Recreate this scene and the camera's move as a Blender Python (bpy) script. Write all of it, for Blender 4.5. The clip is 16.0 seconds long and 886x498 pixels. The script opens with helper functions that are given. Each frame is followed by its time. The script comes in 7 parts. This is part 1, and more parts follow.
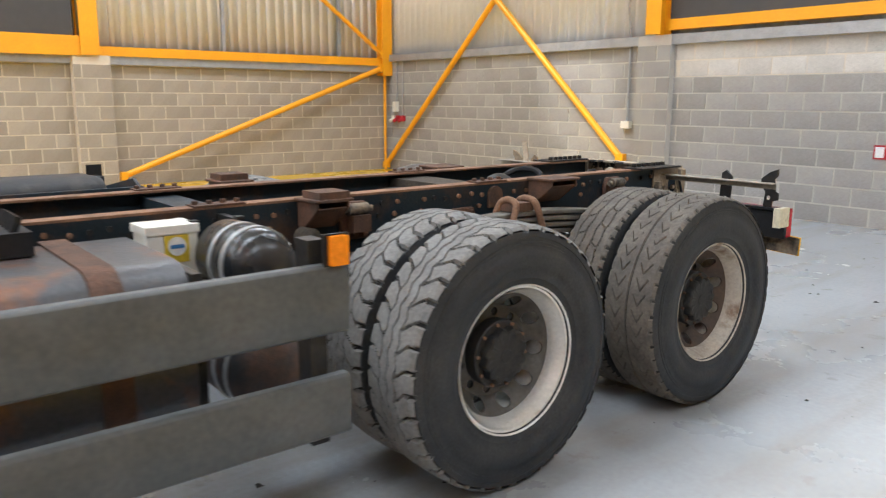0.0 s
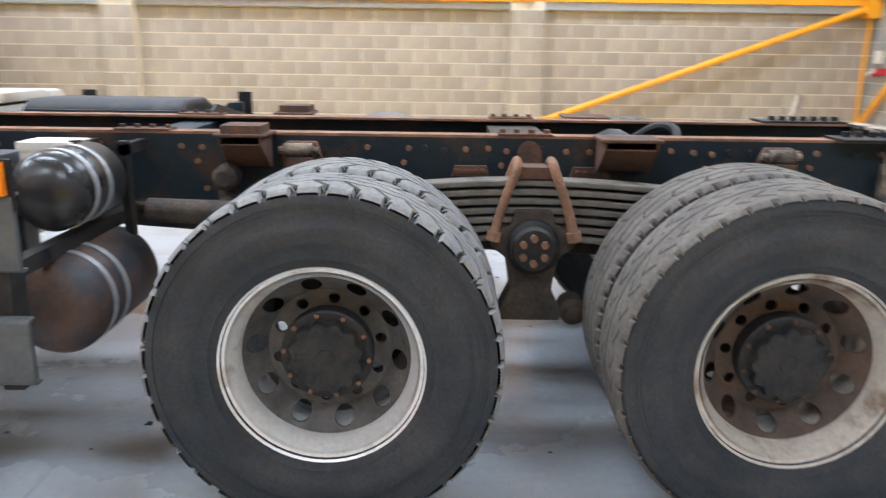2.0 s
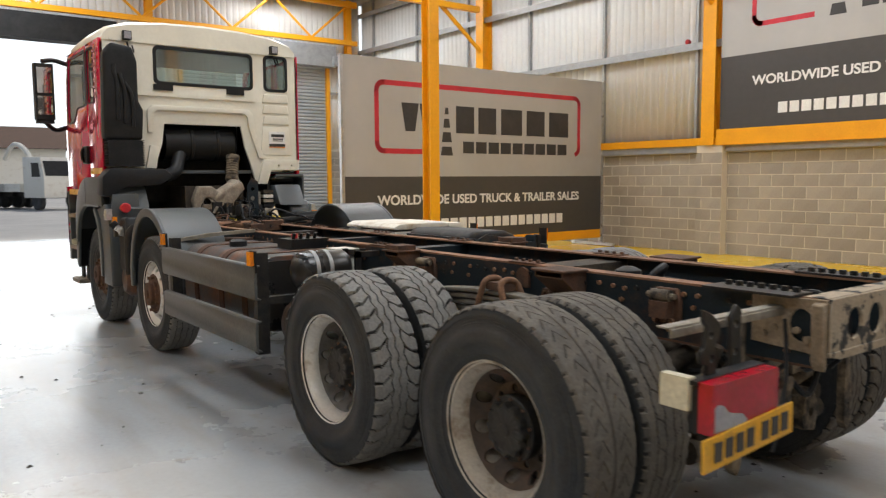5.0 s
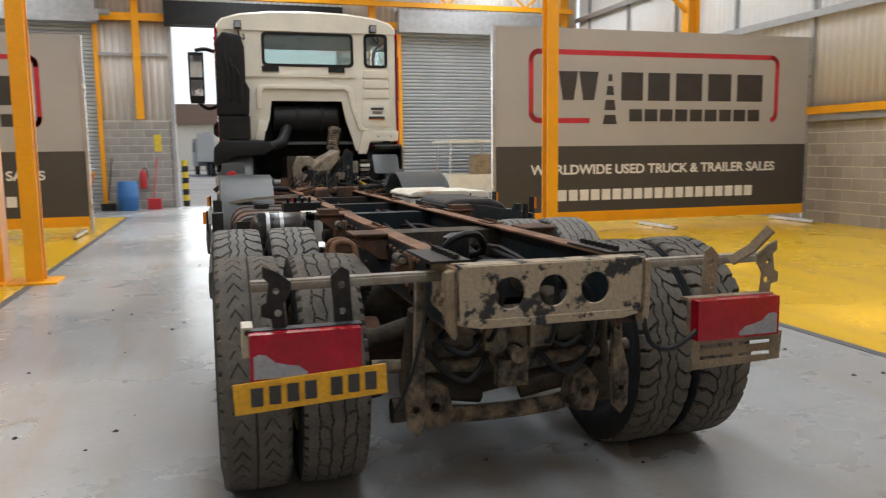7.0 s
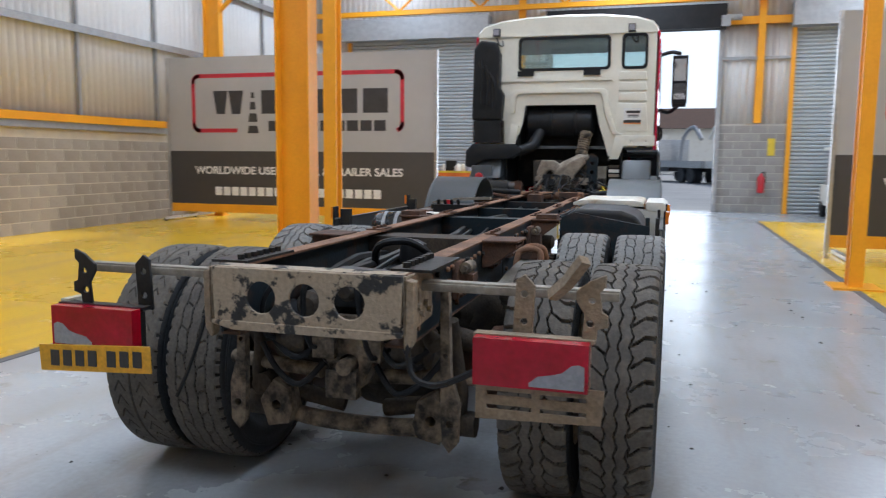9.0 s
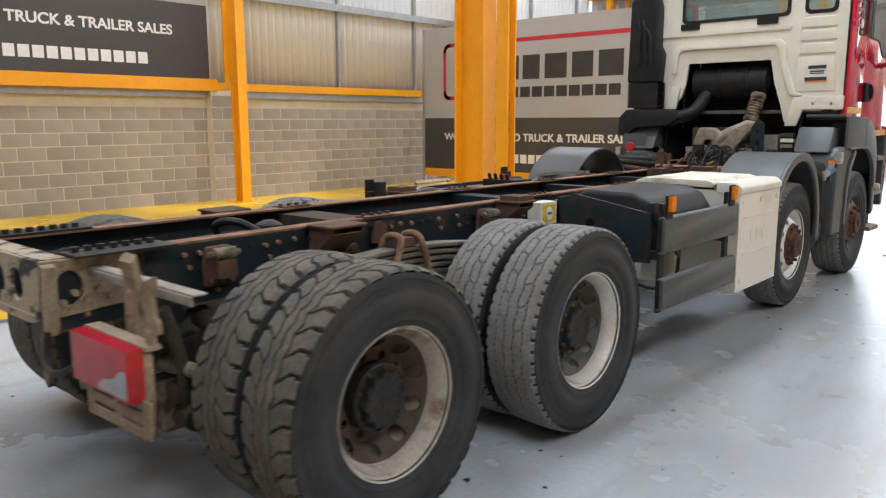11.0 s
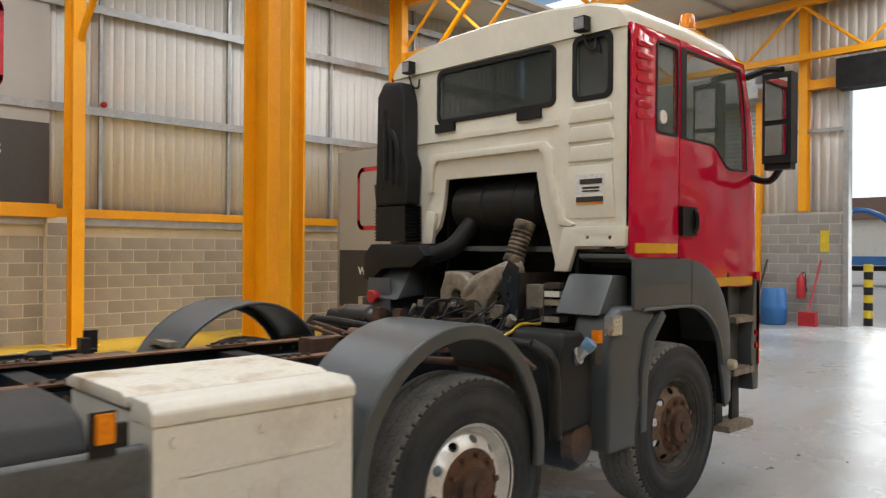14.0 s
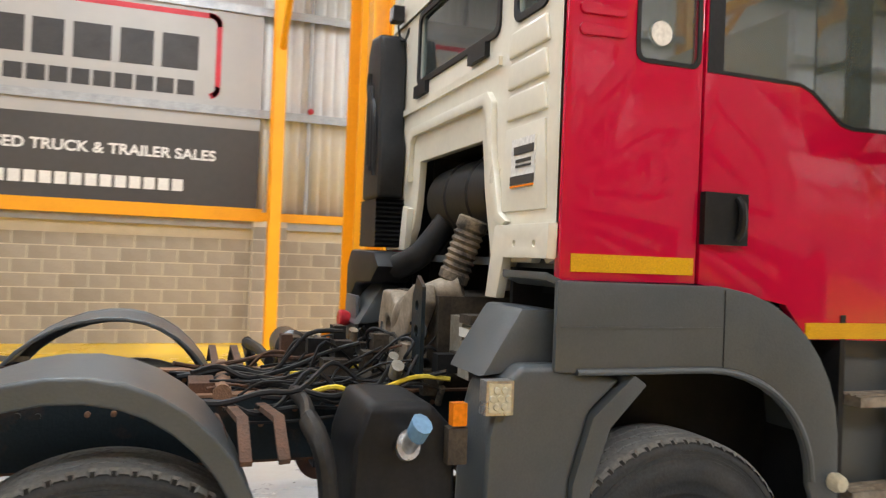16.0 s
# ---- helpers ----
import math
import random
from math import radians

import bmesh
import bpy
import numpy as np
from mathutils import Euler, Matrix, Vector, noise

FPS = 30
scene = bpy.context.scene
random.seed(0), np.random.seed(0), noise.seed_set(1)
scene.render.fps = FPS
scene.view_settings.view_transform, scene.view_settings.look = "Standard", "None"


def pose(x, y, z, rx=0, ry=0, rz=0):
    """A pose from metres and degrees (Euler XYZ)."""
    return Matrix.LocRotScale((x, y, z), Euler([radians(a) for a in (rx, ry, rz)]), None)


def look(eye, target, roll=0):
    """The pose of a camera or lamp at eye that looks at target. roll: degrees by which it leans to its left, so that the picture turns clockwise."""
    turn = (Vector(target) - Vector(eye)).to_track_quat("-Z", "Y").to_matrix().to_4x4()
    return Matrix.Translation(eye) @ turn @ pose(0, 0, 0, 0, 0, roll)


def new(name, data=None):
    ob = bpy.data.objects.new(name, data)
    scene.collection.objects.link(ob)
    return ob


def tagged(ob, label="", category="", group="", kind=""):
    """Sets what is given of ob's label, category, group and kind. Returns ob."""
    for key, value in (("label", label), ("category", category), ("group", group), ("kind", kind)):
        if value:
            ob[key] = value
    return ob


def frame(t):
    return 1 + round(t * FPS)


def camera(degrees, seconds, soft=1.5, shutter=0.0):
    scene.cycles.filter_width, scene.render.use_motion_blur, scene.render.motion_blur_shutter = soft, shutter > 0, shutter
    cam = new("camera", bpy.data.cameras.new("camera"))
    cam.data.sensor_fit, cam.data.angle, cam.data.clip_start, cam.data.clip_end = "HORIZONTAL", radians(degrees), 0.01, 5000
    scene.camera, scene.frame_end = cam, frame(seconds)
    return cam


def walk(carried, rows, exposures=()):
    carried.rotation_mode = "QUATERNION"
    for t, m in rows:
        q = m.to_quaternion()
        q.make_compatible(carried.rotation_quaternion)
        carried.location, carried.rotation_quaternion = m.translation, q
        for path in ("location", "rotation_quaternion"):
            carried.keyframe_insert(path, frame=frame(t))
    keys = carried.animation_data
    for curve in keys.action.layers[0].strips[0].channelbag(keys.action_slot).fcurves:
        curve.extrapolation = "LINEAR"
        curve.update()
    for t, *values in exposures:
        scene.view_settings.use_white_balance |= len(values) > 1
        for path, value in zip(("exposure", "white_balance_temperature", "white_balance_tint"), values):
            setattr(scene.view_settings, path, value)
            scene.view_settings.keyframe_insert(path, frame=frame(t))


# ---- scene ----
cam = camera(60.4, 16.0, soft=1.2, shutter=0.4)
PATH = [
    (0, (-3.276, 3.39, 1.542), (-1.754, 2.151, 1.157), 0.2),
    (0.5, (-3.382, 2.703, 1.531), (-1.74, 1.647, 1.097), 0.4),
    (1, (-3.444, 2.055, 1.528), (-1.677, 1.255, 1.038), 0.5),
    (1.5, (-3.339, 1.489, 1.47), (-1.471, 1.036, 0.92), 0.7),
    (2, (-3.306, 1.008, 1.445), (-1.372, 1.019, 0.934), 0.8),
    (2.5, (-3.417, 0.495, 1.521), (-1.571, 1.125, 1.079), 0.4),
    (3, (-3.534, -0.037, 1.564), (-1.861, 1.014, 1.258), 0.1),
    (3.5, (-3.633, -0.611, 1.579), (-2.127, 0.69, 1.38), -0.3),
    (4, (-3.621, -1.223, 1.592), (-2.235, 0.212, 1.451), -0.4),
    (4.2, (-3.598, -1.459, 1.603), (-2.243, 0.005, 1.46), -0.4),
    (6.3, (-2.078, -3.402, 1.55), (-1.23, -1.607, 1.309), -0.8),
    (6.5, (-1.849, -3.506, 1.556), (-1.071, -1.68, 1.313), -0.9),
    (7, (-1.225, -3.627, 1.546), (-0.666, -1.723, 1.296), -0.7),
    (7.5, (-0.568, -3.697, 1.559), (-0.269, -1.735, 1.313), -0.4),
    (8, (0.069, -3.671, 1.55), (0.077, -1.686, 1.311), 0.2),
    (8.5, (0.696, -3.637, 1.557), (0.405, -1.672, 1.323), 0.4),
    (9, (1.275, -3.483, 1.543), (0.715, -1.577, 1.306), 0.5),
    (9.2, (1.504, -3.436, 1.543), (0.838, -1.566, 1.299), 0.4),
    (11.3, (3.374, -1.611, 1.62), (2.016, -0.182, 1.283), 0.1),
    (11.5, (3.434, -1.352, 1.606), (2.059, 0.061, 1.273), 0.2),
    (12, (3.478, -0.658, 1.618), (2.089, 0.751, 1.325), 0.2),
    (12.5, (3.476, 0.079, 1.622), (2.104, 1.518, 1.397), 0.3),
    (13, (3.479, 0.82, 1.631), (2.115, 2.276, 1.495), 0.3),
    (13.5, (3.556, 1.531, 1.664), (2.178, 2.98, 1.612), 0.3),
    (14, (3.684, 2.265, 1.686), (2.245, 3.654, 1.688), 0.4),
    (14.5, (3.752, 2.994, 1.692), (2.237, 4.299, 1.728), 0.6),
    (15, (3.78, 3.7, 1.699), (2.164, 4.878, 1.76), 1.1),
    (15.5, (3.659, 4.398, 1.697), (1.918, 5.382, 1.754), 1.6),
    (16, (3.484, 5.071, 1.709), (1.601, 5.746, 1.728), 2.2),
]
EXPOSURES = [(t, stops, kelvin, 10) for t, stops, kelvin in (
    (0.0, 0.35, 6300), (1.5, 0.68, 5950), (2.0, 0.79, 5800), (2.5, 0.66, 5700), (3.0, 0.45, 5900), (4.0, 0.0, 6500), (6.5, -0.33, 6950), (7.0, -0.35, 6800),
    (8.0, -0.12, 6100), (9.0, -0.25, 5800), (11.5, 0.05, 6450), (12.0, 0.1, 6500), (12.5, 0.05, 6500), (13.5, -0.2, 6750), (14.0, -0.42, 6900),
    (14.5, -0.4, 7200), (15.0, -0.15, 7250), (15.5, 0.1, 7000), (16.0, 0.2, 6700))]
walk(cam, [(t, look(eye, target, roll)) for t, eye, target, roll in PATH], EXPOSURES)

# ---- world and light ----
world = bpy.data.worlds.new("sky")
scene.world = world
world.use_nodes = True
wn = world.node_tree.nodes
sky = wn.new("ShaderNodeTexSky")
sky.sky_type, sky.sun_disc = "NISHITA", False
sky.dust_density = 1.5
sky.sun_elevation, sky.sun_rotation = radians(38), radians(150)
wn["Background"].inputs["Strength"].default_value = 0.15
world.node_tree.links.new(sky.outputs[0], wn["Background"].inputs["Color"])
sun = new("sun", bpy.data.lights.new("sun", "SUN"))
sun.data.energy, sun.data.angle, sun.data.color = 2.5, radians(4), (1, 0.96, 0.9)
sun.matrix_world = look((8, 40, 24), (0, 26, 0))


def area_lamp(name, eye, target, sx, sy, power, color=(1, 1, 1)):
    ob = new(name, bpy.data.lights.new(name, "AREA"))
    ob.data.shape, ob.data.size, ob.data.size_y = "RECTANGLE", sx, sy
    ob.data.energy, ob.data.color = power, color
    ob.matrix_world = look(eye, target)
    return ob


ROOF_Z = 7.7
ROOFLIGHTS = [(x, y) for x in (-7.4, 0.0, 7.4) for y in (-2.2, 4.6, 11.4, 18.0)]
for lx, ly in ROOFLIGHTS:
    area_lamp("rooflight_sky", (lx, ly, ROOF_Z - 0.02), (lx, ly, 0), 1.6, 4.4, 330 if lx > -1 else 250, (0.85, 0.92, 1.0))
area_lamp("doorway_sky", (0.1, 21.15, 2.75), (0.1, 14, 1.2), 4.8, 5.1, 200, (0.9, 0.95, 1.0))

# ---- materials ----
MATS = {}


def mat(name, a, b=None, rough=0.6, metal=0.0, scale=3.0, lo=0.35, hi=0.65, fine=60.0, bump=0.15, grain=0.18, rvar=0.12, per_piece=0.0, coat=0.0):
    """Two colours laid out by a broad noise, with a fine grain over them."""
    m = bpy.data.materials.new(name)
    m.use_nodes = True
    nt, n = m.node_tree, m.node_tree.nodes
    L, bs = nt.links.new, n["Principled BSDF"]
    b = b or tuple(c * 0.75 for c in a)
    tc = n.new("ShaderNodeTexCoord")
    n1 = n.new("ShaderNodeTexNoise")
    n1.inputs["Scale"].default_value, n1.inputs["Detail"].default_value, n1.inputs["Roughness"].default_value = scale, 8, 0.62
    n2 = n.new("ShaderNodeTexNoise")
    n2.inputs["Scale"].default_value, n2.inputs["Detail"].default_value = fine, 4
    L(tc.outputs["Object"], n1.inputs["Vector"]), L(tc.outputs["Object"], n2.inputs["Vector"])
    ramp = n.new("ShaderNodeMapRange")
    ramp.inputs[1].default_value, ramp.inputs[2].default_value = lo, hi
    L(n1.outputs[0], ramp.inputs[0])
    mix = n.new("ShaderNodeMix")
    mix.data_type = "RGBA"
    mix.inputs[6].default_value, mix.inputs[7].default_value = (*a, 1), (*b, 1)
    L(ramp.outputs[0], mix.inputs[0])
    g = n.new("ShaderNodeMapRange")
    g.inputs[1].default_value, g.inputs[2].default_value = 0.25, 0.75
    g.inputs[3].default_value, g.inputs[4].default_value = 1 - grain, 1 + grain
    L(n2.outputs[0], g.inputs[0])
    tint = g.outputs[0]
    if per_piece:
        oi, ge = n.new("ShaderNodeObjectInfo"), n.new("ShaderNodeNewGeometry")
        ad = n.new("ShaderNodeMath")
        ad.operation = "ADD"
        L(oi.outputs["Random"], ad.inputs[0]), L(ge.outputs["Random Per Island"], ad.inputs[1])
        fr = n.new("ShaderNodeMath")
        fr.operation = "FRACT"
        L(ad.outputs[0], fr.inputs[0])
        pr = n.new("ShaderNodeMapRange")
        pr.inputs[3].default_value, pr.inputs[4].default_value = 1 - per_piece, 1 + per_piece
        L(fr.outputs[0], pr.inputs[0])
        mu = n.new("ShaderNodeMath")
        mu.operation = "MULTIPLY"
        L(g.outputs[0], mu.inputs[0]), L(pr.outputs[0], mu.inputs[1])
        tint = mu.outputs[0]
    vm = n.new("ShaderNodeVectorMath")
    vm.operation = "SCALE"
    L(mix.outputs[2], vm.inputs[0]), L(tint, vm.inputs["Scale"])
    L(vm.outputs[0], bs.inputs["Base Color"])
    rr = n.new("ShaderNodeMapRange")
    rr.inputs[3].default_value, rr.inputs[4].default_value = max(0.03, rough - rvar), min(1, rough + rvar)
    L(n1.outputs[0], rr.inputs[0]), L(rr.outputs[0], bs.inputs["Roughness"])
    bs.inputs["Metallic"].default_value = metal
    bs.inputs["Coat Weight"].default_value = coat
    if bump:
        bp = n.new("ShaderNodeBump")
        bp.inputs["Strength"].default_value, bp.inputs["Distance"].default_value = bump, 0.01
        L(n2.outputs[0], bp.inputs["Height"]), L(bp.outputs[0], bs.inputs["Normal"])
    MATS[name] = m
    return m


def glass(name, color, rough=0.02, mixin=0.75, painted_sheen=0.1):
    """A tinted pane: a clear part, a gloss, and a pale dusty layer that paints in reflected light."""
    m = bpy.data.materials.new(name)
    m.use_nodes = True
    nt, n = m.node_tree, m.node_tree.nodes
    n.remove(n["Principled BSDF"])
    tr, gl, mx = n.new("ShaderNodeBsdfTransparent"), n.new("ShaderNodeBsdfGlossy"), n.new("ShaderNodeMixShader")
    fr = n.new("ShaderNodeFresnel")
    fr.inputs[0].default_value = 1.5 + mixin
    tr.inputs[0].default_value, gl.inputs["Roughness"].default_value = (*color, 1), rough
    # patchy pale diffuse share, in place of the roof and far windows mirrored there
    df, dm, nz, mr = n.new("ShaderNodeBsdfDiffuse"), n.new("ShaderNodeMixShader"), n.new("ShaderNodeTexNoise"), n.new("ShaderNodeMapRange")
    df.inputs[0].default_value = (0.45, 0.56, 0.53, 1)
    nz.inputs["Scale"].default_value, nz.inputs["Detail"].default_value = 4.0, 6
    mr.inputs[3].default_value, mr.inputs[4].default_value = painted_sheen * 0.6, painted_sheen * 1.4
    L = nt.links.new
    L(nz.outputs[0], mr.inputs[0]), L(mr.outputs[0], dm.inputs[0]), L(tr.outputs[0], dm.inputs[1]), L(df.outputs[0], dm.inputs[2])
    L(fr.outputs[0], mx.inputs[0]), L(dm.outputs[0], mx.inputs[1]), L(gl.outputs[0], mx.inputs[2])
    nt.links.new(mx.outputs[0], n["Material Output"].inputs[0])
    return m


def floor_paint(name, a, b, dust, rough):
    """Worn floor paint: broad patches, long wheel-dragged dust streaks and small dark specks."""
    m = mat(name, a, b, rough, scale=0.5, lo=0.36, hi=0.7, fine=30, bump=0.03, grain=0.07, rvar=0.14)
    n, L = m.node_tree.nodes, m.node_tree.links.new
    bs = n["Principled BSDF"]
    base = bs.inputs["Base Color"].links[0].from_socket
    tc = n.new("ShaderNodeTexCoord")
    for stretch, scale, lo, hi, color, amount in (((1.6, 0.22, 1), 1.3, 0.5, 0.72, dust, 0.65), ((1, 1, 1), 3.5, 0.62, 0.7, (0.16, 0.125, 0.09), 0.5), ((1, 1, 1), 22.0, 0.7, 0.74, (0.05, 0.045, 0.04), 0.7), ((0.3, 6, 1), 2.2, 0.66, 0.7, (0.12, 0.12, 0.12), 0.3)):
        mp, nz, mr, mx = n.new("ShaderNodeMapping"), n.new("ShaderNodeTexNoise"), n.new("ShaderNodeMapRange"), n.new("ShaderNodeMix")
        mp.inputs["Scale"].default_value = stretch
        nz.inputs["Scale"].default_value, nz.inputs["Detail"].default_value, nz.inputs["Roughness"].default_value = scale, 6, 0.6
        mr.inputs[1].default_value, mr.inputs[2].default_value, mr.inputs[4].default_value = lo, hi, amount
        mx.data_type = "RGBA"
        mx.inputs[7].default_value = (*color, 1)
        L(tc.outputs["Object"], mp.inputs[0]), L(mp.outputs[0], nz.inputs["Vector"]), L(nz.outputs[0], mr.inputs[0])
        L(mr.outputs[0], mx.inputs[0]), L(base, mx.inputs[6])
        base = mx.outputs[2]
    L(base, bs.inputs["Base Color"])
    return m


FLOOR = floor_paint("painted_floor", (0.36, 0.385, 0.41), (0.27, 0.275, 0.275), (0.25, 0.215, 0.17), 0.27)
YELLOW_FLOOR = floor_paint("yellow_floor_paint", (0.76, 0.47, 0.02), (0.68, 0.41, 0.02), (0.6, 0.36, 0.06), 0.26)
LINE = mat("floor_border", (0.11, 0.11, 0.12), None, 0.5)
BLOCK = mat("concrete_block", (0.375, 0.325, 0.265), (0.295, 0.26, 0.215), 0.9, scale=1.3, fine=85, bump=0.5, grain=0.2, per_piece=0.12)
BLOCK_PALE = mat("whitened_concrete_block", (0.55, 0.53, 0.49), (0.42, 0.4, 0.37), 0.9, scale=1.1, fine=85, bump=0.5, grain=0.2, per_piece=0.12)
BLOCK_GREY = mat("grey_concrete_block", (0.33, 0.315, 0.29), (0.25, 0.24, 0.23), 0.9, scale=1.1, fine=85, bump=0.5, grain=0.2, per_piece=0.14)
MORTAR = mat("mortar", (0.66, 0.59, 0.48), (0.57, 0.51, 0.42), 0.95, fine=120, bump=0.4)
MORTAR_GREY = mat("grey_mortar", (0.52, 0.49, 0.44), (0.44, 0.42, 0.38), 0.95, fine=120, bump=0.4)
CLAD = mat("white_cladding", (0.76, 0.755, 0.74), (0.69, 0.685, 0.67), 0.5, scale=0.6, fine=12, bump=0.02, grain=0.03)
STEEL_GREY = mat("galvanised_steel", (0.42, 0.43, 0.44), (0.33, 0.34, 0.35), 0.42, metal=0.5, scale=6)
SHUTTER = mat("roller_shutter", (0.45, 0.48, 0.5), (0.38, 0.41, 0.43), 0.4, metal=0.35, scale=1.2, fine=15, bump=0.02, grain=0.05)
ORANGE = mat("orange_steel_paint", (0.88, 0.385, 0.01), (0.8, 0.34, 0.01), 0.38, scale=1.5, fine=30, bump=0.03, grain=0.05)
ROOF = mat("roof_sheet", (0.55, 0.54, 0.51), (0.46, 0.45, 0.43), 0.7, scale=0.8, bump=0.05)
BANNER = mat("grey_banner_vinyl", (0.43, 0.42, 0.405), (0.38, 0.37, 0.36), 0.48, scale=0.5, fine=8, bump=0.04, grain=0.03)
BANNER_DARK = mat("charcoal_banner_vinyl", (0.05, 0.047, 0.046), (0.06, 0.056, 0.054), 0.48, scale=0.5, fine=8, bump=0.04, grain=0.05)
INK_RED = mat("red_print", (0.6, 0.03, 0.05), None, 0.5, bump=0)
INK_DARK = mat("dark_print", (0.045, 0.042, 0.042), None, 0.5, bump=0)
INK_WHITE = mat("white_print", (0.78, 0.77, 0.75), (0.72, 0.71, 0.69), 0.5, bump=0)
RUBBER = mat("tyre_rubber", (0.024, 0.027, 0.031), (0.046, 0.047, 0.048), 0.62, scale=5, fine=90, bump=0.2, grain=0.2)
TREAD = mat("dusty_tread_rubber", (0.2, 0.196, 0.184), (0.155, 0.15, 0.142), 0.9, scale=9, fine=70, bump=0.35, grain=0.22)
TREAD_MUD = mat("muddy_tread_rubber", (0.125, 0.109, 0.09), (0.08, 0.071, 0.062), 0.9, scale=9, fine=70, bump=0.35, grain=0.22)
RIM = mat("silver_rim_paint", (0.74, 0.73, 0.7), (0.42, 0.36, 0.29), 0.38, metal=0.45, scale=9, lo=0.56, hi=0.75, grain=0.1)
RIM_TAN = mat("rust_edged_rim", (0.5, 0.46, 0.4), (0.2, 0.125, 0.075), 0.55, metal=0.2, scale=7, lo=0.5, hi=0.68, grain=0.15)
RIM_BROWN = mat("rusty_wheel_disc", (0.085, 0.052, 0.034), (0.042, 0.032, 0.026), 0.75, scale=9, grain=0.2)
RIM_DARK = mat("grimy_wheel_disc", (0.1, 0.092, 0.082), (0.05, 0.044, 0.038), 0.65, metal=0.2, scale=12)
HUB = mat("black_hub", (0.013, 0.0135, 0.015), (0.034, 0.03, 0.026), 0.5, scale=14)
RUST = mat("rusted_steel", (0.12, 0.055, 0.03), (0.06, 0.036, 0.025), 0.85, scale=9, fine=110, bump=0.4, grain=0.25)
RUST_LIGHT = mat("light_rust", (0.26, 0.135, 0.075), (0.14, 0.075, 0.045), 0.85, scale=8, fine=110, bump=0.4, grain=0.25)
FRAME = mat("chassis_paint", (0.012, 0.02, 0.026), (0.06, 0.034, 0.022), 0.5, scale=4.5, lo=0.52, hi=0.68, fine=80, bump=0.15)
MUD_DARK = mat("damp_mud", (0.2, 0.155, 0.108), (0.03, 0.026, 0.023), 0.9, scale=11, lo=0.42, hi=0.62, fine=60, bump=0.5, grain=0.25)
TREAD_GROOVE = mat("groove_rubber", (0.02, 0.019, 0.018), (0.032, 0.029, 0.026), 0.85, scale=9)
WEATHERED = mat("weathered_bare_steel", (0.3, 0.28, 0.24), (0.2, 0.17, 0.13), 0.7, metal=0.2, scale=8, bump=0.2)
MUD = mat("dried_mud", (0.3, 0.235, 0.165), (0.2, 0.15, 0.1), 0.95, scale=6, fine=60, bump=0.5, grain=0.25)
BEAM = mat("muddy_worn_plate", (0.34, 0.275, 0.2), (0.03, 0.03, 0.03), 0.85, scale=10, lo=0.53, hi=0.575, fine=60, bump=0.35, grain=0.2)
SPRING = mat("dusty_spring_steel", (0.17, 0.155, 0.13), (0.085, 0.075, 0.06), 0.75, scale=7, fine=80, bump=0.25)
GRIME = mat("oily_grime", (0.035, 0.029, 0.024), (0.075, 0.058, 0.042), 0.75, scale=9, fine=70, bump=0.4, grain=0.25)
BLACK = mat("black_plastic", (0.009, 0.0095, 0.011), (0.018, 0.018, 0.019), 0.48, scale=5, bump=0.1)
BLACK_GLOSS = mat("black_painted_tank", (0.012, 0.014, 0.017), (0.03, 0.026, 0.022), 0.28, scale=4, bump=0.05)
TANK_RUST = mat("rusting_tank", (0.022, 0.03, 0.038), (0.14, 0.06, 0.03), 0.42, metal=0.15, scale=2.6, lo=0.45, hi=0.6, fine=40)
GREY_PANEL = mat("grey_side_guard", (0.068, 0.073, 0.073), (0.11, 0.112, 0.107), 0.5, scale=4, lo=0.45, hi=0.8, fine=50, bump=0.06)
FENDER = mat("grey_plastic_fender", (0.063, 0.073, 0.08), (0.08, 0.088, 0.093), 0.38, scale=3, fine=120, bump=0.12, grain=0.08)
CAB_WHITE = mat("cream_white_paint", (0.76, 0.73, 0.63), (0.69, 0.66, 0.57), 0.32, scale=2.5, fine=30, bump=0.015, grain=0.03, coat=0.3)
CAB_RED = mat("red_paint", (0.56, 0.004, 0.045), (0.52, 0.004, 0.041), 0.12, scale=1.5, fine=25, bump=0.002, grain=0.02, rvar=0.03, coat=0.8)
BOX_WHITE = mat("dirty_white_panel", (0.7, 0.68, 0.61), (0.5, 0.44, 0.35), 0.5, scale=2.2, lo=0.55, hi=0.8, fine=40, bump=0.03, grain=0.05)
STAINED = mat("brown_stained_panel", (0.7, 0.67, 0.59), (0.42, 0.3, 0.18), 0.55, scale=3.2, lo=0.5, hi=0.68, fine=40, bump=0.05, grain=0.1)
COVER = mat("dusty_battery_cover", (0.014, 0.0145, 0.016), (0.12, 0.105, 0.088), 0.6, scale=3.0, lo=0.56, hi=0.85, fine=60, bump=0.12, grain=0.2)
SILVER = mat("bright_steel", (0.6, 0.6, 0.6), (0.45, 0.45, 0.45), 0.3, metal=0.8, scale=8)
ALLOY = mat("cast_alloy", (0.33, 0.28, 0.22), (0.2, 0.16, 0.12), 0.6, metal=0.25, scale=12)
AMBER = mat("amber_lens", (0.85, 0.25, 0.01), (0.75, 0.2, 0.01), 0.2, bump=0, coat=0.5)
LENS_RED = mat("red_lens", (0.44, 0.003, 0.022), (0.3, 0.003, 0.014), 0.2, scale=6, fine=40, bump=0.05)
LENS_GREY = mat("clear_grey_lens", (0.33, 0.33, 0.37), (0.26, 0.26, 0.29), 0.2, bump=0.02, coat=0.4)
LENS_CREAM = mat("milky_lens", (0.62, 0.58, 0.44), (0.5, 0.46, 0.34), 0.3, bump=0.1)
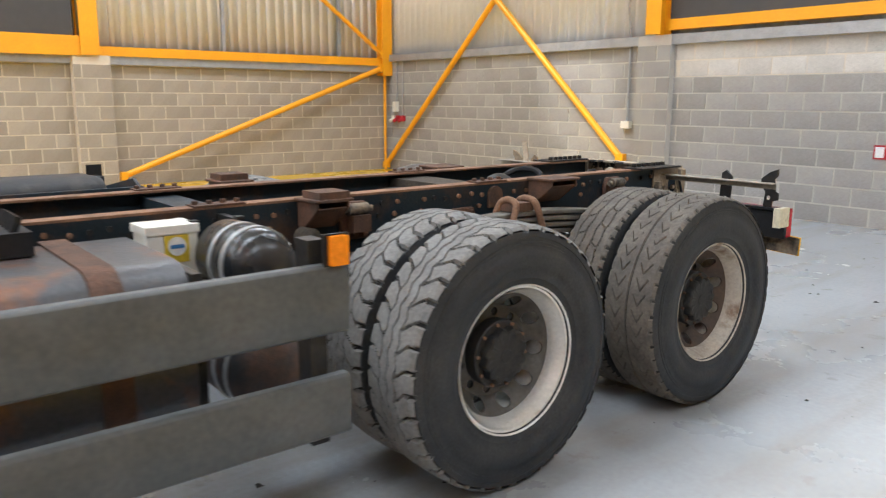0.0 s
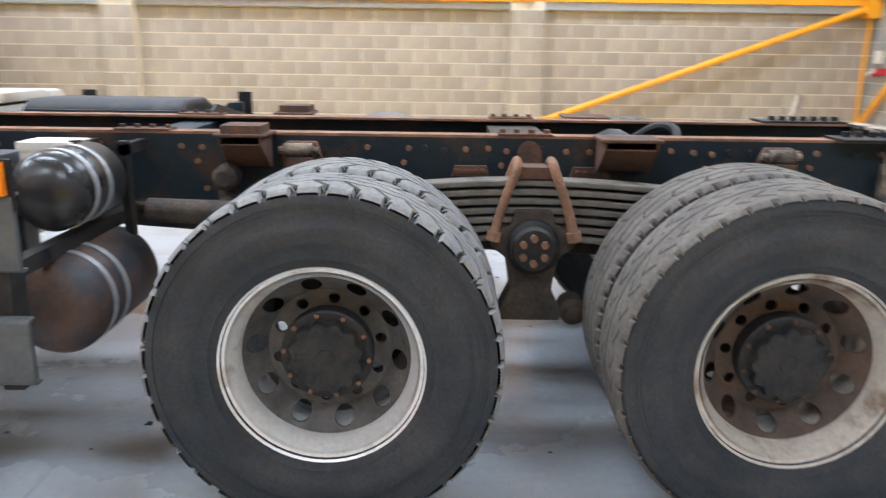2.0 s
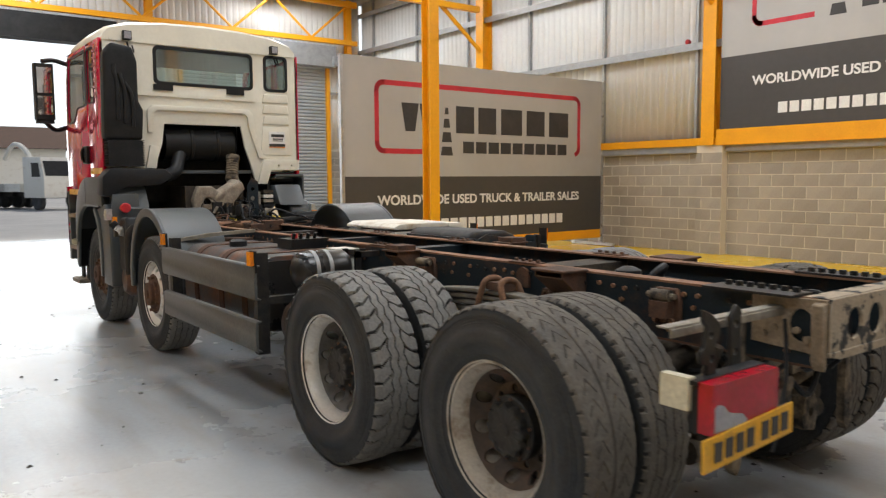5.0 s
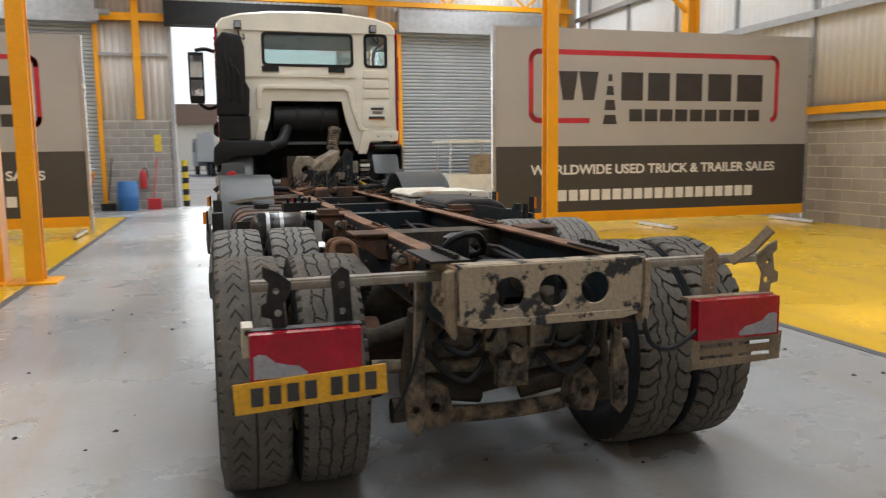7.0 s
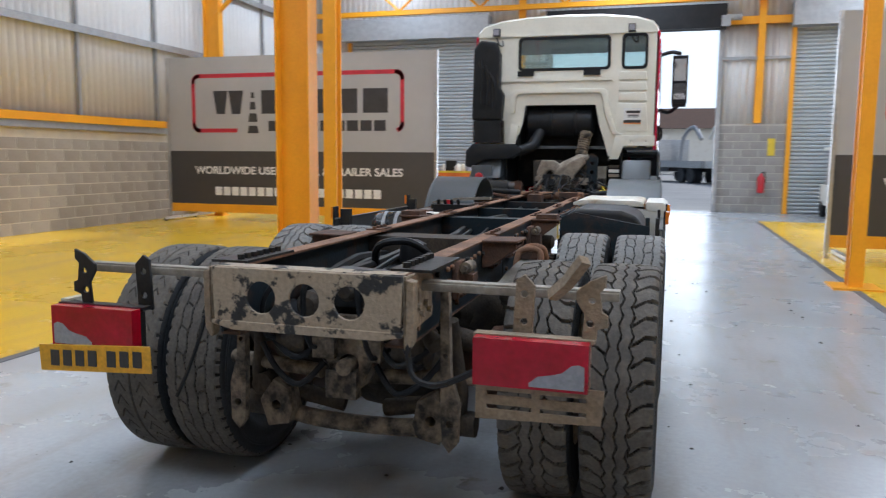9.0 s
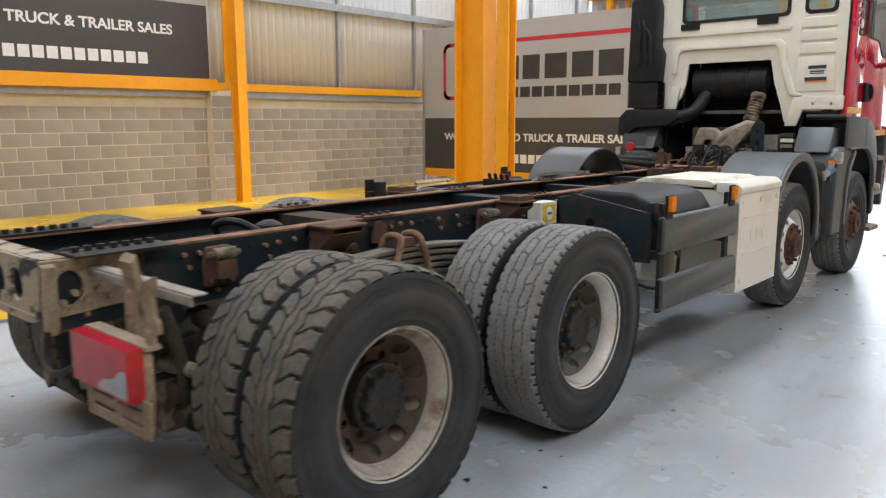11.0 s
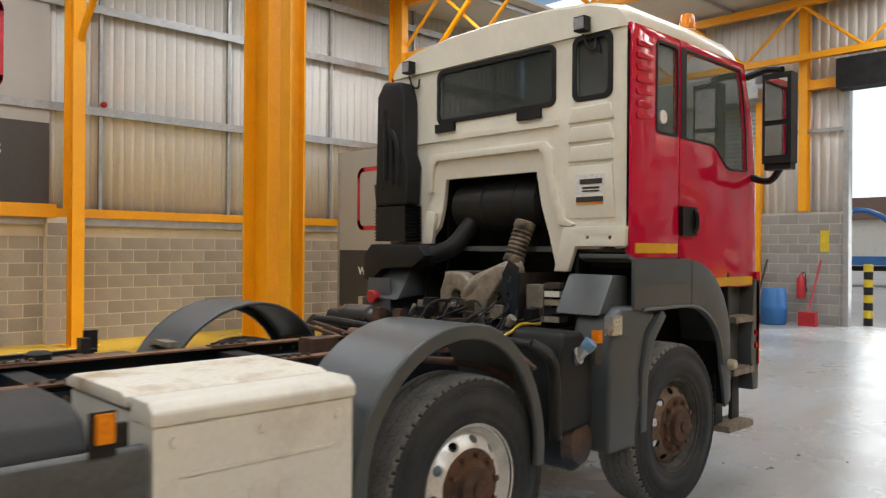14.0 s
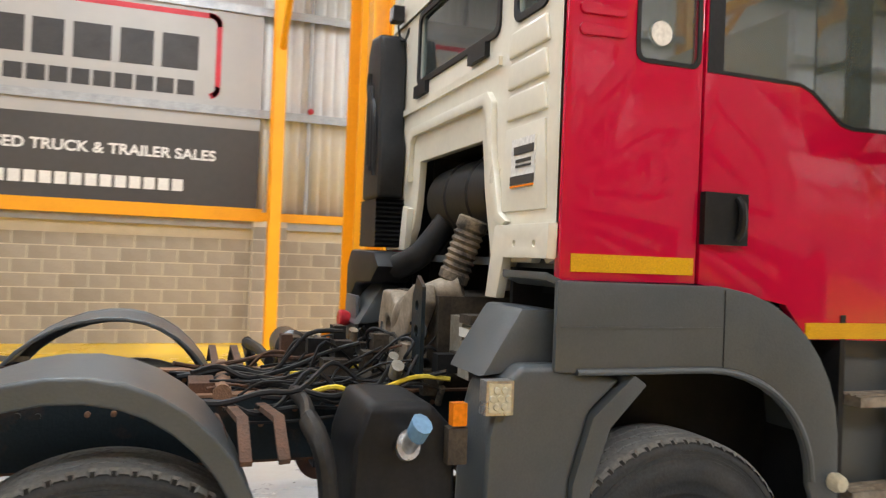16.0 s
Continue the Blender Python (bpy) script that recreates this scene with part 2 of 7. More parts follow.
PLATE_YELLOW = mat("yellow_plate", (0.76, 0.39, 0.015), (0.5, 0.26, 0.03), 0.4, scale=10, lo=0.5, hi=0.8, bump=0.02)
REFLECT_YELLOW = mat("yellow_reflector", (0.7, 0.38, 0.01), (0.6, 0.31, 0.01), 0.3, fine=150, bump=0.1)
LABEL_YELLOW = mat("yellow_label", (0.75, 0.55, 0.04), None, 0.4, bump=0)
TANK_STEEL = mat("rust_bloomed_steel", (0.075, 0.077, 0.082), (0.19, 0.085, 0.045), 0.4, metal=0.3, scale=3.4, lo=0.5, hi=0.64)
TANK_BROWN = mat("rust_brown_tank", (0.1, 0.052, 0.032), (0.025, 0.028, 0.033), 0.55, scale=3.4, lo=0.42, hi=0.6, bump=0.2)
# pale enough to lighten what shows through the cab windows
LINING = mat("pale_grey_lining", (0.62, 0.63, 0.61), (0.54, 0.55, 0.53), 0.85, fine=90)
RIM_FRONT_RUST = mat("rust_stained_disc", (0.22, 0.15, 0.1), (0.1, 0.06, 0.04), 0.7, metal=0.2, scale=10, grain=0.2)
BLUE = mat("blue_plastic", (0.03, 0.16, 0.42), None, 0.4, bump=0.02)
BLUE_CAP = mat("pale_blue_cap", (0.16, 0.3, 0.46), None, 0.45, bump=0.02)
RED = mat("red_plastic", (0.5, 0.02, 0.03), None, 0.4, bump=0.02)
TOOL_ORANGE = mat("orange_plastic", (0.8, 0.17, 0.02), None, 0.45, bump=0.02)
YARD = mat("yard_concrete", (0.4, 0.39, 0.37), (0.32, 0.31, 0.3), 0.85, scale=0.4, fine=20)
HILL = mat("far_hillside", (0.1, 0.11, 0.07), (0.16, 0.13, 0.1), 1.0, scale=0.3, fine=3, bump=0)
TEAL_GLASS = glass("tinted_window_glass", (0.9, 0.98, 0.965), mixin=1.0, painted_sheen=0.19)
DARK_GLASS = glass("dark_rear_window_glass", (0.82, 0.92, 0.91), mixin=0.45, painted_sheen=0.06)
for m in (RUBBER, TREAD_GROOVE, HUB, FRAME, GRIME, BLACK):
    m.node_tree.nodes["Principled BSDF"].inputs["Specular IOR Level"].default_value = 0.25
CAB_RED.node_tree.nodes["Principled BSDF"].inputs["Specular IOR Level"].default_value = 0.15
MIRROR = mat("mirror_glass", (0.8, 0.8, 0.82), None, 0.03, metal=1.0, bump=0, rvar=0.0, grain=0)


# ---- mesh tools ----
def box(bm, x0, x1, y0, y1, z0, z1):
    v = [bm.verts.new((x, y, z)) for x in (x0, x1) for y in (y0, y1) for z in (z0, z1)]
    for f in ((0, 1, 3, 2), (4, 6, 7, 5), (0, 4, 5, 1), (2, 3, 7, 6), (0, 2, 6, 4), (1, 5, 7, 3)):
        bm.faces.new([v[i] for i in f])
    return bm


def put(axis, a, p):
    return {"x": (a, p[0], p[1]), "y": (p[0], a, p[1]), "z": (p[0], p[1], a)}[axis]


def plate(bm, outer, axis, a, b, holes=()):
    """A flat sheet with openings, from a to b along the axis; the outlines are in the other two axes."""
    tmp = bmesh.new()
    for loop in (outer, *holes):
        vs = [tmp.verts.new(put(axis, a, p)) for p in loop]
        for i in range(len(vs)):
            tmp.edges.new((vs[i], vs[(i + 1) % len(vs)]))
    bmesh.ops.triangle_fill(tmp, use_beauty=True, use_dissolve=False, edges=tmp.edges[:])
    ex = bmesh.ops.extrude_face_region(tmp, geom=tmp.faces[:])
    off = Vector(put(axis, b - a, (0, 0)))
    for e in ex["geom"]:
        if isinstance(e, bmesh.types.BMVert):
            e.co += off
    bmesh.ops.recalc_face_normals(tmp, faces=tmp.faces[:])
    me = bpy.data.meshes.new("tmp")
    tmp.to_mesh(me), tmp.free()
    bm.from_mesh(me)
    bpy.data.meshes.remove(me)
    return bm


def ring(cx, cy, r, n=20, r2=None, a0=0.0, a1=360.0):
    """Points round a circle (or along an arc)."""
    full = abs(a1 - a0) >= 360
    return [(cx + r * math.cos(radians(a0 + (a1 - a0) * i / (n if full else n - 1))), cy + (r2 or r) * math.sin(radians(a0 + (a1 - a0) * i / (n if full else n - 1)))) for i in range(n)]


def lathe(bm, prof, n=32, axis="x", at=(0, 0, 0), caps=True):
    """Turns a profile of (along, radius) round an axis."""
    rows = []
    for a, r in prof:
        row = []
        for i in range(n):
            c, s = r * math.cos(2 * math.pi * i / n), r * math.sin(2 * math.pi * i / n)
            p = {"x": (a, c, s), "y": (s, a, c), "z": (c, s, a)}[axis]
            row.append(bm.verts.new((p[0] + at[0], p[1] + at[1], p[2] + at[2])))
        rows.append(row)
    for u, w in zip(rows, rows[1:]):
        for i in range(n):
            bm.faces.new((u[i], u[(i + 1) % n], w[(i + 1) % n], w[i]))
    if caps:
        bm.faces.new(rows[0][::-1]), bm.faces.new(rows[-1])
    return bm


def cyl(bm, p0, p1, r, n=16, r1=None):
    p0, p1 = Vector(p0), Vector(p1)
    q = (p1 - p0).to_track_quat("Z", "Y")
    rows = []
    for p, rad in ((p0, r), (p1, r if r1 is None else r1)):
        rows.append([bm.verts.new(p + q @ Vector((rad * math.cos(2 * math.pi * i / n), rad * math.sin(2 * math.pi * i / n), 0))) for i in range(n)])
    for i in range(n):
        bm.faces.new((rows[0][i], rows[0][(i + 1) % n], rows[1][(i + 1) % n], rows[1][i]))
    bm.faces.new(rows[0][::-1]), bm.faces.new(rows[1])
    return bm


def tube(bm, pts, r, n=8, smooth=4):
    """A hose or bar swept along points, rounded between them."""
    P = [Vector(p) for p in pts]
    if smooth and len(P) > 2:
        Q = []
        for i in range(len(P) - 1):
            a, b, c, d = P[max(i - 1, 0)], P[i], P[i + 1], P[min(i + 2, len(P) - 1)]
            for k in range(smooth):
                t = k / smooth
                Q.append(0.5 * ((2 * b) + (c - a) * t + (2 * a - 5 * b + 4 * c - d) * t * t + (3 * b - a - 3 * c + d) * t ** 3))
        P = Q + [P[-1]]
    rows = []
    side = None
    for i, p in enumerate(P):
        d = (P[min(i + 1, len(P) - 1)] - P[max(i - 1, 0)]).normalized()
        side = d.orthogonal().normalized() if side is None else (side - d * side.dot(d)).normalized()
        up = d.cross(side)
        rows.append([bm.verts.new(p + r * (math.cos(2 * math.pi * k / n) * side + math.sin(2 * math.pi * k / n) * up)) for k in range(n)])
    for u, w in zip(rows, rows[1:]):
        for k in range(n):
            bm.faces.new((u[k], u[(k + 1) % n], w[(k + 1) % n], w[k]))
    bm.faces.new(rows[0][::-1]), bm.faces.new(rows[-1])
    return bm


def bevel(bm, w, seg=2, angle=30):
    es = [e for e in bm.edges if len(e.link_faces) == 2 and e.calc_face_angle(0) > radians(angle)]
    bmesh.ops.bevel(bm, geom=es, offset=w, segments=seg, affect="EDGES", profile=0.6, clamp_overlap=True)
    return bm


def mesh_of(name, bm, material, normals=True, crease=38):
    if normals:
        bmesh.ops.recalc_face_normals(bm, faces=bm.faces[:])
    me = bpy.data.meshes.new(name)
    bm.to_mesh(me), bm.free()
    me.materials.append(material)
    me.polygons.foreach_set("use_smooth", [True] * len(me.polygons))
    me.set_sharp_from_angle(angle=radians(crease))
    return me


def under(ob, parent):
    """Hangs an object whose mesh is in world places under a parent."""
    ob.parent = parent
    if parent.parent is None:
        ob.matrix_parent_inverse = parent.matrix_basis.inverted()
    return ob


def thing(name, label, category, at=(0, 0, 0), group="", kind=""):
    ob = new(name)
    ob.matrix_basis = Matrix.Translation(at)
    ob.empty_display_size = 0.1
    return tagged(ob, label, category, group, kind)


STATIONS = (-2.065, -0.065, 0.66, 1.38, 1.7, 5.0, 6.8, 8.8)
TRUE_STATIONS = (-1.985, -0.01, 0.7, 1.367, 1.695, 4.914, 6.41, 8.23)


def true_size(v):
    """Draws the drawing-board sizes of the truck's fore part in to those of the real one."""
    x, y, z = v
    k = min(max((y - 5.6) / 0.5, 0), 1)
    x, z = x * (1 - 0.054 * k) - 0.035 * k, z if z < 1.1 else 1.1 + (z - 1.1) * (1 - 0.085 * k)
    return Vector((x, float(np.interp(y, STATIONS, TRUE_STATIONS)), z))


def part(name, bm, material, parent, label="", bev=0.0, seg=2):
    if bev:
        bevel(bm, bev, seg)
    if "truck" in (parent.name, parent.parent.name if parent.parent else ""):
        n = max(len(bm.verts), 1)
        mx, my = sum(v.co.x for v in bm.verts) / n, sum(v.co.y for v in bm.verts) / n
        off_side = mx > 0.42 and 1.95 < my < 4.6 and "mudguard" not in (name, parent.name)
        for v in bm.verts:
            v.co = Vector((v.co.x, 2.216 + (v.co.y - 2.38) * 0.89, v.co.z)) if off_side else true_size(v.co)
    ob = under(new(name, mesh_of(name, bm, material)), parent)
    return tagged(ob, label) if label else ob


def single(name, bm, material, label, category, kind="", group="", bev=0.0):
    if bev:
        bevel(bm, bev)
    return tagged(new(name, mesh_of(name, bm, material)), label, category, group, kind)


B = bmesh.new
# ---- the building ----
XL, XR, YB, YF = -10.66, 10.95, -6.55, 21.0
AISLE_L, AISLE_R = -3.44, 3.46
bm = B()
box(bm, XL - 0.3, XR + 0.3, YB - 0.3, YF + 0.25, -0.3, 0.0)
single("floor", bm, FLOOR, "worn grey painted workshop floor with tyre marks", "floor", "structure")
for nm, x0, x1 in (("floor_paint_west", XL, AISLE_L), ("floor_paint_east", AISLE_R, XR)):
    bm = B()
    box(bm, x0 + (0 if x0 == XL else 0.09), x1 - (0.09 if x1 == AISLE_L else 0), YB, 17.5, 0.0, 0.004)
    single(nm, bm, YELLOW_FLOOR, "glossy yellow painted floor area beside the aisle", "floor", "structure")
for x in (AISLE_L - 0.045, AISLE_R + 0.045):
    bm = B()
    box(bm, x - 0.045, x + 0.045, YB, 17.5, 0.0, 0.005)
    single("floor_border", bm, LINE, "dark grey border line painted on the floor", "floor line", "structure")

COURSE, LENGTH, JOINT = 0.235, 0.47, 0.02
WEST_CAP, EAST_CAP, SOUTH_CAP = 2.07, 2.12, 2.35


def block_wall(name, axis, at, sign, u0, u1, z0, z1, material, near, label, skip=()):
    """A blockwork wall: a mortar core, and blocks proud of it on the room's side."""
    bm = B()
    lo, hi = (at, at - sign * 0.22) if sign < 0 else (at - 0.22, at)
    if axis == "x":
        box(bm, min(lo, hi), max(lo, hi), u0, u1, z0, z1)
    else:
        box(bm, u0, u1, min(lo, hi), max(lo, hi), z0, z1)
    wall = tagged(new(name, mesh_of(name, bm, MORTAR_GREY if material is BLOCK_GREY else MORTAR)), label, "wall", kind="structure")
    d = 0.005
    tmp = B()
    hx, hz = (LENGTH - JOINT) / 2, (COURSE - JOINT) / 2
    if axis == "x":
        box(tmp, 0, sign * d, -hx, hx, -hz, hz)
    else:
        box(tmp, -hx, hx, 0, sign * d, -hz, hz)
    bevel(tmp, 0.002, 1)
    me = mesh_of("block", tmp, material)
    verts, faces, count = [], [], 0
    for row in range(int((z1 - z0) / COURSE + 0.01)):
        z = z0 + (row + 0.5) * COURSE
        u = u0 + LENGTH / 2 - (LENGTH / 2 if row % 2 else 0)
        while u < u1 + LENGTH / 2:
            a, b = max(u - hx, u0), min(u + hx, u1)
            if b - a > 0.06 and not any(s0 < u < s1 for s0, s1 in skip):
                whole = b - a > 2 * hx - 0.001
                if whole and near[0] < u < near[1] and count < 290:
                    ob = new("block", me)
                    ob.matrix_basis = Matrix.Translation((at, u, z) if axis == "x" else (u, at, z))
                    ob.parent = wall
                    count += 1
                else:
                    i = len(verts)
                    for w in (at, at + sign * d):
                        for p, q in ((a, z - hz), (b, z - hz), (b, z + hz), (a, z + hz)):
                            verts.append((w, p, q) if axis == "x" else (p, w, q))
                    faces += [[i + k for k in f] for f in ((4, 5, 6, 7), (0, 1, 5, 4), (1, 2, 6, 5), (2, 3, 7, 6), (3, 0, 4, 7))]
            u += LENGTH
    if verts:
        me2 = bpy.data.meshes.new("blockwork")
        me2.from_pydata(verts, [], faces)
        me2.materials.append(material)
        me2.validate()
        ob = new("blockwork", me2)
        ob.parent = wall
        tagged(ob, kind="stuff")
    return wall


def cladding(name, axis, at, sign, u0, u1, z0, z1, label):
    """Trapezoid-ribbed sheeting with its ribs upright."""
    bm = B()
    pitch, d = 0.2, 0.02
    prof, u = [], u0
    while u < u1:
        for k, w in ((0, 0), (0.11, 0), (0.135, d), (0.175, d), (0.2, 0)):
            prof.append((min(u + k, u1), w))
        u += pitch
    rows = []
    for z in (z0, z1):
        rows.append([bm.verts.new((at + sign * w, p, z) if axis == "x" else (p, at + sign * w, z)) for p, w in prof])
    for i in range(len(prof) - 1):
        if prof[i + 1][0] - prof[i][0] > 1e-6:
            bm.faces.new((rows[0][i], rows[0][i + 1], rows[1][i + 1], rows[1][i]))
    me = mesh_of(name, bm, CLAD, crease=20)
    ob = tagged(new(name, me), label, "wall", kind="structure")
    so = ob.modifiers.new("thickness", "SOLIDIFY")
    so.thickness, so.offset = 0.03, 0
    return ob


def i_column(bm, x, y, z0, z1, depth, width, along="x", tf=0.025, tw=0.015):
    """A rolled steel column: two flanges and a web; its depth runs along the given axis."""
    if along == "x":
        box(bm, x - depth / 2, x - depth / 2 + tf, y - width / 2, y + width / 2, z0, z1)
        box(bm, x + depth / 2 - tf, x + depth / 2, y - width / 2, y + width / 2, z0, z1)
        box(bm, x - depth / 2 + tf, x + depth / 2 - tf, y - tw / 2, y + tw / 2, z0, z1)
    else:
        box(bm, x - width / 2, x + width / 2, y - depth / 2, y - depth / 2 + tf, z0, z1)
        box(bm, x - width / 2, x + width / 2, y + depth / 2 - tf, y + depth / 2, z0, z1)
        box(bm, x - tw / 2, x + tw / 2, y - depth / 2 + tf, y + depth / 2 - tf, z0, z1)
    return bm


EAVES = ROOF_Z
COLUMNS_W, COLUMNS_E = (-0.5, 6.75, 14.0), (-0.35, 6.93, 14.2)
block_wall("wall_west", "x", XL, 1, YB, YF, 0, WEST_CAP, BLOCK, (2.6, 13.4), "buff concrete block wall under white cladding")
cladding("wall_west_cladding", "x", XL - 0.1, 1, YB, YF, WEST_CAP, EAVES, "white ribbed metal cladding of the workshop wall")
block_wall("wall_east", "x", XR, -1, YB, YF, 0, EAST_CAP, BLOCK, (-6.0, 6.0), "buff concrete block wall under white cladding")
cladding("wall_east_cladding", "x", XR + 0.1, -1, YB, YF, EAST_CAP, EAVES, "white ribbed metal cladding of the workshop wall")
PALE_TOP = 8 * COURSE
block_wall("wall_south", "y", YB, 1, XL, XR, 0, PALE_TOP, BLOCK_GREY, (0.0, 11.0), "grey concrete block wall at the closed end")
block_wall("wall_south_upper", "y", YB, 1, 3.5, XR, PALE_TOP, SOUTH_CAP, BLOCK_GREY, (3.5, 11.0), "grey concrete block courses under the end wall's capping")
block_wall("wall_south_pale", "y", YB, 1, XL, 3.5, PALE_TOP, SOUTH_CAP, BLOCK_PALE, (-3.0, 3.5), "whitish concrete block courses under the end wall's banner")
cladding("wall_south_cladding", "y", YB - 0.1, 1, XL, XR, SOUTH_CAP, EAVES, "white ribbed metal cladding of the end wall")

for nm, x, s, ys, zt in (("wall_rail_west", XL, 1, COLUMNS_W, WEST_CAP), ("wall_rail_east", XR, -1, COLUMNS_E, EAST_CAP)):
    bm = B()
    box(bm, min(x, x + s * 0.1), max(x, x + s * 0.1), YB, YF, zt, zt + 0.14)
    single(nm + "_cap", bm, STEEL_GREY, "grey capping on top of the block wall", "capping", "structure", bev=0.004)
    bm = B()
    box(bm, min(x, x + s * 0.14), max(x, x + s * 0.14), YB, YF, zt + 0.14, zt + 0.3)
    single(nm, bm, ORANGE, "orange painted steel rail along the wall", "rail", "structure", bev=0.004)
    for z in (4.17 if s > 0 else 4.36, 6.02, 7.25):
        bm = B()
        box(bm, min(x - s * 0.06, x + s * 0.1), max(x - s * 0.06, x + s * 0.1), YB, YF, z, z + 0.05)
        box(bm, min(x + s * 0.085, x + s * 0.1), max(x + s * 0.085, x + s * 0.1), YB, YF, z - 0.1, z)
        single("cladding_rail", bm, STEEL_GREY, "grey steel rail carrying the cladding", "rail", "structure")
    y = YB + 1.2
    while y < YF:
        bm = B()
        box(bm, min(x - s * 0.05, x + s * 0.03), max(x - s * 0.05, x + s * 0.03), y - 0.03, y + 0.03, zt + 0.3, EAVES)
        single("cladding_post", bm, STEEL_GREY, "thin grey upright between cladding sheets", "post", "structure")
        y += 2.55
    for k, y in enumerate(ys):
        block_wall("pilaster_%d%s" % (k + 1, "we"[s < 0]), "x", x + s * 0.2, s, y - 0.3, y + 0.3, 0, zt + 0.14, BLOCK, (y - 2, y + 2), "block pilaster behind a steel column")
        if s < 0:
            bm = i_column(B(), x - 0.1, y + 0.02, zt + 0.14, EAVES, 0.34, 0.3)
            single("wall_column", bm, ORANGE, "orange steel column rising from a block pilaster", "column", "structure", "wall columns")
            bm = B()
            cyl(bm, (x - 0.2, y, 5.1), (x - 3.0, y, 7.3), 0.06, 10)
            single("knee_brace", bm, ORANGE, "orange knee brace between column and roof", "brace", "structure")
            continue
        col = thing("wall_column", "orange painted steel column standing against the wall", "column", (x + s * 0.62, y, 0), "wall columns", "structure")
        bm = i_column(B(), x + s * 0.72, y, 0.02, 2.35, 0.26, 0.2)
        i_column(bm, x + s * 0.62, y, 2.35, EAVES, 0.46, 0.2)
        part("shaft", bm, ORANGE, col)
        bm = B()
        box(bm, x + s * 0.62 - 0.26, x + s * 0.62 + 0.26, y - 0.16, y + 0.16, 0, 0.02)
        part("base_plate", bm, ORANGE, col)
        bm = B()
        cyl(bm, (x + s * 0.7, y + 0.02, 5.1), (x + s * 3.2, y + 0.02, 7.3), 0.06, 10)
        part("knee_brace", bm, ORANGE, col)

# south wall rail, corner braces and column
bm = B()
box(bm, XL, XR, YB, YB + 0.1, SOUTH_CAP, SOUTH_CAP + 0.14)
single("wall_rail_south", bm, STEEL_GREY, "grey capping on top of the end wall", "capping", "structure", bev=0.004)
bm = B()
box(bm, -3.4, 3.58, YB - 0.02, YB + 0.14, SOUTH_CAP + 0.2, SOUTH_CAP + 0.35)
single("wall_rail_south_orange", bm, ORANGE, "orange steel rail under the end wall's banner", "rail", "structure", bev=0.004)
for x in (3.74, -3.5):
    bm = i_column(B(), x, YB + 0.14, SOUTH_CAP + 0.14, EAVES, 0.3, 0.26, "y")
    single("end_wall_column", bm, ORANGE, "orange steel column of the end wall", "column", "structure")
    block_wall("pilaster_south_%d" % (1 if x > 0 else 2), "y", YB + 0.12, 1, x - 0.21, x + 0.37, 0, SOUTH_CAP + 0.14, BLOCK_GREY, (x - 2, x + 2), "grey block pilaster of the end wall")
bm = i_column(B(), XR - 0.14, YB + 0.14, 2.05, EAVES, 0.24, 0.24)
cyl(bm, (XR - 0.14, YB + 0.14, 0.0), (XR - 0.14, YB + 0.14, 2.1), 0.03, 8)
single("corner_column", bm, ORANGE, "orange steel corner column with a thin post below", "column", "structure")


def brace(p, q, r=0.055):
    bm = B()
    cyl(bm, p, q, r, 12)
    for e in (p, q):
        box(bm, e[0] - 0.07, e[0] + 0.07, e[1] - 0.05, e[1] + 0.05, e[2] - 0.07, e[2] + 0.07)
    single("diagonal_brace", bm, ORANGE, "orange tubular steel diagonal brace", "brace", "structure")


brace((XR - 0.16, YB + 0.25, 2.2), (XR - 0.25, -0.72, 0.2))
brace((XR - 0.2, YB + 0.25, 2.5), (XR - 0.2, -2.5, 5.2), 0.045)
brace((10.8, YB + 0.12, 0.12), (7.22, YB + 0.12, 3.42))
brace((7.38, YB + 0.12, 3.42), (4.34, YB + 0.12, 0.64))

# sockets and conduits on the end wall
sw = thing("switch_box", "white switch box with grey conduits on the end wall", "switch", (10.5, YB, 1.3), kind="")
bm = B()
box(bm, 10.47, 10.59, YB, YB + 0.09, 1.28, 1.5)
part("case", bm, CAB_WHITE, sw, bev=0.008)
for k, x in enumerate((10.5, 10.28)):
    bm = B()
    cyl(bm, (x, YB + 0.04, 1.5 if k == 0 else 1.22), (x, YB + 0.04, 2.5), 0.016, 8)
    part("conduit", bm, STEEL_GREY, sw)
for x in (10.6, 10.46, 10.28):
    bm = B()
    box(bm, x - 0.05, x + 0.05, YB, YB + 0.08, 1.08, 1.2)
    cyl(bm, (x, YB + 0.08, 1.12), (x, YB + 0.16, 1.08), 0.035, 10)
    part("socket", bm, RED if x < 10.5 else CAB_WHITE, sw, "red industrial socket" if x < 10.5 else "", bev=0.005)
so = thing("wall_socket", "white wall socket at the end of a grey conduit", "socket", (4.32, YB, 1.1))
bm = B()
box(bm, 4.24, 4.4, YB + 0.005, YB + 0.09, 1.11, 1.22)
part("case", bm, CAB_WHITE, so, bev=0.006)
bm = B()
tube(bm, [(4.31, YB + 0.05, 1.2), (4.31, YB + 0.05, 2.5), (4.31, YB + 0.12, 3.0), (4.2, YB + 0.12, 3.3), (4.2, YB + 0.12, 4.6)], 0.018)
part("conduit", bm, STEEL_GREY, so)
sg = thing("fire_sign", "small red and white fire sign on the end wall", "sign", (0.5, YB, 0.9))
bm = B()
box(bm, 0.4, 0.64, YB + 0.006, YB + 0.016, 0.85, 1.02)
part("panel", bm, RED, sg)
bm = B()
box(bm, 0.52, 0.62, YB + 0.016, YB + 0.02, 0.87, 1.0)
part("pictogram", bm, INK_WHITE, sg)

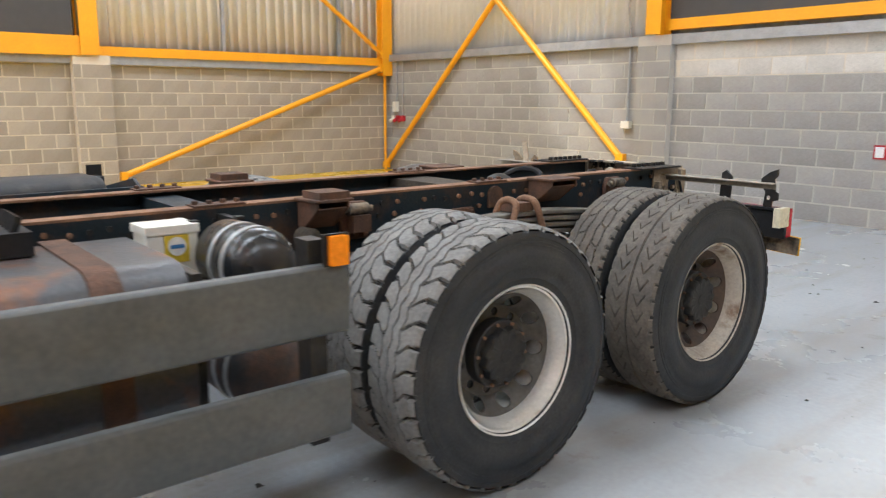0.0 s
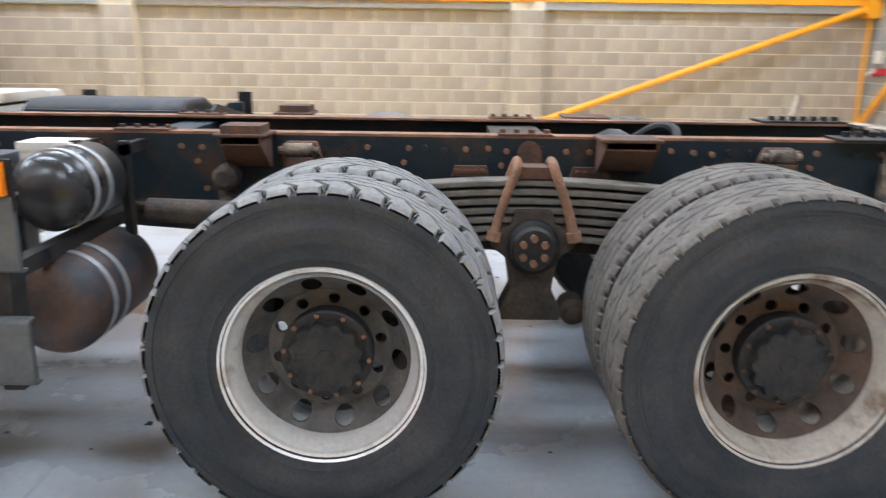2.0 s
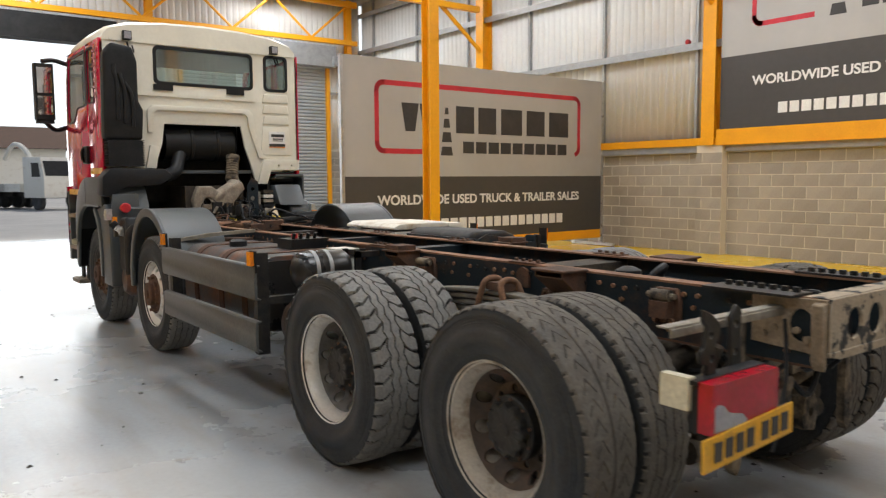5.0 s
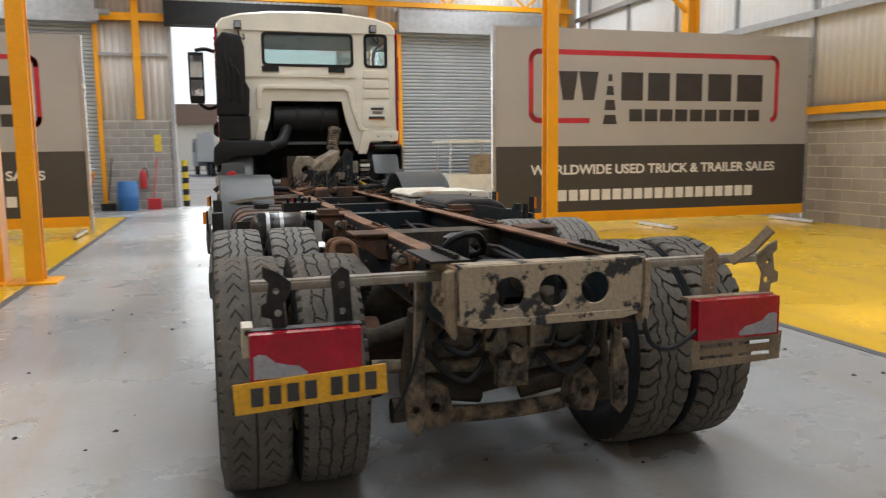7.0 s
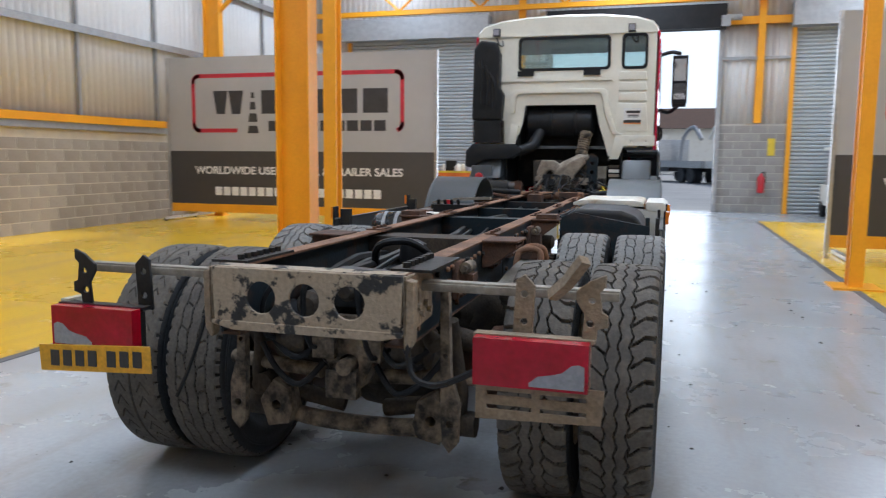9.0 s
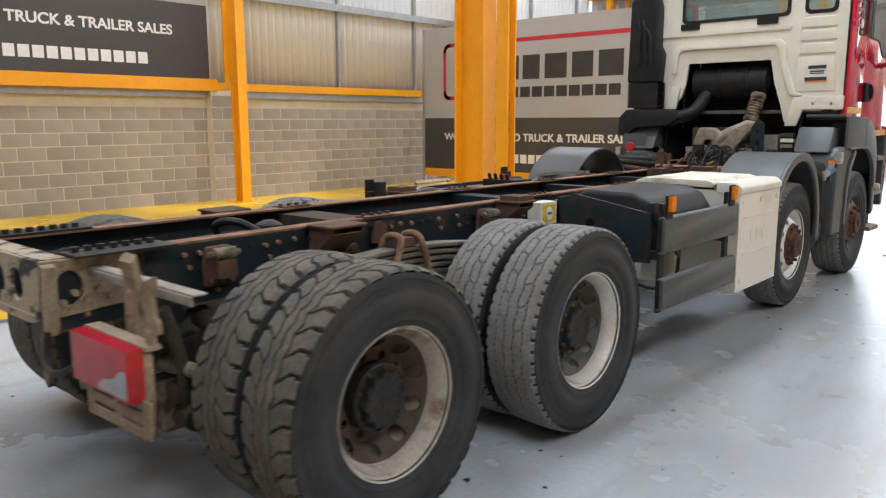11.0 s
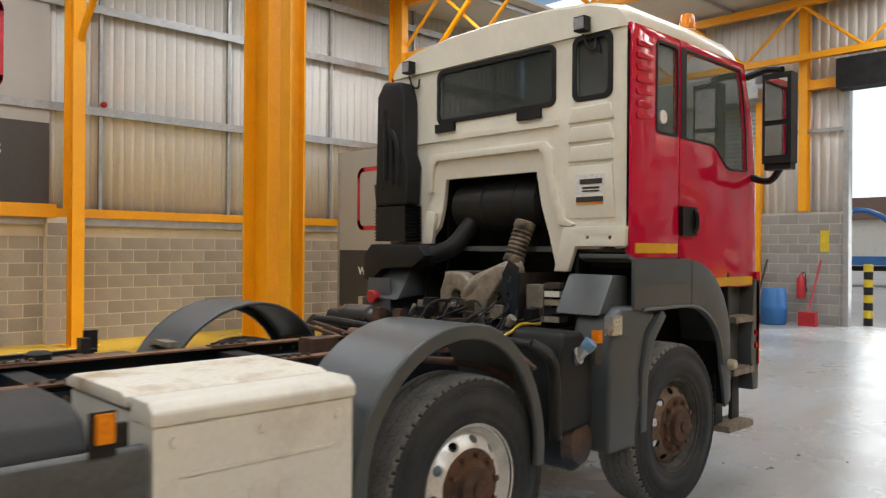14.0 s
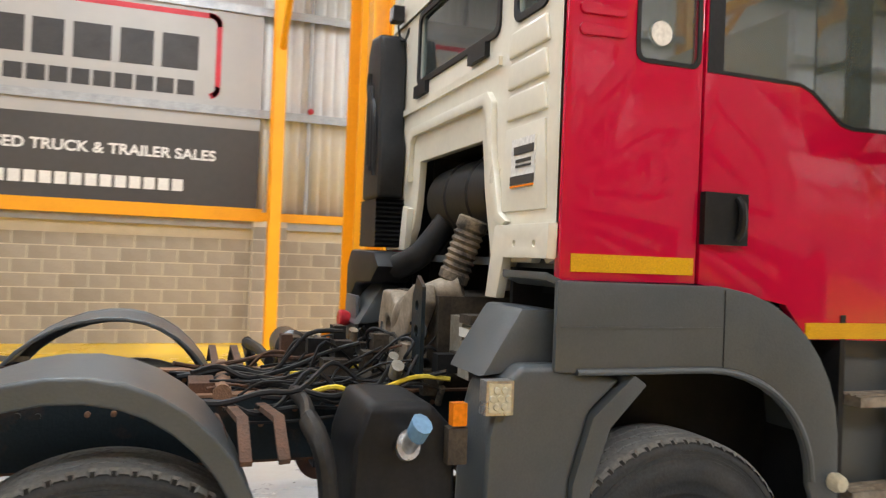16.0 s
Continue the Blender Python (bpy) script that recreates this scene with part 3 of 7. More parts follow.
# ---- front wall with three shutter doors ----
DOORS = [("shutter_west", -9.25, -4.45), ("doorway", -2.42, 2.62), ("shutter_east", 4.6, 9.6)]
DOOR_TOP = 5.25
x = XL
for i, (nm, a, b) in enumerate(DOORS + [("", XR, XR)]):
    if a - x > 0.05:
        block_wall("wall_north_pier_%d" % (i + 1), "y", YF, -1, x, a, 0, 2.63, BLOCK_GREY, (x, a), "grey block pier between the shutter doors")
        cladding("wall_north_cladding_%d" % (i + 1), "y", YF + 0.1, -1, x, a, 2.63, DOOR_TOP + 0.4, "white ribbed cladding above a block pier")
        bm = B()
        box(bm, x, a, YF - 0.06, YF, 4.5, 4.58)
        single("cladding_rail", bm, STEEL_GREY, "grey steel rail across the pier cladding", "rail", "structure")
        bm = B()
        box(bm, x, a, YF - 0.16, YF - 0.02, 5.5, 5.72)
        single("wall_rail_north", bm, ORANGE, "orange steel rail over the pier", "rail", "structure")
        bm = B()
        i_column(bm, (x + a) / 2 + 0.1, YF - 0.12, 2.65, EAVES, 0.2, 0.2, "y")
        single("north_column", bm, ORANGE, "orange steel column on the front wall", "column", "structure")
    x = b
cladding("wall_north_upper", "y", YF + 0.1, -1, XL, XR, DOOR_TOP + 0.4, EAVES, "white ribbed cladding over the shutter doors")
for nm, a, b in DOORS:
    for e in (a, b):
        bm = B()
        box(bm, e - 0.06, e + 0.06, YF - 0.1, YF + 0.12, 0, DOOR_TOP + 0.4)
        single("door_post", bm, ORANGE if "shutter" in nm else STEEL_GREY, "orange steel post beside a shutter door" if "shutter" in nm else "grey steel jamb of the open doorway", "post", "structure", bev=0.005)
    sh = thing("shutter_door", "grey slatted steel roller shutter, closed" if "shutter" in nm else "grey roller shutter rolled up over the open doorway", "shutter door", (a, YF, 0), kind="structure")
    if "shutter" in nm:
        n, n_z = 48, (DOOR_TOP + 0.15) / 48
        bm = B()
        for k in range(n):
            prism = [(YF + 0.02, k * n_z), (YF - 0.015, k * n_z + 0.3 * n_z), (YF - 0.015, k * n_z + 0.7 * n_z), (YF + 0.02, (k + 1) * n_z), (YF + 0.03, (k + 1) * n_z), (YF + 0.03, k * n_z)]
            plate(bm, prism, "x", a + 0.07, b - 0.07)
        part("curtain", bm, SHUTTER, sh)
    bm = B()
    box(bm, a - 0.1, b + 0.1, YF - 0.5, YF - 0.02, DOOR_TOP + 0.12, DOOR_TOP + 0.8)
    part("drum_box", bm, BLACK if "shutter" not in nm else STEEL_GREY, sh, bev=0.01)
    bm = B()
    box(bm, b - 0.05, b + 0.2, YF - 0.6, YF - 0.43, DOOR_TOP + 0.15, DOOR_TOP + 0.45)
    cyl(bm, (b + 0.08, YF - 0.5, DOOR_TOP + 0.4), (b + 0.5, YF - 0.5, DOOR_TOP + 0.4), 0.09, 12)
    part("motor", bm, STEEL_GREY, sh, bev=0.008)

# ---- roof, rooflights and trusses ----
bm = B()
holes = [[(x - 0.8, y - 2.2), (x + 0.8, y - 2.2), (x + 0.8, y + 2.2), (x - 0.8, y + 2.2)] for x, y in ROOFLIGHTS]
plate(bm, [(XL - 0.3, YB - 0.3), (XR + 0.3, YB - 0.3), (XR + 0.3, YF + 0.3), (XL - 0.3, YF + 0.3)], "z", ROOF_Z, ROOF_Z + 0.08, holes)
single("ceiling", bm, ROOF, "pale grey sheeted workshop roof with openings for rooflights", "ceiling", "structure")
for y in (-0.35, 6.85, 14.1, 20.6):
    tr = thing("roof_truss", "orange tubular steel roof truss", "truss", (0, y, 6.2), "roof trusses", "structure")
    bm = B()
    box(bm, XL + 0.4, XR - 0.4, y - 0.08, y + 0.08, 6.15, 6.3)
    part("bottom_chord", bm, ORANGE, tr, bev=0.005)
    bm = B()
    box(bm, XL + 0.4, XR - 0.4, y - 0.08, y + 0.08, 7.42, 7.6)
    part("top_chord", bm, ORANGE, tr, bev=0.005)
    x, up = XL + 0.6, False
    while x < XR - 1.6:
        bm = B()
        cyl(bm, (x, y, 7.45 if up else 6.28), (x + 1.35, y, 6.28 if up else 7.45), 0.04, 8)
        part("web_member", bm, ORANGE, tr)
        x, up = x + 1.35, not up
for x in (-8.6, -5.0, -1.8, 1.8, 5.0, 8.6):
    bm = B()
    box(bm, x - 0.05, x + 0.05, YB, YF, 7.58, 7.68)
    single("purlin", bm, STEEL_GREY, "grey roof purlin under the sheeting", "purlin", "structure")

# ---- free-standing columns ----
def column(name, x, y, depth, width, along, label):
    col = thing(name, label, "column", (x, y, 0), "aisle columns", "structure")
    part("shaft", i_column(B(), x, y, 0.02, 7.5, depth, width, along), ORANGE, col)
    bm = B()
    box(bm, x - 0.28, x + 0.28, y - 0.28, y + 0.28, 0.0, 0.025)
    part("base_plate", bm, ORANGE, col, bev=0.004)


column("steel_column", -4.06, 6.9, 0.54, 0.3, "x", "heavy orange I-section steel column on the yellow floor")
column("steel_column", -3.46, 6.86, 0.2, 0.2, "y", "orange steel column beside the aisle")
column("steel_column", 3.52, 6.84, 0.2, 0.17, "y", "orange steel column beside the aisle")


# ---- banners ----
def words(text, size, m, material, parent, thick=0.012):
    cu = bpy.data.curves.new("lettering", "FONT")
    cu.body, cu.size, cu.offset, cu.align_x, cu.align_y = text, size, thick, "LEFT", "BOTTOM_BASELINE"
    cu.extrude = 0.002
    ob = new("lettering", cu)
    bpy.context.view_layer.update()
    me = bpy.data.meshes.new_from_object(ob.evaluated_get(bpy.context.evaluated_depsgraph_get()))
    bpy.data.objects.remove(ob)
    me.materials.clear(), me.materials.append(material)
    xs = [v.co.x for v in me.vertices]
    return me, min(xs), max(xs)


def banner(label, m, w, h, frame_feet=True, group="company banners"):
    """A vinyl banner in its own plane (x along, z up, printed towards -y), set by m: a grey upper part with a logo of
    plain shapes in a red outline, and a charcoal foot with a line of writing."""
    ban = new("banner")
    ban.matrix_basis = m
    tagged(ban, label, "banner", group)

    def add(name, bm, material, label=""):
        ob = new(name, mesh_of(name, bm, material))
        ob.parent = ban
        return tagged(ob, label) if label else ob

    split = h * 0.365
    bm = B()
    box(bm, 0, w, 0, 0.03, split, h)
    add("upper_sheet", bm, BANNER)
    bm = B()
    box(bm, 0, w, 0, 0.03, 0, split)
    add("lower_sheet", bm, BANNER_DARK)
    X, Z = lambda u: u * w, lambda v: split + v * (h - split)
    # red outline, open at the foot
    bm = B()
    x0, x1, z0, z1, r, t = X(0.102), X(0.888), Z(0.22), Z(0.80), 0.055 * w * 0.4, 0.014 * w
    pts = [(x0 + 0.17 * w, z0), (x0 + r, z0)]
    pts += ring(x0 + r, z0 + r, r, 6, a0=270, a1=180) + ring(x0 + r, z1 - r, r, 6, a0=180, a1=90)
    pts += ring(x1 - r, z1 - r, r, 6, a0=90, a1=0) + [(x1, z0 + r)] + ring(x1 - r, z0 + r, r, 5, a0=0, a1=-70)
    for (ax, az), (bx, bz) in zip(pts, pts[1:]):
        d = Vector((bx - ax, bz - az))
        if d.length > 1e-5:
            d = d.normalized() * t / 2
            nrm = Vector((-d.y, d.x))
            q = [(ax - d.x * 0.6 + nrm.x, az - d.y * 0.6 + nrm.y), (ax - d.x * 0.6 - nrm.x, az - d.y * 0.6 - nrm.y), (bx + d.x * 0.6 - nrm.x, bz + d.y * 0.6 - nrm.y), (bx + d.x * 0.6 + nrm.x, bz + d.y * 0.6 + nrm.y)]
            vs = [bm.verts.new((p[0], -0.003, p[1])) for p in q]
            bm.faces.new(vs)
    add("red_outline", bm, INK_RED)
    # the logo as plain shapes: large blocks round a tapering road, and a row of small ones below
    zb, zt = Z(0.395), Z(0.64)
    for k, (u, v) in enumerate(((0.182, 0.24), (0.243, 0.302), (0.372, 0.44), (0.456, 0.526), (0.546, 0.632), (0.652, 0.73), (0.75, 0.838))):
        bm = B()
        p, q = X(u), X(v)
        c = q - p
        lean = 0.22 * c if k < 2 else 0.0
        plate(bm, [(p + lean, zb), (q - lean, zb), (q, zt), (p, zt)], "y", -0.004, -0.001)
        add("logo_block", bm, INK_DARK)
    for za, zc, hw in ((0.62, 0.56, 0.007), (0.52, 0.44, 0.012), (0.4, 0.31, 0.018), (0.27, 0.19, 0.022)):
        bm = B()
        plate(bm, [(X(0.338) - hw * w, Z(zc)), (X(0.338) + hw * w, Z(zc)), (X(0.338) + hw * w * 0.75, Z(za)), (X(0.338) - hw * w * 0.75, Z(za))], "y", -0.004, -0.001)
        add("road_dash", bm, INK_DARK)
    for k in range(9):
        p = X(0.398 + k * 0.0489)
        c = 0.041 * w
        bm = B()
        plate(bm, [(p, Z(0.213)), (p + c, Z(0.213)), (p + c, Z(0.32)), (p, Z(0.32))], "y", -0.004, -0.001)
        add("small_logo_block", bm, INK_DARK)
    me, lo, hi = words("WORLDWIDE USED TRUCK & TRAILER SALES", 1.0, None, INK_WHITE, ban, 0.025)
    k = 0.79 * w / (hi - lo)
    ob = new("lettering", me)
    ob.parent = ban
    ob.matrix_basis = Matrix.Translation((X(0.102), -0.003, split * 0.575)) @ Matrix.Diagonal((k, 1, k * 0.94, 1)) @ pose(0, 0, 0, 90, 0, 0)
    for q in range(19):
        p, c, zl = X(0.182 + q * 0.0336), 0.0265 * w, split * 0.17
        bm = B()
        plate(bm, [(p, zl), (p + c, zl), (p + c, zl + 0.03 * w), (p, zl + 0.03 * w)], "y", -0.004, -0.001)
        add("address_block", bm, INK_WHITE)
    if frame_feet:
        bm = B()
        box(bm, -0.02, w + 0.02, 0.0, 0.14, -0.2, 0.0)
        add("orange_plinth", bm, ORANGE)
        bm = B()
        box(bm, -0.06, 0.0, -0.02, 0.06, -0.4, h)
        add("end_post", bm, SILVER)
        bm = B()
        box(bm, w, w + 0.06, -0.02, 0.06, -0.35, h)
        add("end_post", bm, SILVER)
        for u in (0.03, 0.5, 0.97):
            bm = B()
            box(bm, u * w - 0.04, u * w + 0.04, -0.6, 0.7, -0.36, -0.3)
            add("foot", bm, SILVER)
            for v in (-0.55, 0.65):
                bm = B()
                lathe(bm, [(-0.02, 0.05), (0.02, 0.05)], 12, "x", (u * w, v, -0.41))
                box(bm, u * w - 0.025, u * w + 0.025, v - 0.02, v + 0.02, -0.41, -0.35)
                add("castor", bm, BLACK)
    return ban


def stand_at(p, q, z):
    d = Vector((q[0] - p[0], q[1] - p[1], 0))
    return Matrix.Translation((p[0], p[1], z)) @ pose(0, 0, 0, 0, 0, math.degrees(math.atan2(d.y, d.x))), d.length


m, w = stand_at((3.78, 9.86), (10.82, 9.9), 0.38)
banner("large grey and charcoal vinyl banner on a wheeled frame", m, w, 3.48)
m, w = stand_at((-10.4, 12.6), (-3.66, 12.6), 0.4)
banner("grey and charcoal vinyl banner on a wheeled frame by the shutter", m, w, 3.47)
banner("grey and charcoal vinyl banner hung high on the west wall", pose(XL + 0.06, -0.33, 2.43, 0, 0, 90), 6.85, 3.86, False)
banner("grey and charcoal vinyl banner hung high on the east wall", pose(XR - 0.17, 6.73, 2.575, 0, 0, -90), 6.83, 3.92, False)
banner("grey and charcoal vinyl banner hung on the end wall", pose(3.58, YB + 0.1, 2.7, 0, 0, 180), 6.9, 3.6, False)
for nm, x, s, y0, y1, z in (("banner_shelf_west", XL, 1, -0.33, 6.6, 2.37), ("banner_shelf_east", XR, -1, -0.2, 6.78, 2.42)):
    bm = B()
    box(bm, min(x, x + s * 0.22), max(x, x + s * 0.22), y0, y1, z - 0.17, z + 0.06 if s > 0 else z + 0.15)
    single(nm, bm, ORANGE, "orange steel ledge under the wall banner", "ledge", "structure", bev=0.005)
for x, y in ((XL + 0.15, 7.41), (XR - 0.05, 7.6)):
    bl = thing("fire_bell", "small red alarm sounder on the wall rail", "alarm", (x, y, 4.22))
    bm = B()
    lathe(bm, [(0, 0.03), (0.02, 0.055), (0.08, 0.055), (0.12, 0.03)], 14, "x", (x - 0.06, y, 4.27 if x < 0 else 4.46))
    part("sounder", bm, RED, bl)

# ---- the yard outside ----
bm = B()
box(bm, -400, 400, YF + 0.25, 900, -0.35, -0.02)
single("ground", bm, YARD, "pale concrete yard outside the doorway", "ground", "structure")
bm = B()
for k in range(60):
    a, b = -300 + k * 10, -290 + k * 10
    za, zb = [14 + 5 * math.sin(0.35 * i) + 3 * math.sin(0.9 * i + 1) for i in (k, k + 1)]
    vs = [bm.verts.new(p) for p in ((a, 190, -1), (b, 190, -1), (b, 230, zb), (a, 230, za))]
    bm.faces.new(vs)
single("far_hill", bm, HILL, "wooded hillside beyond the yard", "hillside", "structure")
# ---- the truck ----
truck = thing("truck", "red and cream four-axle chassis-cab truck with a bare rusty frame", "truck", (0, 3.5, 0))
HUB_Z = 0.476
AXLES = (6.87, 4.92, 1.367, -0.022)


TYRE_R = 0.538


def tread_height(kind, turns, x):
    """Depth of the tread at an angle (in turns) and a place across the tyre."""
    side = np.where(x < 0, 0.0, 0.5)
    ax = np.abs(x)
    if kind == "lug":
        n, deep = 38, 0.016
        u = (turns * n + side) % 1.0
        out = np.clip((ax - 0.098) / 0.04, 0, 1)
        cut_off = (ax > 0.098) & (np.abs(u - 0.5) < 0.07 + 0.06 * out)
        w = (turns * n + side + 9.0 * (ax - 0.098)) % 1.0
        cut_off |= (ax > 0.046) & (ax <= 0.098) & (np.abs(w - 0.5) < 0.05)
        zig = 0.008 * (np.abs((turns * n * 2) % 2 - 1) * 2 - 1)
        cut_off |= np.abs(ax - 0.046 - zig) < 0.0024
        cut_off |= np.abs(x - zig) < 0.0024
    elif kind == "worn":
        n, deep = 44, 0.007
        v = (turns * n + side) % 1.0
        cut_off = (ax > 0.124) & (np.abs(v - 0.5) < 0.12)
        arrow = (turns * n + np.abs(ax - 0.062) / 0.045) % 1.0
        cut_off |= (ax > 0.03) & (ax < 0.094) & (np.abs(arrow - 0.5) < 0.045)
        cut_off |= ax < 0.003
    else:
        n, deep = 58, 0.008
        tri = np.abs((turns * n) % 2 - 1) * 2 - 1
        cut_off = np.zeros_like(x, dtype=bool)
        for c in (-0.078, -0.027, 0.027, 0.078):
            cut_off |= np.abs(x - c - 0.0045 * tri) < 0.003
        v = (turns * n + side) % 1.0
        cut_off |= (ax > 0.122) & (np.abs(v - 0.5) < 0.14)
        cut_off |= (ax > 0.036) & (ax < 0.07) & (np.abs((turns * n * 0.5 + 5 * ax + side) % 1.0 - 0.5) < 0.035)
    return np.where(cut_off, deep, 0.0)


def tyre_mesh(name, deep, material_tread, kind):
    """A tyre about the x axis: carcass with raised sidewall rings, and the worn tread as a second mesh."""
    bm = B()
    R = TYRE_R - deep - 0.004
    prof = [(-0.09, 0.286), (-0.122, 0.297), (-0.134, 0.312), (-0.138, 0.33), (-0.141, 0.331), (-0.149, 0.372), (-0.1515, 0.374), (-0.1535, 0.4), (-0.1535, 0.436), (-0.151, 0.438), (-0.149, 0.462), (-0.1465, 0.463), (-0.1455, 0.474), (-0.1425, 0.475), (-0.1415, 0.488), (-0.1445, 0.489), (-0.1435, 0.498), (-0.138, 0.512), (-0.128, R - 0.004), (-0.105, R)]
    prof = prof + [(-a, r) for a, r in reversed(prof)]
    lathe(bm, prof, 72, "x", caps=False)
    carcass = mesh_of(name, bm, RUBBER, crease=60)
    na, nx = 464, 66
    turns = np.arange(na) / na
    xs = np.linspace(-0.141, 0.141, nx)
    T, X = np.meshgrid(turns, xs, indexing="ij")
    H = tread_height(kind, T, X)
    ax = np.abs(X)
    r = TYRE_R - H - 0.05 * ax ** 2 / 0.14 - np.where(ax > 0.118, (ax - 0.118) ** 2 * 22, 0)
    co = np.stack([X, r * np.cos(2 * np.pi * T), r * np.sin(2 * np.pi * T)], -1).reshape(-1, 3)
    i, j = np.meshgrid(np.arange(na), np.arange(nx - 1), indexing="ij")
    a, b = (i * nx + j).ravel(), ((i + 1) % na * nx + j).ravel()
    faces = np.stack([a, b, b + 1, a + 1], -1)
    me = bpy.data.meshes.new(name + "_tread")
    me.from_pydata(co.tolist(), [], faces.tolist())
    me.materials.append(material_tread), me.materials.append(TREAD_GROOVE)
    low = (H.ravel()[faces] > 0.001).sum(1) >= 3
    me.polygons.foreach_set("material_index", low.astype(np.int32))
    me.update()
    return carcass, me


TYRES = {"lug": tyre_mesh("tyre", 0.017, TREAD, "lug"), "road": tyre_mesh("tyre", 0.011, TREAD, "road"), "mud": tyre_mesh("tyre", 0.017, TREAD_MUD, "lug"), "mudroad": tyre_mesh("tyre", 0.011, TREAD_MUD, "road"), "worn": tyre_mesh("tyre", 0.007, TREAD_MUD, "worn")}


def rim_rear():
    """Deep-dished rim, its face towards +x."""
    bm = B()
    lathe(bm, [(0.13, 0.298), (0.135, 0.305), (0.122, 0.306), (0.118, 0.288), (0.085, 0.272), (0.03, 0.262), (-0.06, 0.262), (-0.13, 0.285), (-0.135, 0.3), (-0.14, 0.27), (-0.06, 0.255), (0.03, 0.252), (0.08, 0.262), (0.112, 0.28)], 60, "x", caps=False)
    me1 = mesh_of("rim", bm, RIM)
    bm = B()
    ovals = []
    for k in range(10):
        a = 2 * math.pi * (k + 0.5) / 10
        ovals.append([(0.219 * math.cos(a) + 0.026 * math.cos(q) * math.cos(a) - 0.032 * math.sin(q) * math.sin(a), 0.219 * math.sin(a) + 0.026 * math.cos(q) * math.sin(a) + 0.032 * math.sin(q) * math.cos(a)) for q in [2 * math.pi * i / 14 for i in range(14)]])
    plate(bm, ring(0, 0, 0.256, 60), "x", 0.0, -0.01, ovals + [ring(0, 0, 0.187, 40)])
    for v in bm.verts:
        v.co.x += 0.047 - (0.256 - math.hypot(v.co.y, v.co.z)) * 1.15
    me2 = mesh_of("wheel_disc", bm, RIM_DARK)
    bm = B()
    plate(bm, ring(0, 0, 0.19, 40), "x", -0.05, -0.062, [ring(0.162 * math.cos(2 * math.pi * k / 10), 0.162 * math.sin(2 * math.pi * k / 10), 0.018, 12) for k in range(10)] + [ring(0, 0, 0.13, 30)])
    me5 = mesh_of("bolt_flange", bm, RIM_DARK)
    bm = B()
    lathe(bm, [(-0.125, 0.148), (-0.11, 0.142), (-0.03, 0.138), (-0.012, 0.142), (0.01, 0.141), (0.014, 0.136), (0.014, 0.09)], 40, "x")
    n = 80
    rows = []
    for x, r in ((0.01, 0.113), (0.034, 0.113), (0.046, 0.106), (0.048, 0.095), (0.044, 0.088), (0.044, 0.03), (0.048, 0.027), (0.048, 0.001)):
        rows.append([bm.verts.new((x, (r + 0.007 * (r > 0.09) * math.cos(12 * 2 * math.pi * i / n)) * math.cos(2 * math.pi * i / n), (r + 0.007 * (r > 0.09) * math.cos(12 * 2 * math.pi * i / n)) * math.sin(2 * math.pi * i / n))) for i in range(n)])
    for u, w in zip(rows, rows[1:]):
        for i in range(n):
            bm.faces.new((u[i], u[(i + 1) % n], w[(i + 1) % n], w[i]))
    me3 = mesh_of("hub_cap", bm, HUB)
    bm = B()
    cyl(bm, (0.008, 0.129, 0), (0.024, 0.129, 0), 0.0075, 6)
    me4 = mesh_of("wheel_nut", bm, RUST_LIGHT)
    for me in (me3, me4, me5):
        me.transform(Matrix.Translation((0.022, 0, 0)))
    return me1, me2, me3, me5, me4


def rim_front():
    bm = B()
    lathe(bm, [(0.13, 0.298), (0.135, 0.305), (0.122, 0.306), (0.118, 0.288), (0.085, 0.27), (-0.06, 0.262), (-0.13, 0.285), (-0.135, 0.3), (-0.06, 0.255), (0.08, 0.26), (0.112, 0.28)], 60, "x", caps=False)
    me1 = mesh_of("rim", bm, RIM)
    bm = B()
    ovals = []
    for k in range(10):
        a = 2 * math.pi * (k + 0.5) / 10
        ovals.append([(0.224 * math.cos(a) + 0.019 * math.cos(q) * math.cos(a) - 0.027 * math.sin(q) * math.sin(a), 0.224 * math.sin(a) + 0.019 * math.cos(q) * math.sin(a) + 0.027 * math.sin(q) * math.cos(a)) for q in [2 * math.pi * i / 14 for i in range(14)]])
    plate(bm, ring(0, 0, 0.264, 60), "x", 0.0, -0.01, ovals + [ring(0, 0, 0.18, 40)])
    for v in bm.verts:
        v.co.x += 0.125 - max(math.hypot(v.co.y, v.co.z) - 0.2, 0) * 0.9
    me2 = mesh_of("wheel_disc", bm, RIM)
    bm = B()
    lathe(bm, [(0.1, 0.186), (0.126, 0.186), (0.129, 0.18), (0.129, 0.135), (0.137, 0.13), (0.15, 0.112), (0.18, 0.106), (0.19, 0.088), (0.185, 0.045), (0.2, 0.036), (0.2, 0.001)], 36, "x")
    me3 = mesh_of("hub", bm, RUST)
    bm = B()
    cyl(bm, (0.125, 0.156, 0), (0.16, 0.156, 0), 0.016, 6)
    me4 = mesh_of("wheel_nut", bm, RUST)
    return me1, me2, me3, None, me4


RIM_R, RIM_F = rim_rear(), rim_front()
RIM_F_OLD = [me.copy() if me else None for me in RIM_F]
RIM_F_OLD[0].materials[0], RIM_F_OLD[1].materials[0] = RIM_DARK, RIM_FRONT_RUST
RIM_OLD = [me.copy() for me in RIM_R]
for me, m in zip(RIM_OLD, (RIM_TAN, RIM_BROWN, HUB, RIM_BROWN, RUST)):
    me.materials[0] = m


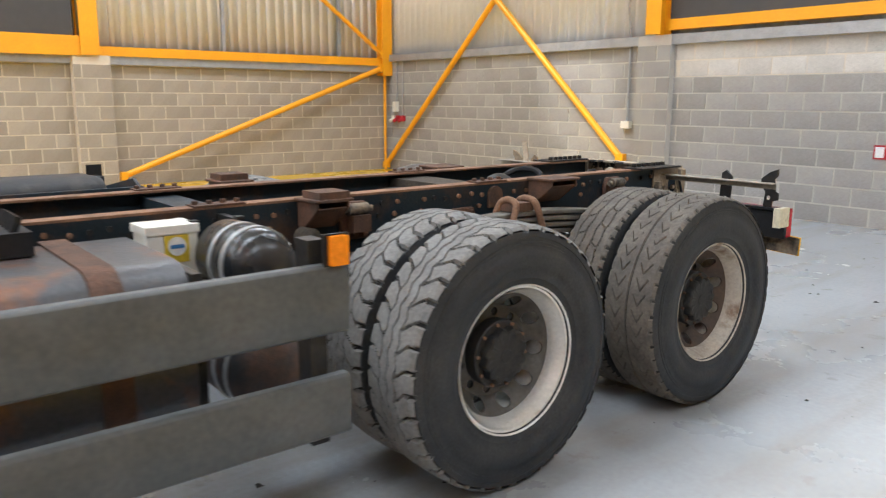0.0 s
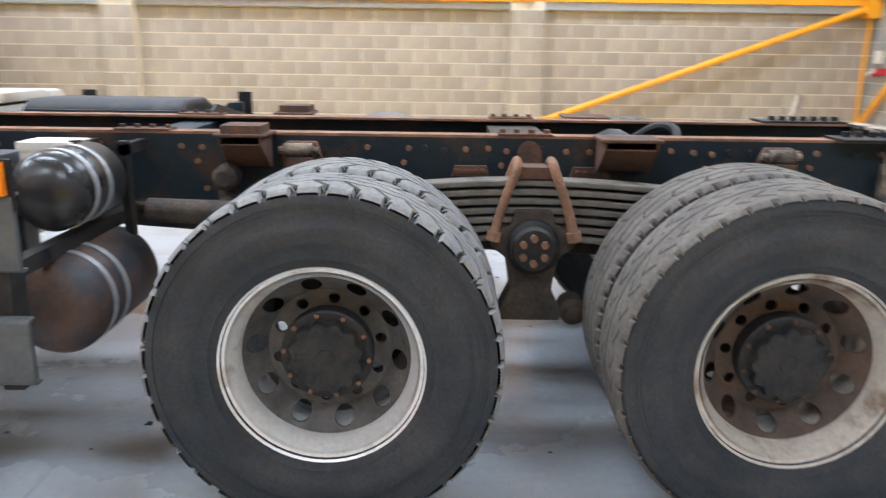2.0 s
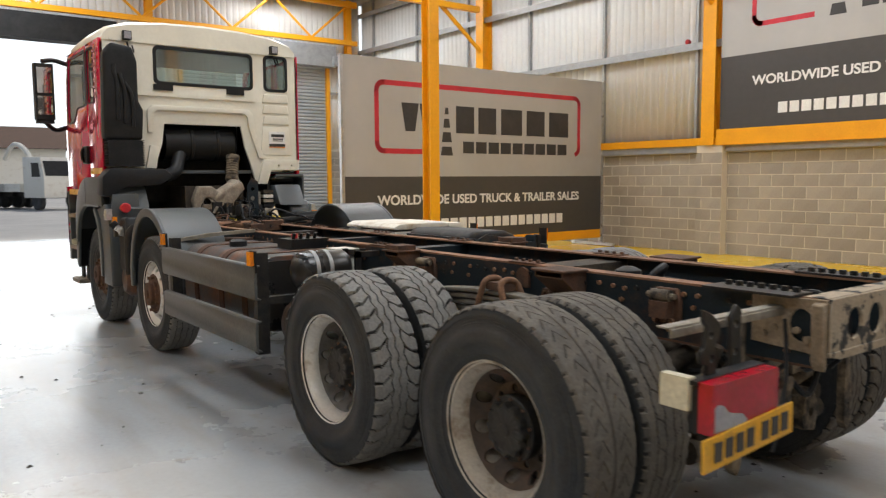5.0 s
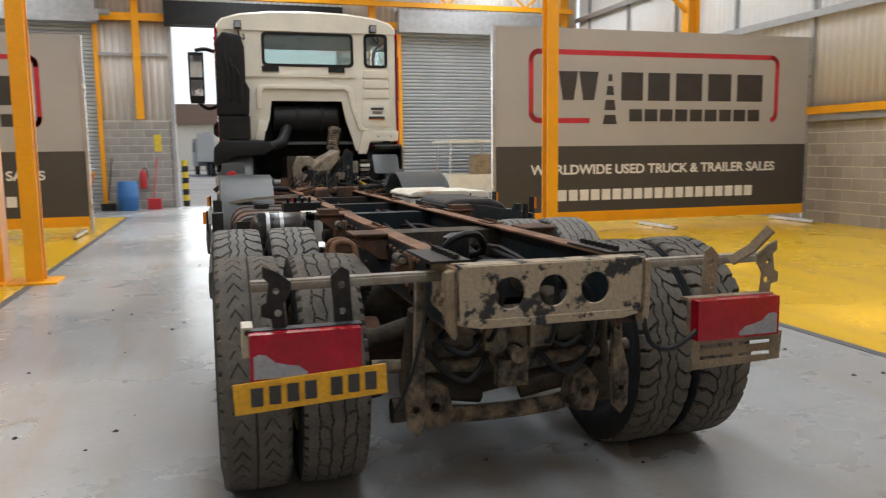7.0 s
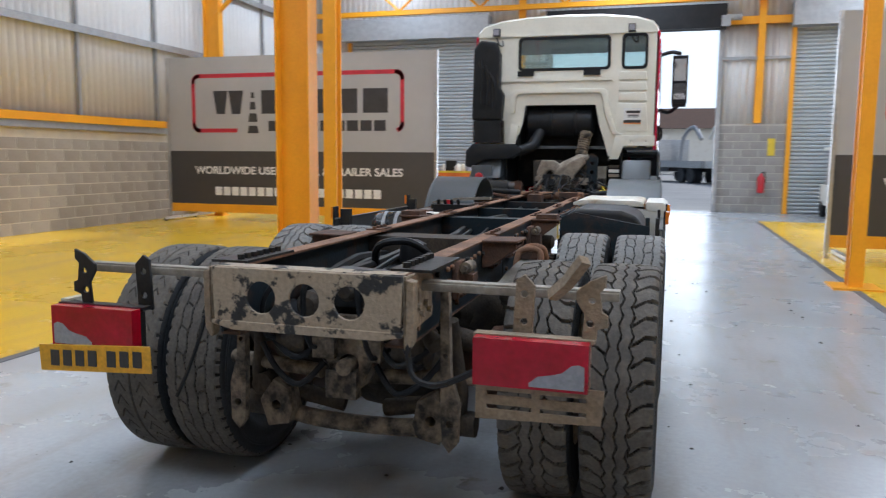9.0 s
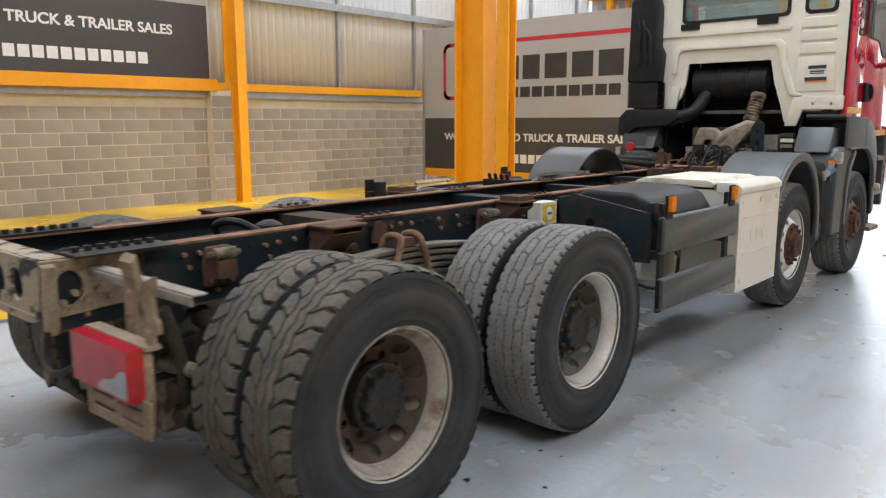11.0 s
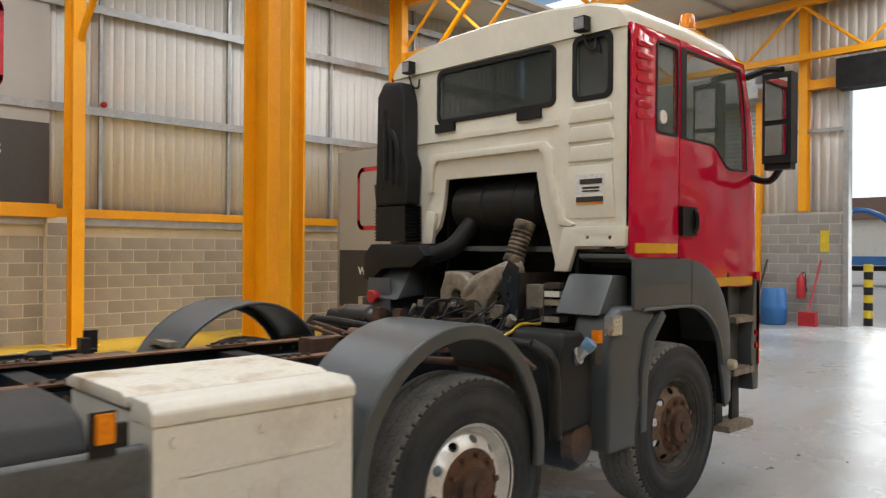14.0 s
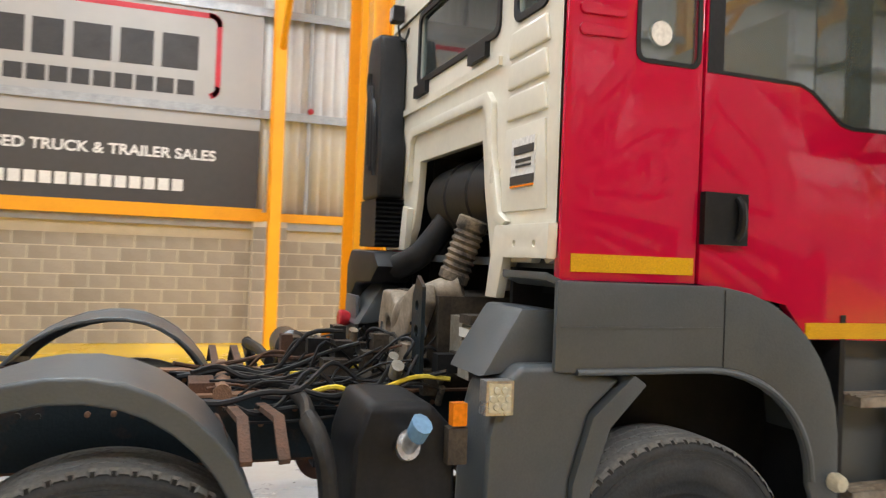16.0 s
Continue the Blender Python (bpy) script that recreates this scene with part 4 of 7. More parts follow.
def wheel(x, y, tyre, rims, outward, turn, label):
    """One wheel: the tyre, with its tread, rim, disc, hub and nuts under it."""
    m = Matrix.Translation((x, y, HUB_Z)) @ pose(0, 0, 0, turn, 0, 0 if outward > 0 else 180)
    w = new("wheel", TYRES[tyre][0])
    w.parent, w.matrix_parent_inverse = truck, truck.matrix_basis.inverted()
    w.matrix_basis = m
    tagged(w, label)
    for nm, me in zip(("tread", "rim", "wheel_disc", "hub_cap", "bolt_flange"), (TYRES[tyre][1], *rims[:4])):
        if me:
            o = new(nm, me)
            o.parent = w
    for k in range(10):
        o = new("wheel_nut", rims[4])
        o.parent, o.matrix_basis = w, pose(0, 0, 0, 36 * k + 18, 0, 0)


for s in (-1, 1):
    wheel(s * 1.01, AXLES[0], "road", RIM_F_OLD, s, 7, "steered front wheel with a rusty hub")
    wheel(s * 1.01, AXLES[1], "road", RIM_F, s, 25, "steered wheel with a pale rim and rusty hub")
    wheel(s * 1.128, AXLES[2], "lug" if s < 0 else "road", RIM_R, s, 12, "outer drive wheel with a block tread")
    wheel(s * 0.79, AXLES[2], "lug" if s < 0 else "road", RIM_R, -s, 3, "inner drive wheel with a block tread")
    wheel(s * 1.118, AXLES[3], "worn" if s < 0 else "mud", RIM_OLD, s, 31, "outer rear drive wheel with a dusty tread")
    wheel(s * 0.785, AXLES[3], "mudroad" if s < 0 else "mud", RIM_OLD, -s, 17, "inner rear drive wheel with a dusty tread")

# chassis rails
RX, RZ0, RZ1, Y0, Y1 = 0.385, 0.79, 1.055, -0.98, 8.3
for s in (-1, 1):
    bm = B()
    o, i = s * RX, s * (RX - 0.009)
    box(bm, min(o, i), max(o, i), Y0, Y1, RZ0, RZ1)
    rail = part("chassis_rail", bm, FRAME, truck, "dark painted steel chassis rail with rusty bolts")
    for z in (RZ1, RZ0):
        bm = B()
        box(bm, min(s * (RX + 0.001), s * (RX - 0.085)), max(s * (RX + 0.001), s * (RX - 0.085)), Y0, Y1, z - 0.005, z + 0.005)
        part("flange", bm, RUST_LIGHT if z == RZ1 else RUST, rail, "rusted flange")
    bolts = []
    for m in (RUST_LIGHT, HUB):
        bm = B()
        cyl(bm, (0, 0, 0), (s * 0.014, 0, 0), 0.0115, 8)
        bolts.append(mesh_of("frame_bolt", bm, m))
    for k in range(104):
        if k % 11 == 4:
            continue
        y, zb = Y0 + 0.12 + 0.081 * k + 0.012 * math.sin(5 * k), RZ1 - 0.05 - 0.006 * math.sin(2 * k)
        spots = [(y, zb)]
        if k % 5 == 0 or 26 < k < 31:
            spots.append((y + 0.02, zb - 0.055))
        if k % 7 == 0:
            spots.append((y - 0.01, RZ0 + 0.05))
        for p, q in spots:
            bolt = under(new("frame_bolt", bolts[k * 7 % 5 in (1, 3)]), rail)
            bolt.matrix_basis = Matrix.Translation(true_size((s * RX, p, q)))
# cross members
for y, wd, z0 in ((0.68, 0.24, 0.8), (2.2, 0.16, 0.84), (3.35, 0.12, 0.84), (4.5, 0.12, 0.84), (6.0, 0.2, 0.75)):
    bm = B()
    box(bm, -RX + 0.01, RX - 0.01, y - wd / 2, y + wd / 2, 1.0, 1.03)
    box(bm, -RX + 0.01, RX - 0.01, y - wd / 2, y - wd / 2 + 0.02, z0, 1.0)
    box(bm, -RX + 0.01, RX - 0.01, y + wd / 2 - 0.02, y + wd / 2, z0, 1.0)
    part("cross_member", bm, FRAME if y > 1 else GRIME, truck, bev=0.004)
    for s in (-1, 1):
        bm = B()
        box(bm, s * RX - 0.075 if s > 0 else -RX - 0.01, RX + 0.01 if s > 0 else -RX + 0.075, y - 0.11, y + 0.11, RZ1 + 0.004, RZ1 + 0.012)
        for k in range(4):
            cyl(bm, (s * (RX - 0.035), y - 0.09 + 0.06 * k, RZ1 + 0.01), (s * (RX - 0.035), y - 0.09 + 0.06 * k, RZ1 + 0.026), 0.013, 8)
        part("gusset_plate", bm, RUST, truck, "bolted rusty gusset plate")
# body mounting brackets on both rails
for s in (-1, 1):
    for y, w in ((0.3, 0.1), (1.77, 0.08)):
        bm = B()
        wedge = [(RX * s, 1.064), (s * 0.56, 1.066), (s * 0.56, 1.03), (s * (RX + 0.05), 0.935), (RX * s, 0.925)]
        plate(bm, wedge, "y", y - w, y - w + 0.01)
        plate(bm, wedge, "y", y + w - 0.01, y + w)
        plate(bm, [(RX * s, 1.068), (s * 0.572, 1.071), (s * 0.572, 1.058), (RX * s, 1.056)], "y", y - w - 0.015, y + w + 0.015)
        plate(bm, [(s * 0.556, 1.03), (s * (RX + 0.05), 0.935), (s * (RX + 0.045), 0.945), (s * 0.548, 1.035)], "y", y - w + 0.01, y + w - 0.01)
        part("body_bracket", bm, RUST, truck, "rusted wedge-shaped body mounting bracket", bev=0.003, seg=1)
    bm = B()
    box(bm, min(s * 0.42, s * 0.56), max(s * 0.42, s * 0.56), 1.69, 1.84, 1.069, 1.1)
    part("mount_pad", bm, RUST, truck, "rusty mounting pad", bev=0.008)
    # spring hangers with their pins and shackles
    for y in (-0.3, 1.58):
        bm = B()
        plate(bm, [(y - 0.075, 0.86), (y + 0.06, 0.86), (y + 0.075, 0.98), (y + 0.05, 1.03), (y - 0.06, 1.03), (y - 0.08, 0.97)], "x", s * RX, s * (RX + 0.03))
        box(bm, min(s * RX, s * (RX + 0.09)), max(s * RX, s * (RX + 0.09)), y - 0.05, y + 0.04, 0.9, 0.975)
        hg = part("spring_hanger", bm, RUST, truck, "rusty spring hanger with bolts", bev=0.005, seg=1)
        bm = B()
        cyl(bm, (s * 0.44, y - 0.05, 1.0), (s * 0.44, y + 0.05, 1.0), 0.027, 14)
        cyl(bm, (s * 0.44, y - 0.075, 1.0), (s * 0.44, y + 0.075, 1.0), 0.014, 8)
        part("pin", bm, MUD_DARK, hg)
        for k in range(3):
            bm = B()
            cyl(bm, (s * (RX + 0.03), y - 0.045 + 0.045 * k, 0.885), (s * (RX + 0.046), y - 0.045 + 0.045 * k, 0.885), 0.013, 6)
            part("bolt", bm, RUST_LIGHT, hg)
    bm = B()
    tube(bm, [(s * 0.46, 1.85, 0.92), (s * 0.48, 1.86, 0.84), (s * 0.475, 1.85, 0.74), (s * 0.47, 1.83, 0.68)], 0.024, 10)
    lathe(bm, [(s * 0.42, 0.03), (s * 0.43, 0.048), (s * 0.51, 0.048), (s * 0.525, 0.03)], 16, "x", (0, 1.85, 0.9))
    lathe(bm, [(s * 0.43, 0.025), (s * 0.44, 0.04), (s * 0.5, 0.04), (s * 0.52, 0.02)], 16, "x", (0, 1.85, 0.79))
    part("shackle", bm, GRIME, truck, "greasy hanging shackle")
    # leaf spring pack, the leaves parted by dark gaps
    sp = None
    for k in range(7):
        bm = B()
        half = 0.7 - 0.05 * k
        n = 14
        pts = []
        for i in range(n + 1):
            t = 2 * i / n - 1
            pts.append((0.66 + half * t, 0.925 - 0.0335 * k - 0.05 * (half * t / 0.7) ** 2 - (0.004 * k) * abs(t) ** 3))
        plate(bm, pts + [(p, q - 0.0225) for p, q in reversed(pts)], "x", s * 0.505, s * 0.6)
        if sp is None:
            sp = part("leaf_spring", bm, SPRING, truck, "stack of dusty steel leaf springs with gaps between", bev=0.004, seg=1)
        else:
            part("leaf", bm, SPRING, sp, bev=0.004, seg=1)
    for d in (-1, 1):
        bm = B()
        y = 0.66
        tube(bm, [(s * 0.63, y + d * 0.155, 0.72), (s * 0.63, y + d * 0.12, 0.84), (s * 0.625, y + d * 0.075, 0.955), (s * 0.595, y + d * 0.066, 0.985), (s * 0.54, y + d * 0.066, 0.985), (s * 0.5, y + d * 0.072, 0.955), (s * 0.49, y + d * 0.12, 0.84)], 0.018, 10)
        cyl(bm, (s * 0.63, y + d * 0.157, 0.71), (s * 0.63, y + d * 0.148, 0.745), 0.03, 6)
        part("u_bolt", bm, RUST_LIGHT, sp, "rusty u-bolt with its nut")
    bm = B()
    box(bm, min(s * 0.5, s * 0.605), max(s * 0.5, s * 0.605), 0.585, 0.735, 0.93, 0.972)
    part("saddle", bm, RUST, sp, bev=0.014)
    bm = B()
    plate(bm, ring(0.66, 0.99, 0.05, 10, a0=0, a1=180) + [(0.61, 0.93), (0.71, 0.93)], "x", s * (RX + 0.002), s * (RX + 0.02))
    part("rebound_plate", bm, RUST, truck, "rusty rebound plate")
    for y in (0.42, 0.9):
        bm = B()
        plate(bm, [(y - 0.08, 0.905), (y + 0.08, 0.905), (y + 0.065, 0.945), (y - 0.065, 0.945)], "x", s * RX, s * (RX + 0.03))
        for k in range(4):
            cyl(bm, (s * (RX + 0.03), y - 0.05 + 0.034 * k, 0.925), (s * (RX + 0.042), y - 0.05 + 0.034 * k, 0.925), 0.01, 6)
        part("bolted_strip", bm, RUST, truck, "rusty bolted strip")
    bm = B()
    plate(bm, [(0.5, 0.68), (0.51, 0.745), (0.575, 0.765), (0.59, 0.82), (0.73, 0.82), (0.745, 0.765), (0.81, 0.745), (0.82, 0.68), (0.76, 0.64), (0.74, 0.52), (0.78, 0.44), (0.78, 0.4), (0.54, 0.4), (0.54, 0.44), (0.58, 0.52), (0.56, 0.64)], "x", s * 0.5, s * 0.625)
    tr = part("spring_trunnion", bm, GRIME, truck, "greasy spring trunnion with a bolted cap", bev=0.012)
    bm = B()
    lathe(bm, [(s * 0.6, 0.105), (s * 0.64, 0.102), (s * 0.65, 0.088), (s * 0.675, 0.086), (s * 0.685, 0.075), (s * 0.687, 0.01)], 30, "x", (0, 0.66, 0.685))
    part("trunnion_cap", bm, HUB, tr, "round dark cap")
    for k in range(6):
        a = 2 * math.pi * (k + 0.5) / 6
        bm = B()
        cyl(bm, (s * 0.685, 0.66 + 0.046 * math.cos(a), 0.685 + 0.046 * math.sin(a)), (s * 0.7, 0.66 + 0.046 * math.cos(a), 0.685 + 0.046 * math.sin(a)), 0.0145, 6)
        part("cap_bolt", bm, RUST_LIGHT, tr)
    for d in (-1, 1):
        bm = B()
        lathe(bm, [(s * 0.5, 0.03), (s * 0.51, 0.052), (s * 0.6, 0.052), (s * 0.61, 0.03), (s * 0.64, 0.028), (s * 0.645, 0.01)], 18, "x", (0, 0.66 + d * 0.17, 0.43))
        cyl(bm, (s * 0.555, 0.66 + d * 0.2, 0.43), (s * 0.555, 0.66 + d * 0.6, 0.42), 0.03, 12)
        part("torque_rod", bm, GRIME, truck, "greasy torque rod with a round eye")
# rear axles
for y in (AXLES[2], AXLES[3]):
    bm = B()
    cyl(bm, (-1.0, y, HUB_Z), (1.0, y, HUB_Z), 0.085, 20)
    lathe(bm, [(-0.32, 0.09), (-0.24, 0.15), (-0.12, 0.22), (0, 0.235), (0.12, 0.22), (0.24, 0.15), (0.32, 0.09)], 28, "x", (0, y, HUB_Z))
    lathe(bm, [(y - 0.3, 0.06), (y - 0.22, 0.12), (y - 0.1, 0.19), (y, 0.2)], 24, "y", (0.0, 0, HUB_Z + 0.02))
    ax = part("drive_axle", bm, GRIME, truck, "mud-caked drive axle with a round differential")
    for s in (-1, 1):
        bm = B()
        lathe(bm, [(s * 0.5, 0.2), (s * 0.58, 0.21), (s * 0.62, 0.19)], 24, "x", (0, y, HUB_Z))
        cyl(bm, (s * 0.42, y - 0.22, HUB_Z + 0.1), (s * 0.6, y - 0.2, HUB_Z + 0.12), 0.075, 14)
        part("brake_drum", bm, RUST, ax)
# linkage under the tail
for s in (-1, 1):
    bm = B()
    tube(bm, [(s * 0.1, -0.42, 0.36), (s * 0.28, -0.45, 0.4), (s * 0.4, -0.5, 0.42), (s * 0.46, -0.52, 0.5)], 0.04, 10)
    tube(bm, [(s * 0.46, -0.52, 0.34), (s * 0.48, -0.54, 0.5), (s * 0.46, -0.55, 0.66), (s * 0.45, -0.6, 0.82)], 0.028, 10)
    cyl(bm, (s * 0.4, -0.52, 0.36), (s * 0.54, -0.52, 0.36), 0.055, 14)
    cyl(bm, (s * 0.44, -0.58, 0.46), (s * 0.44, -0.46, 0.46), 0.05, 14)
    part("anti_roll_link", bm, GRIME, truck, "muddy anti-roll bar link")
    bm = B()
    plate(bm, [(s * 0.445, 0.34), (s * 0.475, 0.3), (s * 0.51, 0.34), (s * 0.515, 0.5), (s * 0.48, 0.62), (s * 0.468, 0.98), (s * 0.435, 0.98), (s * 0.438, 0.5)], "y", -0.72, -0.68, [ring(s * 0.478, 0.42, 0.016, 10), ring(s * 0.458, 0.7, 0.01, 10)])
    part("tail_hanger", bm, MUD_DARK, truck, "mud-covered steel hanger", bev=0.006)
    bm = B()
    cyl(bm, (s * 0.3, -0.35, 0.72), (s * 0.62, -0.3, 0.62), 0.05, 12)
    cyl(bm, (s * 0.2, -0.55, 0.68), (s * 0.34, -0.55, 0.68), 0.09, 18)
    part("brake_chamber", bm, GRIME, truck, bev=0.006)
bm = B()
tube(bm, [(-0.46, -0.5, 0.36), (-0.25, -0.5, 0.31), (0, -0.5, 0.3), (0.25, -0.5, 0.31), (0.46, -0.5, 0.36)], 0.04, 10)
part("anti_roll_bar", bm, MUD_DARK, truck)
for s in (-1, 1):
    bm = B()
    tube(bm, [(s * 0.06, -0.2, 0.84), (s * 0.2, -0.38, 0.8), (s * 0.36, -0.6, 0.74), (s * 0.4, -0.64, 0.72)], 0.04, 12)
    part("v_link", bm, GRIME, truck, "greasy diagonal suspension link")
    bm = B()
    lathe(bm, [(s * 0.16, 0.03), (s * 0.17, 0.075), (s * 0.34, 0.08), (s * 0.36, 0.05), (s * 0.4, 0.045)], 20, "x", (0, -0.52, 0.77))
    part("brake_cylinder", bm, BLACK, truck, "black brake cylinder", bev=0.004, seg=1)
    bm = B()
    cyl(bm, (s * 0.14, -0.58, 0.55), (s * 0.62, -0.5, 0.56), 0.032, 12)
    part("axle_rod", bm, MUD_DARK, truck)
    for z in (0.62, 0.5):
        bm = B()
        tube(bm, [(s * 0.12, -0.6, z + 0.1), (s * 0.22, -0.64, z), (s * 0.33, -0.63, z + 0.05), (s * 0.42, -0.6, z + 0.16)], 0.014, 8)
        part("brake_hose", bm, BLACK, truck)
    bm = B()
    plate(bm, [(s * 0.3, 0.3), (s * 0.4, 0.28), (s * 0.44, 0.4), (s * 0.37, 0.5), (s * 0.3, 0.46), (s * 0.28, 0.36)], "y", -0.6, -0.5, [ring(s * 0.36, 0.38, 0.022, 10)])
    part("link_knuckle", bm, MUD_DARK, truck, "muddy link knuckle", bev=0.012)
for x, z, w, h in ((-0.1, 0.72, 0.05, 0.09), (0.11, 0.71, 0.05, 0.08), (0.0, 0.79, 0.16, 0.03), (-0.02, 0.52, 0.07, 0.06)):
    bm = B()
    box(bm, x - w, x + w, -0.66, -0.6, z - h, z + h)
    part("mounting_lug", bm, MUD_DARK, truck, bev=0.014)
bm = B()
plate(bm, [(-0.2, 0.86), (0.2, 0.86), (0.16, 0.7), (0.1, 0.6), (0.06, 0.5), (-0.06, 0.5), (-0.1, 0.6), (-0.16, 0.7)], "y", -0.62, -0.5, [ring(0, 0.6, 0.045, 14)])
cyl(bm, (0, -0.68, 0.6), (0, -0.5, 0.6), 0.035, 12)
part("link_bracket", bm, MUD_DARK, truck, "greasy suspension link bracket", bev=0.01)
# rear beam
bm = B()
hs = [ring(x, 0.95, 0.062, 20) for x in (-0.18, 0.0, 0.18)]
plate(bm, [(-0.38, 0.835), (0.38, 0.835), (0.385, 1.06), (-0.385, 1.06)], "y", -1.035, -1.02, hs)
box(bm, -0.38, 0.38, -1.02, -0.93, 1.05, 1.062)
plate(bm, [(-0.39, 0.84), (-0.3, 0.82), (0.3, 0.82), (0.39, 0.84), (0.39, 0.855), (-0.39, 0.855)], "y", -1.04, -0.95)
part("rear_beam", bm, BEAM, truck, "mud-stained rear cross beam with three round holes", bev=0.003, seg=1)
for s in (-1, 1):
    bm = B()
    plate(bm, [(s * 0.39, 1.05), (s * 0.43, 1.04), (s * 0.425, 0.82), (s * 0.4, 0.78), (s * 0.39, 0.8)], "y", -1.03, -0.98)
    part("corner_gusset", bm, MUD, truck, "muddy corner gusset", bev=0.004, seg=1)
    bm = B()
    plate(bm, [(-1.03, 0.84), (-0.72, 0.86), (-0.72, 1.05), (-1.03, 1.06)], "x", s * 0.388, s * 0.402, [ring(-0.93, 0.95, 0.05, 14, 0.065)])
    for k in range(5):
        cyl(bm, (s * 0.4, -0.78 - 0.045 * k, 0.9 + 0.03 * (k % 2)), (s * 0.42, -0.78 - 0.045 * k, 0.9 + 0.03 * (k % 2)), 0.014, 8)
    part("beam_end_plate", bm, MUD, truck, "muddy end plate", bev=0.003, seg=1)
    bm = B()
    for k in range(7):
        cyl(bm, (s * 0.35, -0.88 + 0.05 * k, 1.06), (s * 0.35, -0.88 + 0.05 * k, 1.09), 0.016, 6)
    box(bm, min(s * 0.3, s * 0.46), max(s * 0.3, s * 0.46), -0.92, -0.52, 1.06, 1.07)
    part("bolt_strip", bm, HUB, truck, "row of black bolts")

# tail lights with carriers, plate and brackets
def tail(s, x0, x1):
    lo, hi = min(s * x0, s * x1), max(s * x0, s * x1)
    arm = B()
    plate(arm, [(-0.86, 1.012), (-0.80, 1.012), (-0.80, 1.02), (-0.852, 1.02), (-0.852, 0.982), (-0.86, 0.982)], "x", s * 0.4, s * 1.13)
    carrier = part("lamp_arm", arm, WEATHERED, truck, "muddy steel bar carrying the lamp", bev=0.004)
    bm = B()
    plate(bm, [(s * 1.06, 0.85), (s * 1.01, 0.85), (s * 1.02, 0.95), (s * 0.99, 1.0), (s * 0.99, 1.03), (s * 1.04, 1.07), (s * 1.09, 1.09), (s * 1.09, 1.05), (s * 1.07, 1.03), (s * 1.08, 0.96), (s * 1.1, 0.95), (s * 1.1, 0.91), (s * 1.065, 0.9)], "y", -0.96, -0.945, [ring(s * 1.04, 0.92, 0.014, 8), ring(s * 1.045, 1.0, 0.012, 8)])
    part("bracket_plate", bm, HUB if s < 0 else MUD, carrier, "perforated steel bracket", bev=0.002, seg=1)
    bm = B()
    plate(bm, [(s * 0.83, 0.84), (s * 0.76, 0.84), (s * 0.77, 1.05), (s * 0.8, 1.07), (s * 0.84, 1.03)], "y", -0.9, -0.885, [ring(s * 0.8, 0.9, 0.014, 8), ring(s * 0.8, 1.0, 0.014, 8)])
    part("bracket_plate", bm, HUB if s < 0 else MUD, carrier, "perforated steel bracket", bev=0.002, seg=1)
    if s > 0:
        bm = B()
        tube(bm, [(0.9, -0.9, 1.0), (0.96, -0.96, 1.06), (1.02, -1.0, 1.145)], 0.026, 4, 0)
        part("bent_strut", bm, MUD, carrier)
    bm = B()
    box(bm, lo - 0.012, hi + 0.012, -0.985, -0.93, 0.852, 0.866)
    box(bm, lo, hi, -0.985, -0.955, 0.69, 0.845)
    part("lamp_housing", bm, BLACK if s < 0 else MUD, carrier, bev=0.006)
    bm = B()
    box(bm, lo, hi, -1.04, -0.985, 0.695, 0.862)
    lamp = part("tail_light", bm, LENS_RED, truck, "cracked red tail light with a grey lower lens", bev=0.014)
    bm = B()
    w = hi - lo
    pts = [(0.0, 0.0), (0.5, 0.0), (0.5, 0.1), (0.42, 0.28), (0.3, 0.34), (0.2, 0.42), (0.12, 0.62), (0.05, 0.66), (0.0, 0.6)]
    plate(bm, [((lo + 0.012 + p * (w - 0.024)) if s < 0 else (hi - 0.012 - p * (w - 0.024)), 0.705 + q * 0.135) for p, q in pts], "y", -1.0425, -1.03)
    part("grey_lens", bm, LENS_GREY, lamp)
    if s > 0:
        return carrier
    bm = B()
    box(bm, s * 1.15 - 0.02, s * 1.15 + 0.02, -0.96, -0.85, 0.765, 0.875)
    part("marker_lamp", bm, LENS_CREAM, carrier, "milky square marker lamp", bev=0.012)
    return carrier


tail(-1, 0.755, 1.148)
tail(1, 0.648, 1.046)
bm = B()
plate(bm, [(-1.205, 0.585), (-0.665, 0.615), (-0.67, 0.725), (-1.21, 0.695)], "y", -1.05, -1.042)
plate_ob = part("number_plate", bm, PLATE_YELLOW, truck, "yellow rear plate with dark bars", bev=0.001, seg=1)
bm = B()
plate(bm, [(-1.2, 0.59), (-0.67, 0.62), (-0.675, 0.72), (-1.205, 0.69)], "y", -1.041, -1.03)
part("plate_backing", bm, MUD_DARK, plate_ob, "muddy dark backing sheet", bev=0.001, seg=1)
for k in range(7):
    bm = B()
    x = -1.15 + 0.062 * k + (0.03 if k > 3 else 0)
    z = 0.612 + (x + 1.15) * 0.056
    box(bm, x, x + 0.042, -1.0535, -1.0505, z, z + 0.066)
    part("plate_bar", bm, INK_DARK, plate_ob)
bm = B()
plate(bm, [(0.65, 0.56), (1.09, 0.575), (1.1, 0.7), (0.65, 0.7)], "y", -1.0, -0.99, [[(x, z), (x + 0.16, z), (x + 0.16, z + 0.016), (x, z + 0.016)] for x in (0.69, 0.88) for z in (0.6, 0.65)])
part("plate_holder", bm, MUD, truck, "muddy slotted plate holder", bev=0.002, seg=1)
bm = B()
tube(bm, [(0.4, -1.0, 0.9), (0.42, -1.04, 0.72), (0.52, -1.05, 0.68), (0.66, -1.02, 0.74)], 0.012, 6)
part("lamp_cable", bm, BLACK, truck)
bm = B()
